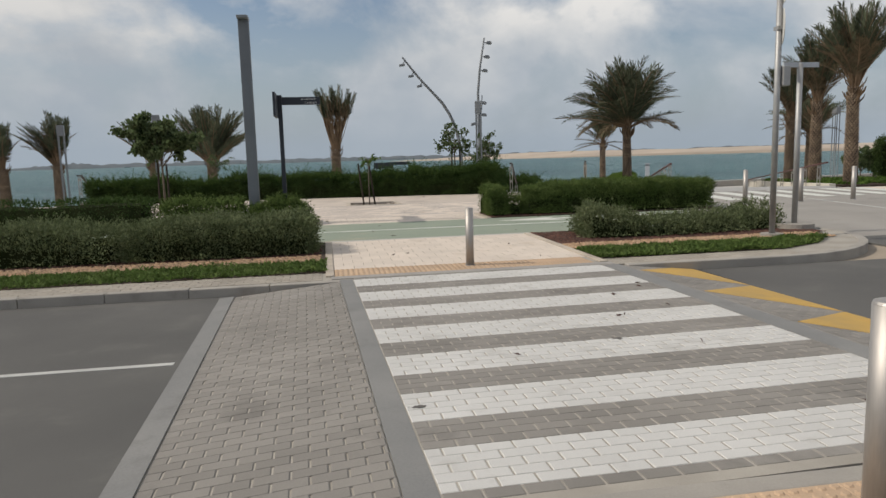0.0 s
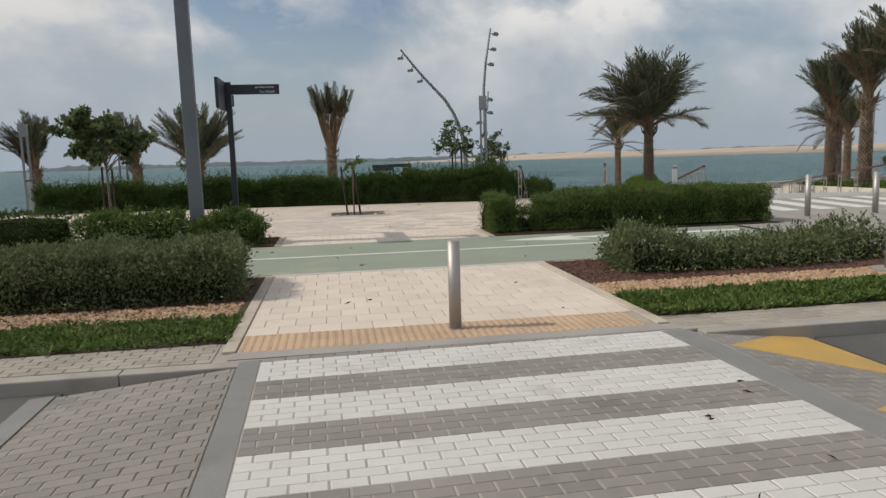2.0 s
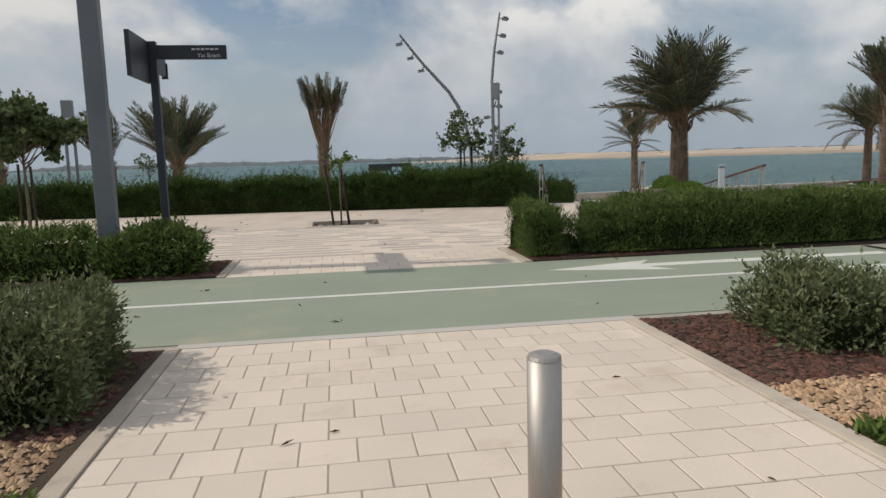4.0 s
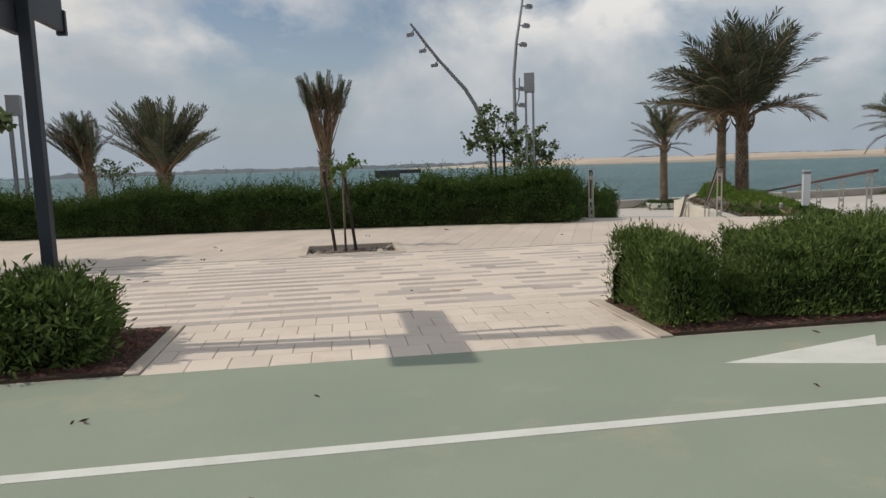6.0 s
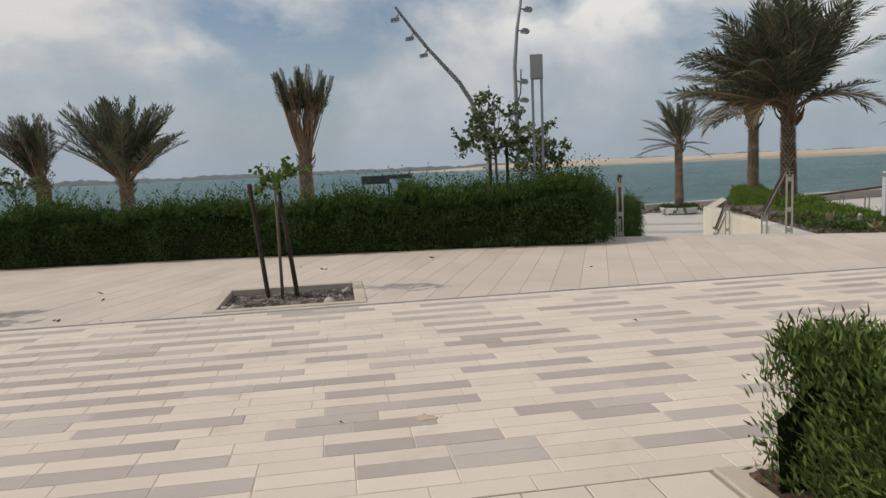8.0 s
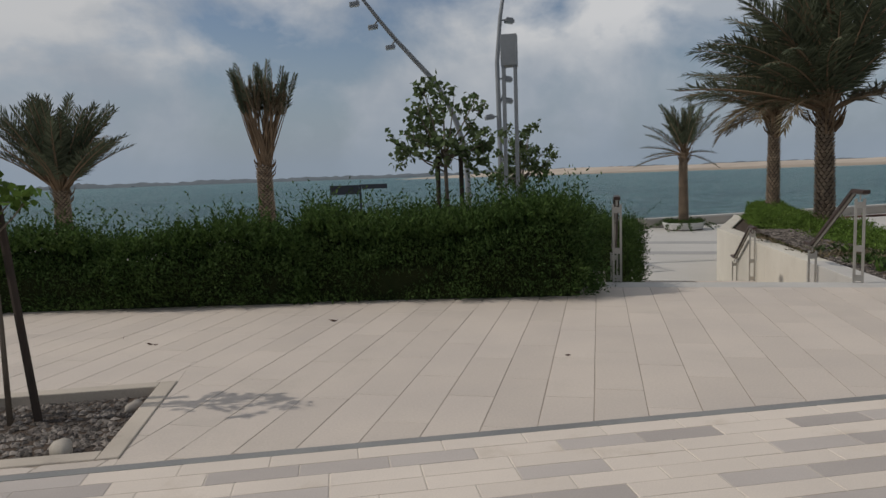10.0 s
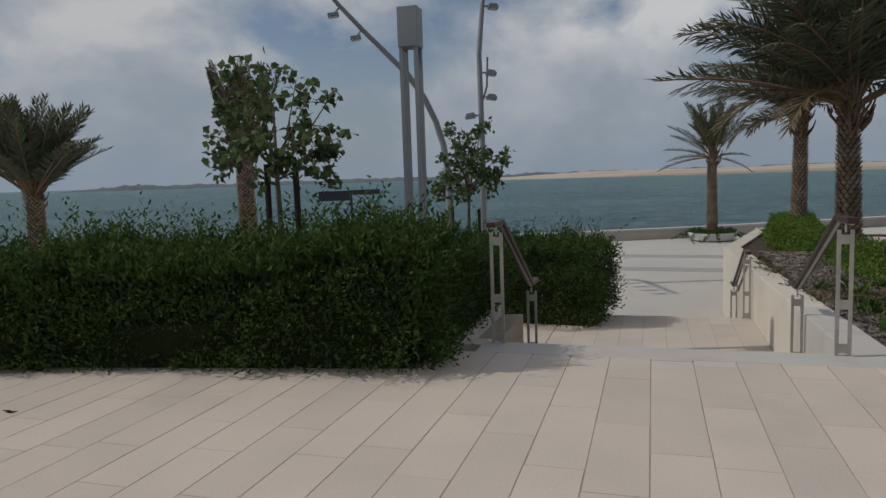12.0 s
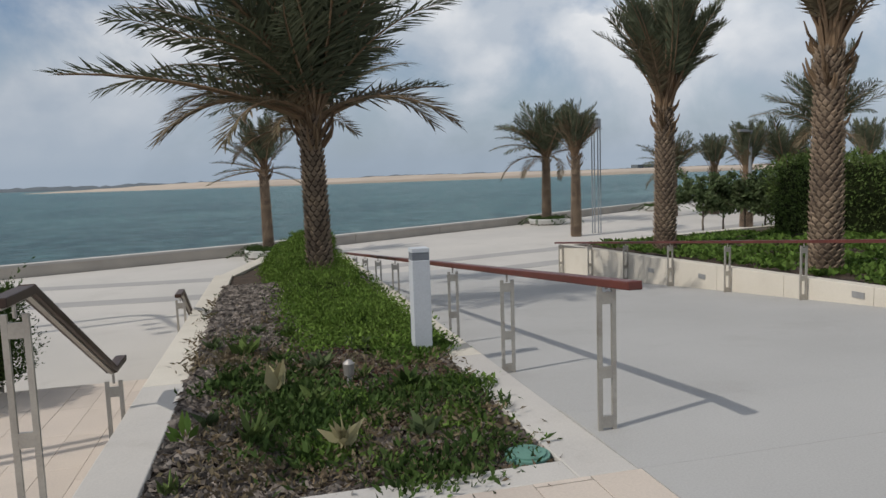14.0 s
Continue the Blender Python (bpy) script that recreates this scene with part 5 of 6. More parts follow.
# round tubs under two of the promenade palms
def tub(x, y, label, scale=1.0):
    root = thing("round_planter", (x, y, LOW), label, "planter", "round promenade tubs")
    ring = [(0.95, 0.0), (1.12, 0.36), (1.12, 0.42), (1.0, 0.42), (0.98, 0.33)]
    seg, sh = 28, Shape()
    sh.add([(r * scale * math.cos(6.2832 * k / seg), r * scale * math.sin(6.2832 * k / seg), z) for r, z in ring for k in range(seg)],
           [(i * seg + k, i * seg + (k + 1) % seg, (i + 1) * seg + (k + 1) % seg, (i + 1) * seg + k) for i in range(4) for k in range(seg)])
    part("bowl", sh, SIGN_WHITE, root, smooth=False)
    part("soil", Shape().tube([(0, 0, 0.02), (0, 0, 0.34)], scale * 0.985, 24), SOIL, root)
    rng = np.random.default_rng(int(x * 10))
    n = 1800
    a, q = rng.uniform(0, 6.283, n), np.sqrt(rng.uniform(0, 1, n)) * 1.08 * scale
    pos = np.column_stack([q * np.cos(a), q * np.sin(a), 0.38 + 0.13 * rng.uniform(0, 1, n)])
    part("low_planting", leaf_mesh("planting", pos, rng.normal(0, 0.7, (n, 3)) + [0, 0, 0.5], 0.11, 0.05), HEDGE_DARK, root, kind="stuff")
    for k in range(11):
        t = np.linspace(0, 1, 70)
        turn = 6.283 * k / 11 + rng.uniform(-0.25, 0.25)
        reach = scale * (0.75 + (1.0 + rng.uniform(-0.3, 0.6)) * t)
        z = np.maximum(0.03, 0.45 + 0.12 * np.sin(np.pi * np.minimum(1, t * 2.2)) - 0.55 * np.clip(t - 0.3, 0, 1) ** 1.1)
        bend = turn + rng.uniform(-0.3, 0.3) * t ** 2
        pos = np.column_stack([reach * np.cos(bend), reach * np.sin(bend), z]) + rng.normal(0, 0.015, (70, 3)) * [1, 1, 0.5]
        part("trailing_shoot", leaf_mesh("shoot", pos, rng.normal(0, 0.8, (70, 3)) + [0, 0, 0.25], 0.13, 0.05), HEDGE_DARK, root)


tub(22.9, 55.5, "round white tub with trailing plants under a palm")
tub(44.3, 58.9, "round white tub with trailing plants under a palm", 1.15)
tub(60.0, 61.5, "round white tub far along the promenade", 1.15)


# broad-leaved saplings
def sapling(name, at, height, crown_z, crown_r, count, leaf_size, material, label, seed, trunk_r=0.03, limbs=9, lean=0.0, tall=1.0):
    rng = random.Random(seed)
    nr = np.random.default_rng(seed)
    root = thing(name, at, label, "tree")
    fork = crown_z - crown_r * 0.75
    tr = Shape().tube([(0, 0, -0.05), (lean * 0.5, 0.02, fork * 0.55), (lean, 0, fork), (lean * 1.1, 0.03, crown_z + crown_r * 0.5)], [trunk_r * 1.25, trunk_r, trunk_r * 0.85, trunk_r * 0.3], 8)
    pos, al = [], []
    per = max(6, count // (limbs * 3))
    for k in range(limbs):
        a = 2.4 * k + rng.uniform(-0.3, 0.3)
        up = rng.uniform(-0.35, 0.95)
        ll = crown_r * rng.uniform(0.75, 1.15)
        p0 = Vector((lean, 0, fork + rng.uniform(-0.05, 0.5) * crown_r))
        p2 = Vector((lean + ll * math.cos(a) * math.cos(up * 0.9), ll * math.sin(a) * math.cos(up * 0.9), crown_z + crown_r * up * 0.85 * tall))
        p1 = p0.lerp(p2, 0.5) + Vector((0, 0, -0.05 * crown_r))
        tr.tube([p0, p1, p2], [trunk_r * 0.5, trunk_r * 0.33, trunk_r * 0.12], 5)
        for j in range(3):
            q = p1.lerp(p2, rng.uniform(0.1, 1.0))
            tip = q + Vector((rng.gauss(0, 0.3), rng.gauss(0, 0.3), rng.gauss(0.06, 0.24))) * crown_r
            tr.tube([q, q.lerp(tip, 0.5) + Vector((0, 0, 0.02)), tip], [trunk_r * 0.2, trunk_r * 0.14, trunk_r * 0.07], 4)
            for _ in range(per):
                c = q.lerp(tip, rng.uniform(0.25, 1.05))
                pos.append((c.x + rng.gauss(0, 0.075 * crown_r), c.y + rng.gauss(0, 0.075 * crown_r), c.z + rng.gauss(0, 0.06 * crown_r)))
    pos = np.array(pos)
    al = nr.normal(0, 0.8, (len(pos), 3)) + [0, 0, -0.25]
    part("trunk", tr, BARK, root, smooth=True)
    sz = leaf_size * nr.uniform(0.6, 1.3, len(pos))
    part("crown", leaf_mesh("crown", pos, al, sz, sz * 0.78), material, root)
    return root


def stake(p, q, r=0.035):
    d = Vector(q) - Vector(p)
    put("tree_stake", Shape().tube([(0, 0, 0), d], [r, r * 0.95], 8), STAKE, "dark wooden stake that holds a sapling", "stake", "sapling stakes", at=Matrix.Translation(p))


sapling("sapling", (5.78, 30.12, 0), 2.9, 2.16, 0.72, 1150, 0.105, BROADLEAF, "staked sapling with a loose broad-leaved crown, in the hedge", 31, 0.032, 16, lean=-0.04, tall=1.15)
stake((5.62, 30.15, 0.0), (5.63, 30.15, 1.86))
stake((5.96, 30.03, 0.0), (5.95, 30.03, 1.85))
sapling("sapling", (8.51, 36.3, LOW + 0.0), 4.6, 3.62, 0.70, 1700, 0.10, BROADLEAF, "young tree with broad leaves behind the hedge", 32, 0.035, 20, lean=0.05, tall=1.9)
stake((8.25, 36.35, LOW), (8.23, 36.35, 1.0))
stake((8.78, 36.3, LOW), (8.76, 36.3, 1.0))
sapling("sapling", (-4.5, 32.9, 0), 2.2, 1.45, 0.55, 330, 0.085, BROADLEAF, "thin young tree with few leaves behind the hedge", 35, 0.022, 9)
sapling("sapling", (1.74, 25.2, -0.07), 1.6, 1.52, 0.30, 170, 0.085, COVER, "thin staked sapling with few leaves, in the tree pit", 33, 0.018, 7)
stake((1.55, 25.35, -0.07), (1.40, 25.45, 1.40), 0.030)
stake((1.93, 25.2, -0.07), (1.76, 25.3, 1.50), 0.030)
sapling("small_tree", (-4.94, 24.4, 0), 3.0, 2.2, 0.98, 8000, 0.13, BROADLEAF, "small tree with a dense rounded crown, on the plaza", 34, 0.035, 18)
stake((-5.12, 24.45, 0.0), (-5.08, 24.45, 1.6), 0.03)
stake((-4.78, 24.35, 0.0), (-4.8, 24.35, 1.55), 0.03)
for k, (x, y) in enumerate([(33.0, 39.1), (33.5, 38.6), (33.9, 38.0), (34.2, 37.4), (34.4, 36.8), (34.5, 36.2), (34.6, 35.6), (34.7, 35.0)]):
    sapling("shrub_tree", (x, y, -0.55), 2.1, 1.15, 0.95, 3800, 0.12, BROADLEAF, "dense leafy shrub on thin stems", 50 + k, 0.035, 16)
hedge("hedge", [(29.2, 33.4), (33, 30.6), (36, 29.0)], 2.5, -0.2, 2.0, 14000, 0.11, HEDGE_OLEANDER, "tall leafy green hedge above the ramp", sprigs=120, sprig_len=0.3, bulge=0.2, wild=0.15, seed=15)

# long planter: bark, ground cover, odd plants
stones("bark_chips", 0.47, 2.86, -0.10, 8.5, -0.055, 17000, 0.056, CHIPS, "coarse grey-brown bark strips in the planter", "mulch", 0.5, 41, STAIR, thin=(0.12, 0.38))
field("groundcover", [(1.45, -0.2), (2.75, -0.2), (2.85, 1.9), (1.3, 1.7)], -0.03, 17000, 0.046, COVER, "low leafy ground cover at the planter's end", "ground cover", ragged=0.09, upright=0.5, slim=0.45, seed=42, patch=0.19, at=STAIR)
field("groundcover", [(2.1, 1.55), (2.92, 1.55), (2.95, 3.6), (2.3, 3.3)], -0.02, 11000, 0.046, COVER, "strip of low leafy ground cover by the planter wall", "ground cover", upright=0.5, slim=0.45, seed=45, ragged=0.09, patch=0.12, at=STAIR)
field("groundcover", [(0.7, 1.3), (1.75, 1.3), (1.8, 2.9), (0.75, 2.9)], -0.03, 3600, 0.075, HEDGE_DARK, "dark leafy plants among the bark", "ground cover", upright=0.6, slim=0.4, seed=46, ragged=0.14, patch=0.22, at=STAIR)
field("groundcover", [(1.1, -0.2), (2.7, -0.2), (2.8, 1.8), (1.0, 1.8)], -0.02, 4200, 0.07, HEDGE_DARK, "straggling dark green plants in the planter", "ground cover", ragged=0.12, upright=0.65, slim=0.35, seed=48, patch=0.27, at=STAIR)
field("dry_plants", [(0.7, -0.1), (2.8, -0.1), (2.85, 2.9), (0.8, 2.9)], -0.03, 6000, 0.055, FROND_DRY, "dry brown leaves among the ground cover", "dry plant", ragged=0.1, upright=0.45, slim=0.35, seed=53, patch=0.0, at=STAIR)
stones("mulch", 1.45, 2.8, 0.9, 3.6, -0.05, 6500, 0.034, MULCH, "red-brown bark mulch beside the bollard light", "mulch", 0.45, 49, STAIR, thin=(0.2, 0.6))
field("dry_plants", [(0.5, 3.0), (1.5, 3.0), (1.3, 8.5), (0.5, 8.5)], 0.0, 6200, 0.085, FROND_DRY, "withered brown plants along the planter's edge", "dry plant", slope=-0.022, upright=0.5, slim=0.25, seed=47, ragged=0.12, patch=-0.05, at=STAIR)
field("groundcover", [(0.6, 3.1), (1.5, 3.1), (1.2, 8.5), (0.55, 8.5)], 0.0, 5200, 0.07, HEDGE_DARK, "dark straggling plants among the withered ones", "ground cover", slope=-0.022, upright=0.5, slim=0.35, seed=57, ragged=0.12, patch=0.12, at=STAIR)
field("groundcover", [(1.5, 3.0), (2.9, 3.0), (2.95, 17.4), (1.9, 17.4), (1.1, 11.6)], 0.10, 42000, 0.05, COVER_BRIGHT, "bright green clipped ground cover in the planter", "ground cover", slope=-0.022, upright=0.55, slim=0.45, seed=43, patch=0.0, at=STAIR, ragged=0.1)
hedge("groundcover_mound", [S(1.9, 17.2), S(1.1, 11.5), S(1.5, 6.0), S(1.72, 3.5)], 1.30, -0.30, 0.43, 46000, 0.045, COVER_BRIGHT, "mounded bright green ground cover in the planter", "ground cover", bulge=0.12, round_top=0.7, slim=0.45, wild=0.10, seed=17, shaggy=0.7, sprigs=500, sprig_len=0.09, dip_end=0.45, fade=0.7)
field("groundcover", [(9.7, 0.8), (15, 0.8), (18, 15), (9.8, 14)], 0.05, 22000, 0.12, COVER, "patchy green ground cover in the bed above the ramp", "ground cover", slope=-0.028, upright=0.5, slim=0.55, seed=44, patch=-0.05, at=STAIR)


def rosette(u, v, z, n, size, material, label, seed, spread=0.7):
    rng = np.random.default_rng(seed)
    a = rng.uniform(0, 6.283, n)
    al = np.column_stack([np.cos(a) * spread, np.sin(a) * spread, rng.uniform(0.5, 1.2, n)])
    pos = np.tile([0, 0, 0.0], (n, 1)) + rng.normal(0, 0.02, (n, 3))
    x, y = S(u, v)
    put("leafy_plant", leaf_mesh("leafy_plant", pos, al, size * rng.uniform(0.6, 1.2, n), size * 0.33), material, label, "plant", at=Matrix.Translation((x, y, z)))


rosette(1.65, 0.55, 0.0, 14, 0.20, PALE_LEAF, "small plant with pale withered leaves", 61)
rosette(1.25, 1.9, 0.0, 5, 0.34, PALE_LEAF, "plant with large pale drying leaves", 62, 0.4)
rosette(0.62, 1.0, 0.0, 7, 0.17, COVER, "small lime-green plant over the planter edge", 63)
for k in range(22):
    rosette(0.62 + 0.113 * (k * 7 % 17), 0.25 + 0.21 * k, -0.04, 16 + k % 9, 0.11 + 0.035 * (k % 4), (HEDGE_OLEANDER, HEDGE_DARK, BROADLEAF)[k % 3], "small green leafy plant in the planter", 70 + k)


# ---------------------------------------------------------------- street furniture
def bollard(x, y, h=0.84, r=0.058, label="brushed steel bollard with a domed cap"):
    root = thing("bollard", (x, y, 0.0), label, "bollard", "steel bollards")
    part("post", Shape().tube([(0, 0, 0), (0, 0, h - 0.022)], r, 20), STEEL, root, smooth=True)
    part("cap", Shape().tube([(0, 0, h - 0.020), (0, 0, h - 0.008), (0, 0, h)], [r * 1.01, r * 0.93, r * 0.6], 20), STEEL, root)
    part("collar", Shape().tube([(0, 0, 0), (0, 0, 0.012)], r * 1.25, 20), GALV, root)


bollard(2.25, 10.325)
bollard(2.45, 2.92, 0.97, 0.075, "brushed steel bollard with a domed cap by the near kerb")
for x in (11.95, 13.7, 15.4):
    bollard(x, 18.62, 0.96, 0.065, "brushed steel bollard at the mouth of the driveway")

root = thing("lamp_pole", (-1.52, 18.38, 0.02), "tall square grey steel pole in the bed", "pole")
part("shaft", Shape().prism([(-0.125, -0.09), (0.125, -0.09), (0.125, 0.09), (-0.125, 0.09)], 0, 4.93), POLE, root, bevel=0.012)
part("base_plate", Shape().box(-0.2, 0.2, -0.17, 0.17, 0, 0.02), GALV, root)
part("lamp_head", Shape().box(-0.13, 0.13, -0.30, 0.16, 4.93, 5.0), LAMPGREY, root, bevel=0.01)

# way sign with boards in two directions
root = thing("direction_sign", (-0.78, 18.5, 0.02), "charcoal finger signpost with boards in two directions", "sign")
part("post", Shape().prism([(-0.05, -0.05), (0.05, -0.05), (0.05, 0.05), (-0.05, 0.05)], 0, 3.16), NAVY, root, bevel=0.006)
arm = part("side_board", Shape().box(0.052, 0.98, -0.03, 0.03, 2.92, 3.11), NAVY, root, "charcoal board with small white lettering", bevel=0.004)
main_board = part("main_board", Shape().box(-0.11, -0.052, -0.95, 0.048, 2.60, 3.16), NAVY, root, "large charcoal board", bevel=0.004)
part("rear_board", Shape().box(-0.11, -0.052, 0.052, 0.98, 2.80, 3.16).box(-0.125, -0.037, 0.98, 1.03, 2.77, 3.0), NAVY, root, "shallower charcoal board", bevel=0.004)
cu = bpy.data.curves.new("lettering", "FONT")
cu.body, cu.size, cu.align_x = "Yas Beach", 0.075, "RIGHT"
tx = new("lettering_curve", cu)
dg = bpy.context.evaluated_depsgraph_get()
tm = bpy.data.meshes.new_from_object(tx.evaluated_get(dg))
bpy.data.objects.remove(tx)
tm.materials.clear()
part("lettering", tm, LETTER, arm, at=Matrix.Translation((0.90, -0.033, 2.945)) @ Matrix.Rotation(radians(90), 4, "X"))
bars = Shape()
for k in range(6):
    bars.box(0.52 + 0.062 * k, 0.565 + 0.062 * k, -0.0325, -0.0305, 3.04 + 0.006 * (k % 2), 3.065)
part("lettering", bars, LETTER, arm)
for k in range(2):
    part("lettering", Shape().box(-0.1125, -0.1105, -0.85, -0.1, 2.92 - 0.15 * k, 2.97 - 0.15 * k), LETTER, main_board)

# far finger sign on the promenade
root = thing("direction_sign", (5.37, 54.0, LOW), "small charcoal signpost on the promenade", "sign")
part("post", Shape().box(-0.05, 0.05, -0.05, 0.05, 0, 3.12), NAVY, root)
part("board", Shape().box(-1.45, -0.06, -0.04, 0.04, 2.66, 3.10), NAVY, root)
part("board", Shape().box(0.06, 1.3, -0.04, 0.04, 2.90, 3.12), NAVY, root)

# traffic signs at the corner
root = thing("traffic_sign", (8.05, 11.75, 0.006), "galvanised traffic sign pole with plates seen edge-on", "traffic sign")
part("pole", Shape().tube([(0, 0, 0), (0, 0, 4.62)], 0.052, 14), GALV, root, smooth=True)
part("footing", Shape().tube([(0, 0, 0), (0, 0, 0.05)], 0.2, 16), KERB, root)
tri = [(0.36 * math.cos(radians(a)), 0.36 * math.sin(radians(a))) for a in (90, 210, 330)]
turn_sign = Matrix.Rotation(radians(62), 4, "Z") @ Matrix.Rotation(radians(90), 4, "X")
part("sign_plate", Shape().prism(tri, 0.05, 0.06), SIGN_WHITE, root, at=Matrix.Translation((0, 0, 4.18)) @ turn_sign)
part("sign_plate", Shape().prism([(0.30 * math.cos(k * 0.3927), 0.30 * math.sin(k * 0.3927)) for k in range(16)], 0.05, 0.06), SIGN_WHITE, root, at=Matrix.Translation((0, 0, 3.62)) @ turn_sign)
part("clamp", Shape().box(-0.06, 0.06, -0.065, 0.065, 3.56, 3.62), GALV, root)
part("signal_box", Shape().box(0.055, 0.19, -0.09, 0.09, 2.62, 2.95), GALV, root, bevel=0.01)
root = thing("traffic_sign", (9.18, 12.7, 0.006), "galvanised pole with a flat plate across its top", "traffic sign")
part("pole", Shape().tube([(0, 0, 0), (0, 0, 3.12)], 0.053, 14), GALV, root, smooth=True)
part("footing", Shape().tube([(0, 0, 0), (0, 0, 0.10)], 0.36, 24), KERB, root)
part("sign_plate", Shape().box(-0.36, 0.38, -0.022, 0.022, 3.05, 3.14), WHITE_METAL, root)


# promenade lamps
def lamp_head(root, x, y, z, sx, tilt):
    hd = part("lamp_head", Shape().box(-0.16, 0.16, -0.13, 0.13, -0.06, 0.06).box(-0.12, 0.12, -0.1, 0.1, 0.06, 0.11), LAMPGREY, root, bevel=0.02, at=Matrix.Translation((x + sx * 0.34, y, z)) @ Matrix.Rotation(radians(tilt), 4, "Y"))
    part("lens", Shape().box(-0.14, 0.14, -0.11, 0.11, -0.075, -0.062), GLASSY, hd)
    part("bracket", Shape().bar((x, y, z + 0.03), (x + sx * 0.24, y, z + 0.03), 0.05, 0.05), LAMPGREY, root)


root = thing("lamp_post", (9.95, 44.2, LOW), "tall grey lamp post with several floodlights", "lamp post")
part("mast", Shape().tube([(0, 0, 0), (0.03, 0, 4.57), (0.0, 0, 7.3), (0.15, 0, 8.83), (0.47, 0, 10.7)], [0.10, 0.09, 0.08, 0.07, 0.05], 12), LAMPGREY, root, smooth=True)
for x, z, sx in ((0.42, 10.38, 1), (0.28, 9.53, 1), (0.13, 8.69, 1), (0.02, 6.7, 1), (0.02, 5.96, 1), (0.02, 5.4, -1)):
    lamp_head(root, x, 0, z, sx, 8 * sx)
part("side_bracket", Shape().tube([(0.02, 0, 5.7), (0.22, 0, 6.3), (0.26, 0, 7.2)], 0.03, 8), LAMPGREY, root)

root = thing("lamp_post", (8.97, 45.3, LOW), "leaning curved grey lamp post with floodlights", "lamp post")
part("mast", Shape().tube([(0, 0, 0), (0.02, -0.05, 2.6), (0.0, -0.05, 3.7), (-0.12, -0.04, 4.6), (-0.34, -0.06, 5.35), (-0.70, -0.24, 6.1), (-1.22, -0.58, 6.8), (-2.56, -1.42, 8.02), (-3.15, -2.04, 8.55), (-3.92, -2.85, 9.3)], [0.12, 0.115, 0.11, 0.105, 0.10, 0.095, 0.09, 0.07, 0.065, 0.045], 12), LAMPGREY, root, smooth=True)
for x, y, z in ((-3.74, -2.66, 9.12), (-3.15, -2.04, 8.55), (-2.56, -1.42, 8.02)):
    hd = part("lamp_head", Shape().box(-0.16, 0.16, -0.12, 0.12, -0.06, 0.06), LAMPGREY, root, bevel=0.02, at=Matrix.Translation((x - 0.2, y - 0.1, z - 0.26)) @ Matrix.Rotation(radians(-8), 4, "Y"))
    part("lens", Shape().box(-0.14, 0.14, -0.10, 0.10, -0.075, -0.062), GLASSY, hd)
    part("bracket", Shape().bar((x, y, z), (x - 0.16, y - 0.08, z - 0.2), 0.045, 0.045), LAMPGREY, root)


def pylon(x, y, z0, top, label, turn, gap=0.30):
    root = thing("light_pylon", pose(x, y, z0, 0, 0, turn), label, "light pylon", "slatted light pylons")
    h = top - z0
    for a in (-1, 1):
        for b in (-1, 1):
            part("post", Shape().box(a * gap / 2 - 0.026, a * gap / 2 + 0.026, b * gap / 2 - 0.026, b * gap / 2 + 0.026, 0, h - 0.55), LAMPGREY, root)
    part("head", Shape().box(-gap / 2 - 0.04, gap / 2 + 0.04, -gap / 2 - 0.04, gap / 2 + 0.04, h - 0.55, h), LAMPGREY, root, "closed grey lamp head", bevel=0.008)


pylon(7.34, 32.45, LOW, 4.03, "grey light pylon of four posts behind the hedge", -19, 0.21)
pylon(-6.97, 33.2, LOW, 3.70, "grey light pylon of four posts", 10, 0.26)
pylon(-13.2, 40.0, LOW, 3.70, "grey light pylon of four posts among the palms", 10, 0.26)
pylon(41.0, 51.4, LOW, 4.6, "grey light pylon of four posts by the ramp", 20, 0.36)
root = thing("street_lamp", (48.5, 46.5, -1.0), "thin grey street lamp with a flat arm", "street lamp")
part("pole", Shape().tube([(0, 0, 0), (0, 0, 4.6)], 0.09, 10), LAMPGREY, root)
part("arm", Shape().box(-1.2, 0.1, -0.12, 0.12, 4.6, 4.72), LAMPGREY, root)


# rails
def rail_post(root, p, h, width=0.10):
    """Two flat uprights with spacer blocks, and a stub that carries the rail."""
    x, y, z = p
    for s in (-1, 1):
        part("upright", Shape().box(x + s * width / 2 - 0.015, x + s * width / 2 + 0.015, y - 0.011, y + 0.011, z, z + h - 0.05), RAILSTEEL, root)
    for t in (0.06, 0.42, 0.95):
        zz = z + (h - 0.08) * t
        part("spacer", Shape().box(x - width / 2 + 0.0155, x + width / 2 - 0.0155, y - 0.0105, y + 0.0105, zz - 0.04, zz + 0.04), RAILSTEEL, root)
    part("stub", Shape().tube([(x, y, z + h - 0.07), (x, y, z + h)], 0.010, 8), RAILSTEEL, root)


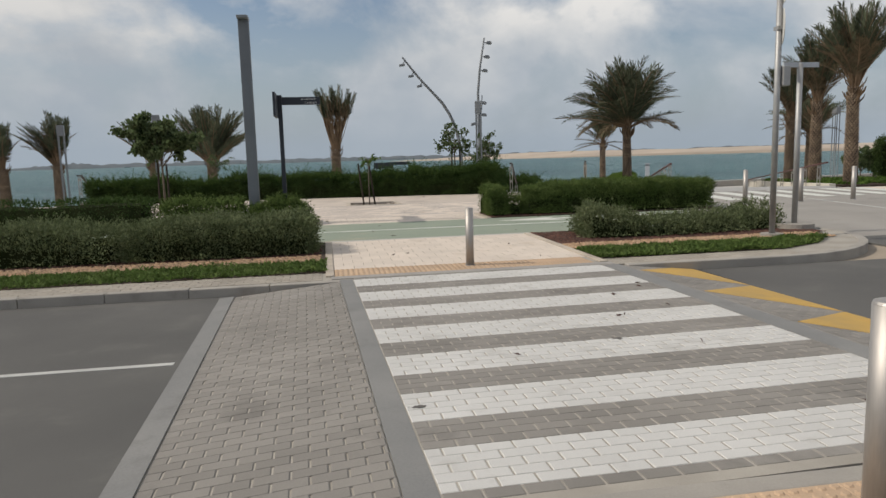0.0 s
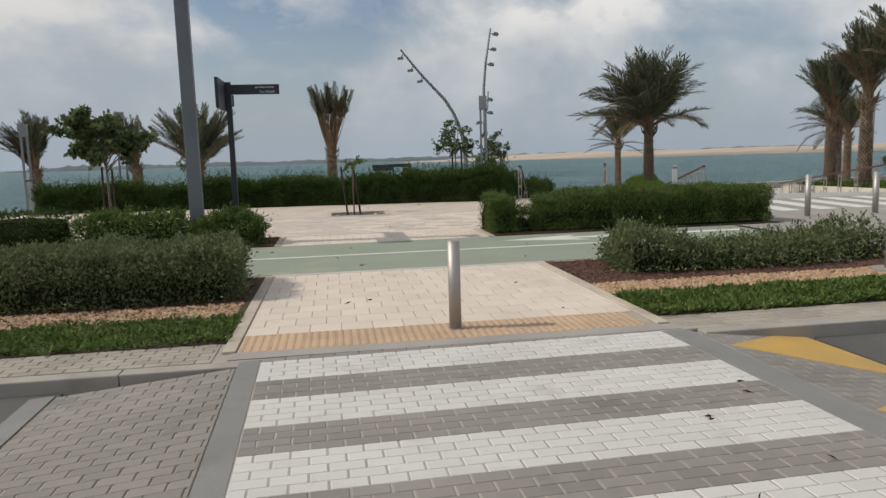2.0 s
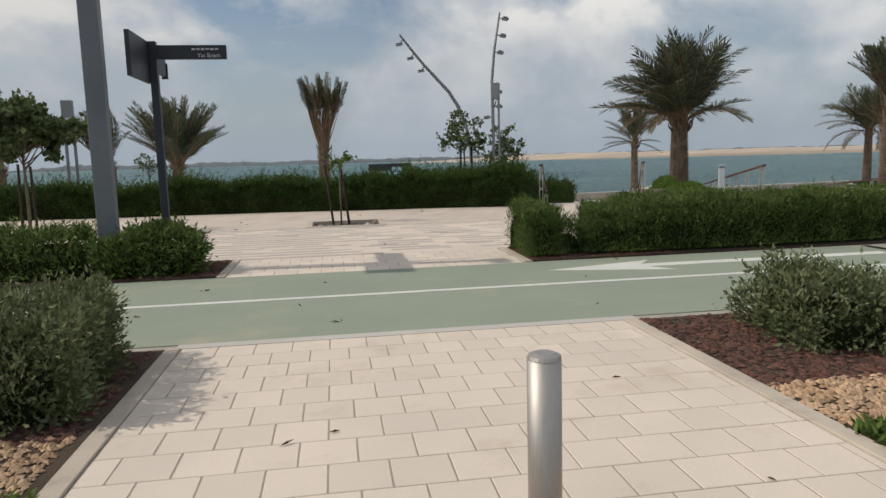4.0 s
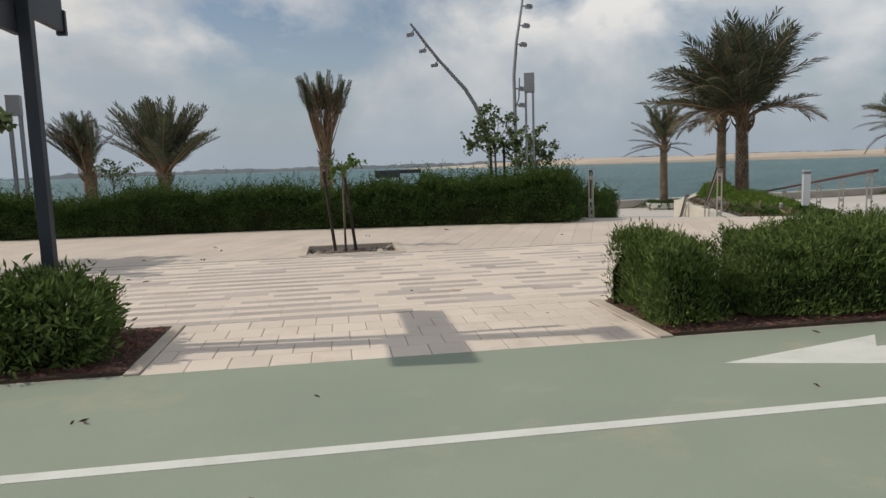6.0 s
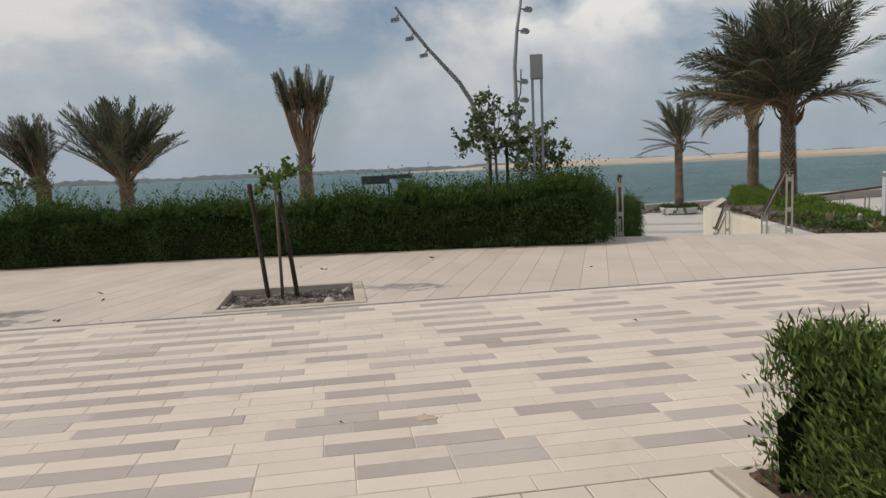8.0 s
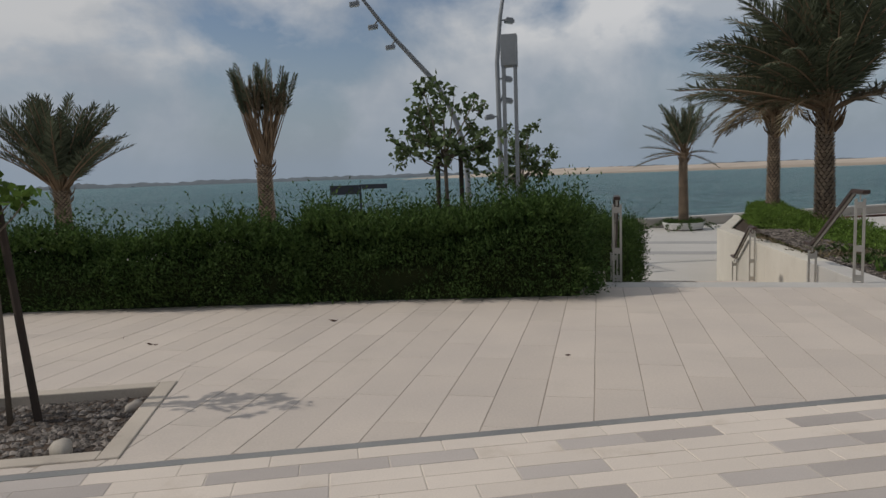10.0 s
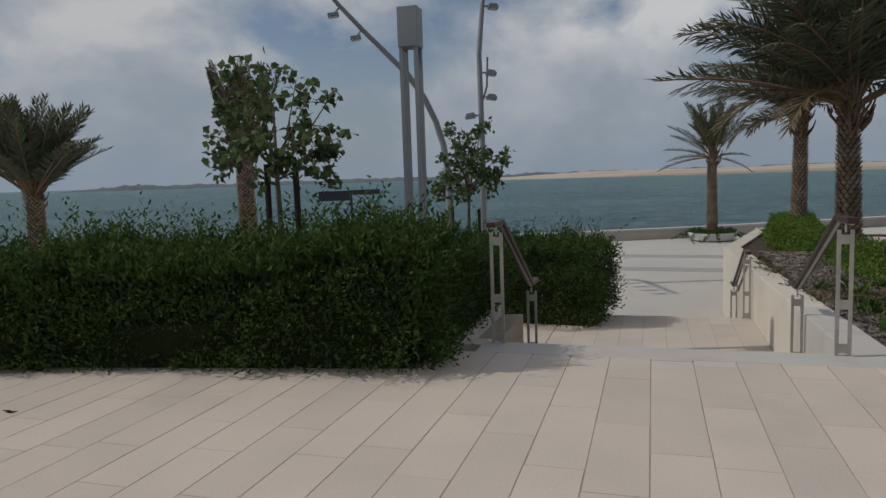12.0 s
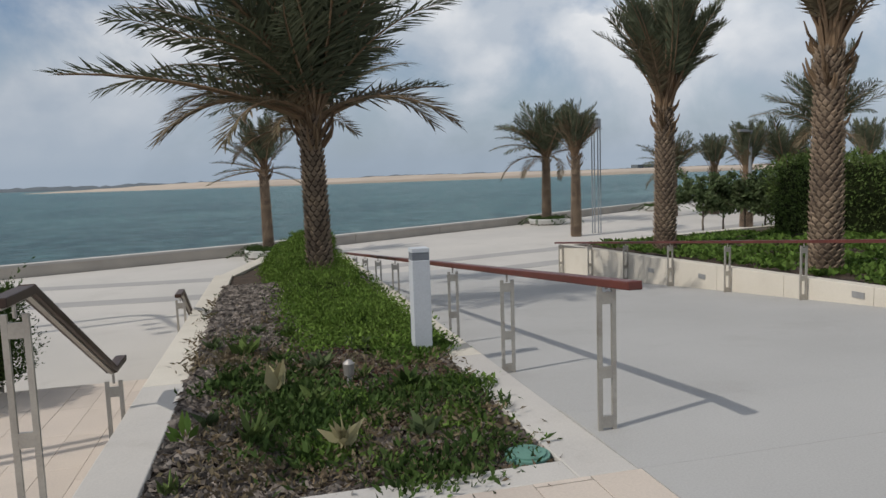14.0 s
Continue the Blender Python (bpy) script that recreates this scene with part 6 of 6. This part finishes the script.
def stair_rail(u, v0, ztop, zlow, label, base=STAIR):
    root = thing("stair_rail", base @ Matrix.Translation((u, v0, ztop)), label, "handrail", "stair handrails")
    fall = 0.90
    pts = [(0, -0.22, 1.19), (0, 0.20, 1.19), (0, 1.95, 1.19 - fall), (0, 2.30, 1.19 - fall)]
    rail_post(root, (0, -0.02, 0), 1.15, 0.10)
    rail_post(root, (0, 1.98, zlow - ztop), 1.14 - fall - zlow + ztop, 0.10)
    sh = Shape()
    for p, q in zip(pts, pts[1:]):
        d = (Vector(q) - Vector(p)).normalized() * 0.02
        sh.bar(Vector(p) - d, Vector(q) + d, 0.085, 0.05)
    part("handrail", sh, WOOD, root, "dark stained wooden handrail", bevel=0.006)
    sh = Shape()
    for p, q in zip(pts, pts[1:]):
        sh.bar(Vector(p) - Vector((0, 0, 0.032)), Vector(q) - Vector((0, 0, 0.032)), 0.03, 0.012)
    part("flat_bar", sh, RAILSTEEL, root)


stair_rail(0.0, 0.03, 0.0, LAND_Z, "steel stair rail with a dark wooden handrail at the steps")
stair_rail(-3.05, 0.03, 0.0, LAND_Z, "steel stair rail with a dark wooden handrail at the steps")
stair_rail(0.0, 6.45, LAND_Z, LOW, "steel stair rail beside the lower steps")
stair_rail(-3.05, 6.45, LAND_Z, LOW, "steel stair rail beside the lower steps")
stair_rail(-9.72, 31.4, 0.0, LAND_Z, "steel stair rail with a dark handrail beyond the hedge", Matrix())

root = thing("ramp_rail", STAIR @ Matrix.Translation((3.36, 0, 0)), "steel ramp rail with a red-brown wooden handrail", "handrail", "ramp handrails")
vs = [0.25 + 1.95 * k for k in range(9)]
for v in vs:
    rail_post(root, (0, v, ramp_z(v)), 0.93 + (0.085 if v < 1 else 0.0), 0.10)
sh = Shape()
pp = [-0.12, 4, 8, 12, 16.2]
rail_z = lambda v: (ramp_z(v) if v > 1 else ramp_z(4) + (ramp_z(8) - ramp_z(4)) / 4 * (v - 4)) + 0.96
for a, b in zip(pp, pp[1:]):
    sh.bar((0, a, rail_z(a)), (0, b, rail_z(b)), 0.10, 0.055)
part("handrail", sh, REDWOOD, root, "red-brown wooden handrail", bevel=0.008)
root = thing("ramp_rail", STAIR @ Matrix.Translation((9.28, 0, 0)), "steel rail with a thin wooden handrail along the ramp wall", "handrail", "ramp handrails")
for k in range(8):
    v = 1.5 + 1.85 * k
    rail_post(root, (0, v, ramp_z(v)), 0.90, 0.10)
sh = Shape()
for a, b in zip([0.5, 4, 8, 12, 14.8], [4, 8, 12, 14.8]):
    sh.bar((0, a, ramp_z(a) + 0.92), (0, b, ramp_z(b) + 0.92), 0.08, 0.05)
part("handrail", sh, REDWOOD, root, "red-brown wooden handrail", bevel=0.006)

# bollard light, spotlight, valve lid
root = thing("bollard_light", STAIR @ Matrix.Translation((2.69, 2.91, -0.08)), "square pale grey bollard light in the planter", "bollard light")
part("body", Shape().box(-0.09, 0.09, -0.09, 0.09, 0, 0.97), WHITE_METAL, root, bevel=0.006)
part("louvre", Shape().box(-0.086, 0.086, -0.086, 0.086, 0.97, 1.045), POLE, root, "dark light slot")
part("lid", Shape().box(-0.09, 0.09, -0.09, 0.09, 1.045, 1.09), WHITE_METAL, root, bevel=0.006)
root = thing("spotlight", STAIR @ Matrix.Translation((1.85, 2.0, -0.05)), "small steel garden spotlight", "spotlight")
part("spike", Shape().tube([(0, 0, 0), (0, 0, 0.12)], 0.02, 8), GALV, root)
part("head", Shape().tube([(0, 0, 0.10), (0, 0, 0.2), (0, 0, 0.23)], [0.045, 0.05, 0.02], 14), STEEL, root)
x, y = S(2.72, 0.06)
root = thing("valve_lid", (x, y, -0.06), "round teal plastic valve lid in the planter", "valve lid")
part("rim", Shape().tube([(0, 0, 0), (0, 0, 0.055)], 0.14, 22), TEAL_PLASTIC, root)
part("lid", Shape().tube([(0, 0, 0.055), (0, 0, 0.068)], 0.115, 22), TEAL_PLASTIC, root)
for k in range(6):
    v = 2.4 + 1.85 * k
    if k in (1, 3, 4):
        put("wall_light", Shape().box(-0.012, 0.0, -0.11, 0.11, -0.045, 0.045), GALV, "small recessed wall light on the ramp wall", "wall light", "ramp wall lights", at=STAIR @ Matrix.Translation((9.38, v, (ramp_z(v) + 0.1 - 0.033 * v) / 2)))
for k, (x, y, r) in enumerate(((1.25, 24.45, 0.10), (2.35, 24.5, 0.11), (1.1, 24.6, 0.07), (2.55, 25.3, 0.08))):
    rk = Shape()
    rk.tube([(-r, 0, r * 0.3), (-r * 0.6, 0, r * 0.4), (0, 0.02, r * 0.42), (r * 0.7, 0, r * 0.36), (r, 0, r * 0.3)], [r * 0.15, r * 0.5, r * 0.6, r * 0.45, r * 0.12], 9)
    put("stone", rk, ROCK, "pale rounded stone in the tree pit", "stone", "stones in the tree pit", at=pose(x, y, -0.07, 0, 0, 40 + 67 * k), smooth=True)


# ---------------------------------------------------------------- paving pieces
def piece(poly, h=0.045, ch=0.004):
    """A paving piece over a small convex outline, its top edge chamfered; top at z = 0."""
    n = len(poly)
    cx, cy = sum(p[0] for p in poly) / n, sum(p[1] for p in poly) / n
    inner = []
    for x, y in poly:
        d = math.hypot(x - cx, y - cy) or 1
        inner.append((x - (x - cx) / d * ch * 1.5, y - (y - cy) / d * ch * 1.5))
    return ([(x, y, -h) for x, y in poly] + [(x, y, -ch) for x, y in poly] + [(x, y, 0.0) for x, y in inner],
            [(i, (i + 1) % n, n + (i + 1) % n, n + i) for i in range(n)] + [(n + i, n + (i + 1) % n, 2 * n + (i + 1) % n, 2 * n + i) for i in range(n)] + [tuple(range(2 * n, 3 * n))])


PIECES = {}


def pave(parent, name, rect, size, mats, near, pick, seed, m=Matrix(), gap=0.006, gap_end=None, offset=None, halfplanes=(), holes=(), h=0.03, jitter=0.0008, columns=False, ch=0.004):
    """Lays pieces in rows over rect, in the plane m; the near ones are parts of the parent, the rest one joined part for each material.
    columns: rows run along y. mats: pairs (single, joined)."""
    rng = random.Random(seed)
    x0, x1, y0, y1 = rect
    sx, sy = size
    rest = [Shape() for _ in mats]
    count = 0
    a0, a1, b0, b1 = (y0, y1, x0, x1) if columns else (x0, x1, y0, y1)
    sa, sb = (sy, sx) if columns else (sx, sy)
    rows = max(1, round((b1 - b0) / sb))
    sb = (b1 - b0) / rows
    for j in range(rows):
        shift = offset(j, rng) if offset else (0.5 * (j % 2))
        a = a0 - shift * sa
        i = 0
        while a < a1 - 1e-6:
            lo, hi = max(a, a0), min(a + sa, a1)
            a += sa
            i += 1
            if hi - lo < 0.03:
                continue
            blo, bhi = b0 + j * sb + gap / 2, b0 + (j + 1) * sb - gap / 2
            lo, hi = lo + (gap_end or gap) / 2, hi - (gap_end or gap) / 2
            q = [(blo, lo), (bhi, lo), (bhi, hi), (blo, hi)] if columns else [(lo, blo), (hi, blo), (hi, bhi), (lo, bhi)]
            world = [(m @ Vector((x, y, 0))) for x, y in q]
            cuts = [q]
            whole = True
            for f, hp in halfplanes:
                if any(hp[0] * w.x + hp[1] * w.y < hp[2] for w in world):
                    whole = False
            for hx0, hx1, hy0, hy1 in holes:
                if max(w.x for w in world) > hx0 and min(w.x for w in world) < hx1 and max(w.y for w in world) > hy0 and min(w.y for w in world) < hy1:
                    whole = False
            if not whole:
                wq = [(w.x, w.y) for w in world]
                for f, hp in halfplanes:
                    wq = clip(wq, *hp)
                    if len(wq) < 3:
                        break
                if len(wq) < 3:
                    continue
                cuts = [wq]
                for hx0, hx1, hy0, hy1 in holes:
                    out = []
                    for c in cuts:
                        left, right = clip(c, -1, 0, -hx0), clip(c, 1, 0, hx1)
                        mid = clip(clip(c, 1, 0, hx0), -1, 0, -hx1) if len(clip(c, 1, 0, hx0)) > 2 else []
                        low_, high = (clip(mid, 0, -1, -hy0), clip(mid, 0, 1, hy1)) if len(mid) > 2 else ([], [])
                        out += [p for p in (left, right, low_, high) if len(p) > 2]
                    cuts = out
                inv = m.inverted()
                cuts = [[(v.x, v.y) for v in (inv @ Vector((x, y, m.translation.z)) for x, y in c)] for c in cuts]
            for c in cuts:
                cx, cy = sum(p[0] for p in c) / len(c), sum(p[1] for p in c) / len(c)
                area = abs(sum(c[k][0] * c[(k + 1) % len(c)][1] - c[(k + 1) % len(c)][0] * c[k][1] for k in range(len(c)))) / 2
                if area < 0.0012:
                    continue
                k = pick(cx, cy, j, rng)
                wc = m @ Vector((cx, cy, 0))
                dz = rng.uniform(-jitter, jitter)
                local = [(x - cx, y - cy) for x, y in c]
                if near(wc.x, wc.y) and count < 300:
                    count += 1
                    key = (k, mats[k][0].name, round(h, 3), tuple((round(x, 3), round(y, 3)) for x, y in local))
                    if key not in PIECES:
                        v, f = piece(local, h, ch)
                        me = Shape().add(v, f).mesh(name)
                        me.materials.append(mats[k][0])
                        PIECES[key] = me
                    ob = new(name, PIECES[key])
                    ob.parent = parent
                    ob.matrix_parent_inverse = parent.matrix_basis.inverted()
                    ob.matrix_basis = m @ Matrix.Translation((cx, cy, dz)) @ Matrix.Rotation(rng.uniform(-0.004, 0.004), 4, "Z")
                else:
                    v, f = piece(local, h, ch)
                    rest[k].add([tuple(m @ Vector((x + cx, y + cy, z + dz))) for x, y, z in v], f)
    for k, sh in enumerate(rest):
        if sh.v:
            ob = part(name + "_rest", sh, mats[k][1], parent, kind="stuff")
            ob.matrix_parent_inverse = parent.matrix_basis.inverted()


ONE = lambda x, y, j, rng: 0
GREYS = [(GREY_BLOCK, GREY_BLOCK_J)]
CROSS = [(GREY_BLOCK, GREY_BLOCK_J), (WHITE_BLOCK, WHITE_BLOCK_J)]
obs = bpy.data.objects
table = obs["crossing_table"]
ROW = 0.10256
pave(table, "paving_block", (0.605, 4.095, 3.527, 3.527 + ROW * 61), (0.2, ROW), CROSS, lambda x, y: y < 5.5,
     lambda x, y, j, rng: 1 if (j - 1) % 9 < 5 and j > 0 else 0, 101, m=SKEW @ Matrix.Translation((0, 0.03, 0)), gap=0.004, gap_end=0.010)
tilt_l = SKEW @ Matrix.Translation((0.428, 0, 0.003)) @ Matrix.Rotation(-math.atan2(0.114, 1.30), 4, "Y")
pave(obs["crossing_ramp"], "paving_block", (-1.33, 0.0, 3.47, 9.59), (0.2, 0.102), GREYS, lambda x, y: y < 7.4, ONE, 102, m=tilt_l, gap=0.003, gap_end=0.012)
tilt_r = SKEW @ Matrix.Translation((4.353, 0, 0.0)) @ Matrix.Rotation(math.atan2(0.114, 1.07), 4, "Y")
pave(obs["crossing_ramp.001"], "paving_block", (0.0, 1.07, 3.47, 9.59), (0.2, 0.102), GREYS, lambda x, y: 6.0 < y, ONE, 103, m=tilt_r, gap=0.003, gap_end=0.012)
walkway = obs["paving_base"]
SIDE = [(SIDE_BLOCK, SIDE_BLOCK)]
pave(walkway, "paving_block", (-14.0, 0.135, 9.755, 10.345), (0.2, 0.1), SIDE, lambda x, y: x > -4.5, ONE, 104, gap=0.007)
strip = put("sidewalk_strip", Shape().box(4.23, 7.2, 9.756, 10.29, -0.008, -0.007), JOINT, "narrow block-paved strip behind the kerb", "sidewalk", kind="structure")
pave(strip, "paving_block", (4.23, 7.2, 9.756, 10.29), (0.2, 0.1), SIDE, lambda x, y: True, ONE, 105, gap=0.007, h=0.006)
put("kerb_band", Shape().box(0.255, 4.245, 9.787, 9.985, -0.008, 0.001), CONCRETE, "smooth grey concrete band before the tactile strip", "paving", kind="structure")

# tactile warning strips
tile = Shape()
v, f = piece([(-0.1425, -0.1425), (0.1425, -0.1425), (0.1425, 0.1425), (-0.1425, 0.1425)], 0.006, 0.003)
tile.add(v, f)
for i in range(4):
    for j in range(4):
        cx, cy = -0.107 + 0.0713 * i, -0.107 + 0.0713 * j
        ring = [(math.cos(k * 1.0472), math.sin(k * 1.0472)) for k in range(6)]
        tile.add([(cx + 0.027 * a, cy + 0.027 * b, -0.0005) for a, b in ring] + [(cx + 0.017 * a, cy + 0.017 * b, 0.0075) for a, b in ring], [(k, (k + 1) % 6, 6 + (k + 1) % 6, 6 + k) for k in range(6)] + [tuple(range(6, 12))])
tile_me = tile.mesh("tactile_tile")
tile_me.materials.append(TACTILE)
for x0, y0, nx, z in ((0.443, 10.13, 13, 0.002), (1.55, 2.87, 14, 0.002)):
    strip = put("tactile_strip", Shape().box(x0 - 0.145, x0 + 0.2855 * (nx - 1) + 0.145, y0 - 0.144, y0 + 0.43, -0.008, -0.0035), JOINT, "ochre studded tactile warning strip", "tactile paving", kind="structure")
    for i in range(nx):
        for j in range(2):
            ob = new("tactile_tile", tile_me)
            ob.parent = strip
            ob.matrix_basis = Matrix.Translation((x0 + 0.2855 * i, y0 + 0.2865 * j, z))

path = put("footpath", Shape().box(0.296, 4.104, 10.57, 13.955, -0.008, -0.0028), SLAB_JOINT, "cream paver footpath between the beds", "footpath", kind="structure")
pave(path, "paver", (0.297, 4.103, 10.565, 13.955), (0.30, 0.30), [(CREAM, CREAM_J)], lambda x, y: True, ONE, 106, gap=0.008, h=0.007, ch=0.003)
plaza = put("plaza_edge", Shape().box(0.112, 4.198, 17.565, 19.2, -0.008, -0.0028), SLAB_JOINT, "cream paver strip beside the cycle lane", "paving", kind="structure")
pave(plaza, "paver", (0.112, 4.198, 17.565, 19.2), (0.313, 0.327), [(CREAM, CREAM_J)], lambda x, y: True, ONE, 107, gap=0.008, h=0.007, ch=0.003)
stripes = put("striped_plaza", Shape().box(-14, 10.0, 19.205, 23.998, -0.008, -0.0028), LIGHT_JOINT, "plaza paved in cream and grey strips", "paving", kind="structure")


RUN = [random.Random(500 + j).uniform(0, 1.6) for j in range(40)]


def strip_tone(x, j, rng):
    """Grey runs of a metre or so in every second row, a grey border row along part of the footpath."""
    if j == 0:
        return 1 if x < 2.4 else 0
    if j % 2:
        return 1 if rng.random() < 0.06 else 0
    here = (x + RUN[j] + 0.25 * noise.noise((x * 0.7, j * 3.1, 2.0))) % 1.6
    return 1 if here < (1.25 if x < 1.5 else 1.02) else 0


pave(stripes, "strip_paver", (-14.0, 10.0, 19.205, 23.998), (0.50, 0.16), [(CREAM, CREAM_J), (MIDGREY, MIDGREY_J)], lambda x, y: 0.0 < x < 5.0,
     lambda x, y, j, rng: strip_tone(x, j, rng), 108, gap=0.004, h=0.007, ch=0.003, offset=lambda j, rng: rng.choice((0.0, 0.33, 0.5, 0.67)))
SL = [(STONE, STONE_J)]
slabs = put("slab_paving", Shape().add([(3.0, 24.3, -0.0018), (3.3, 24.3, -0.0018), (3.3, 24.6, -0.0018), (3.0, 24.6, -0.0018)], [(0, 1, 2, 3)]), LIGHT_JOINT, "long cream stone slabs of the upper promenade", "paving", kind="structure")
slab_half = [("y", (0, 1, 24.085)), ("x", (1, 0, -14.0)), ("v", (-VX, -VY, -(10.80 * VX + 28.02 * VY) + 0.362)), ("u", (-UX, -UY, -(10.80 * UX + 28.02 * UY) - 3.255)), ("t", (0, -1, -30.3))]
pave(slabs, "slab", (-26.0, 12.0, -16.0, 9.0), (0.349, 1.05), SL, lambda x, y: -3.0 < x < 13.5, ONE, 109, m=STAIR, gap=0.007, h=0.0055, ch=0.002, columns=True,
     offset=lambda j, rng: rng.random(), halfplanes=slab_half, holes=(PIT,))
pave(obs["stair_landing"], "slab", (-3.19, 0.085, v1 + 0.003, 6.497), (0.36, 0.95), SL, lambda x, y: True, ONE, 110, m=STAIR @ Matrix.Translation((0, 0, LAND_Z)), gap=0.004, h=0.0075, ch=0.003, columns=True, offset=lambda j, rng: rng.random())

pave(obs["landing_bay"], "slab", (-8.595, -3.206, 2.253, 5.597), (0.40, 0.95), SL, lambda x, y: True, ONE, 111, m=STAIR @ Matrix.Translation((0, 0, LAND_Z)), gap=0.004, h=0.0075, ch=0.002, columns=True, offset=lambda j, rng: rng.random())

# litter: twigs and fallen leaves
rng = random.Random(77)
litter = np.random.default_rng(77)
spots = [(litter.uniform(0.3, 4.2), litter.uniform(10.6, 13.9), 0.001) for _ in range(4)] + [(litter.uniform(-1.5, 6.5), litter.uniform(14.2, 17.4), 0.001) for _ in range(12)] \
    + [(litter.uniform(-2, 7), litter.uniform(17.7, 28), 0.002) for _ in range(18)] + [(litter.uniform(1, 4), litter.uniform(4, 9.5), 0.002) for _ in range(8)]
for x, y, z in spots:
    n = rng.choice((1, 1, 1, 3))
    pos = np.array([[rng.gauss(0, 0.02), rng.gauss(0, 0.02), 0.004] for _ in range(n)])
    al = np.column_stack([litter.normal(size=n), litter.normal(size=n), litter.uniform(0.0, 0.25, n)])
    put("fallen_leaf", leaf_mesh("fallen_leaf", pos, al, 0.05 + 0.05 * rng.random(), 0.02), MULCH, "dry brown fallen leaf on the paving", "leaf", "fallen leaves", at=Matrix.Translation((x, y, z)))

# small dark and rusty stains that lie on the paving as thin flakes of dirt
STAIN_RUST = mat("rusty_stain", (0.46, 0.33, 0.22), (0.52, 0.43, 0.33), rough=0.95, scale=9, fine=120, bump=0.2)
STAIN_DARK = mat("dark_gum_spot", (0.10, 0.095, 0.09), (0.14, 0.13, 0.12), rough=0.9, scale=9, fine=120, bump=0.2)


def stain(x, y, z, r, m, flakes, seed, label, stretch=1.3):
    """A patch of dirt: thin uneven flakes, dense in the middle and scattered outwards."""
    rng, sh = random.Random(seed), Shape()
    for k in range(flakes):
        d, a = (0.0, 0.0) if not k else (r * rng.random() ** 0.8, rng.uniform(0, 6.2832))
        q = r * (0.62 if not k else rng.uniform(0.05, 0.22) * (1.25 - d / r))
        cx, cy, n = d * math.cos(a) * stretch, d * math.sin(a), 24 if not k else 9
        sh.prism([(cx + q * stretch * (0.8 + 0.7 * noise.noise((seed * 3.3 + k, 2.5 * math.cos(6.2832 * i / n), 2.5 * math.sin(6.2832 * i / n)))) * math.cos(6.2832 * i / n),
                   cy + q * (0.7 + 0.7 * noise.noise((seed * 5.1 + k, 2.5 * math.cos(6.2832 * i / n), 2.5 * math.sin(6.2832 * i / n)))) * math.sin(6.2832 * i / n)) for i in range(n)], -0.002, 0.0004 + 0.00003 * (k % 30))
    put("paving_stain", sh, m, label, "stain", "stains on the paving", at=Matrix.Translation((x, y, z)))


stain(2.93, 20.27, 0.003, 0.10, STAIN_RUST, 14, 1, "rusty brown stain dried onto the paving")
stain(2.63, 6.0, 0.003, 0.06, STAIN_DARK, 6, 2, "dark gum spot on the crossing")
stain(0.76, 4.78, 0.003, 0.06, STAIN_DARK, 6, 3, "dark gum spot on the crossing")
stain(3.6, 18.75, 0.003, 0.025, STAIN_DARK, 5, 4, "small dark spot on the pavers")
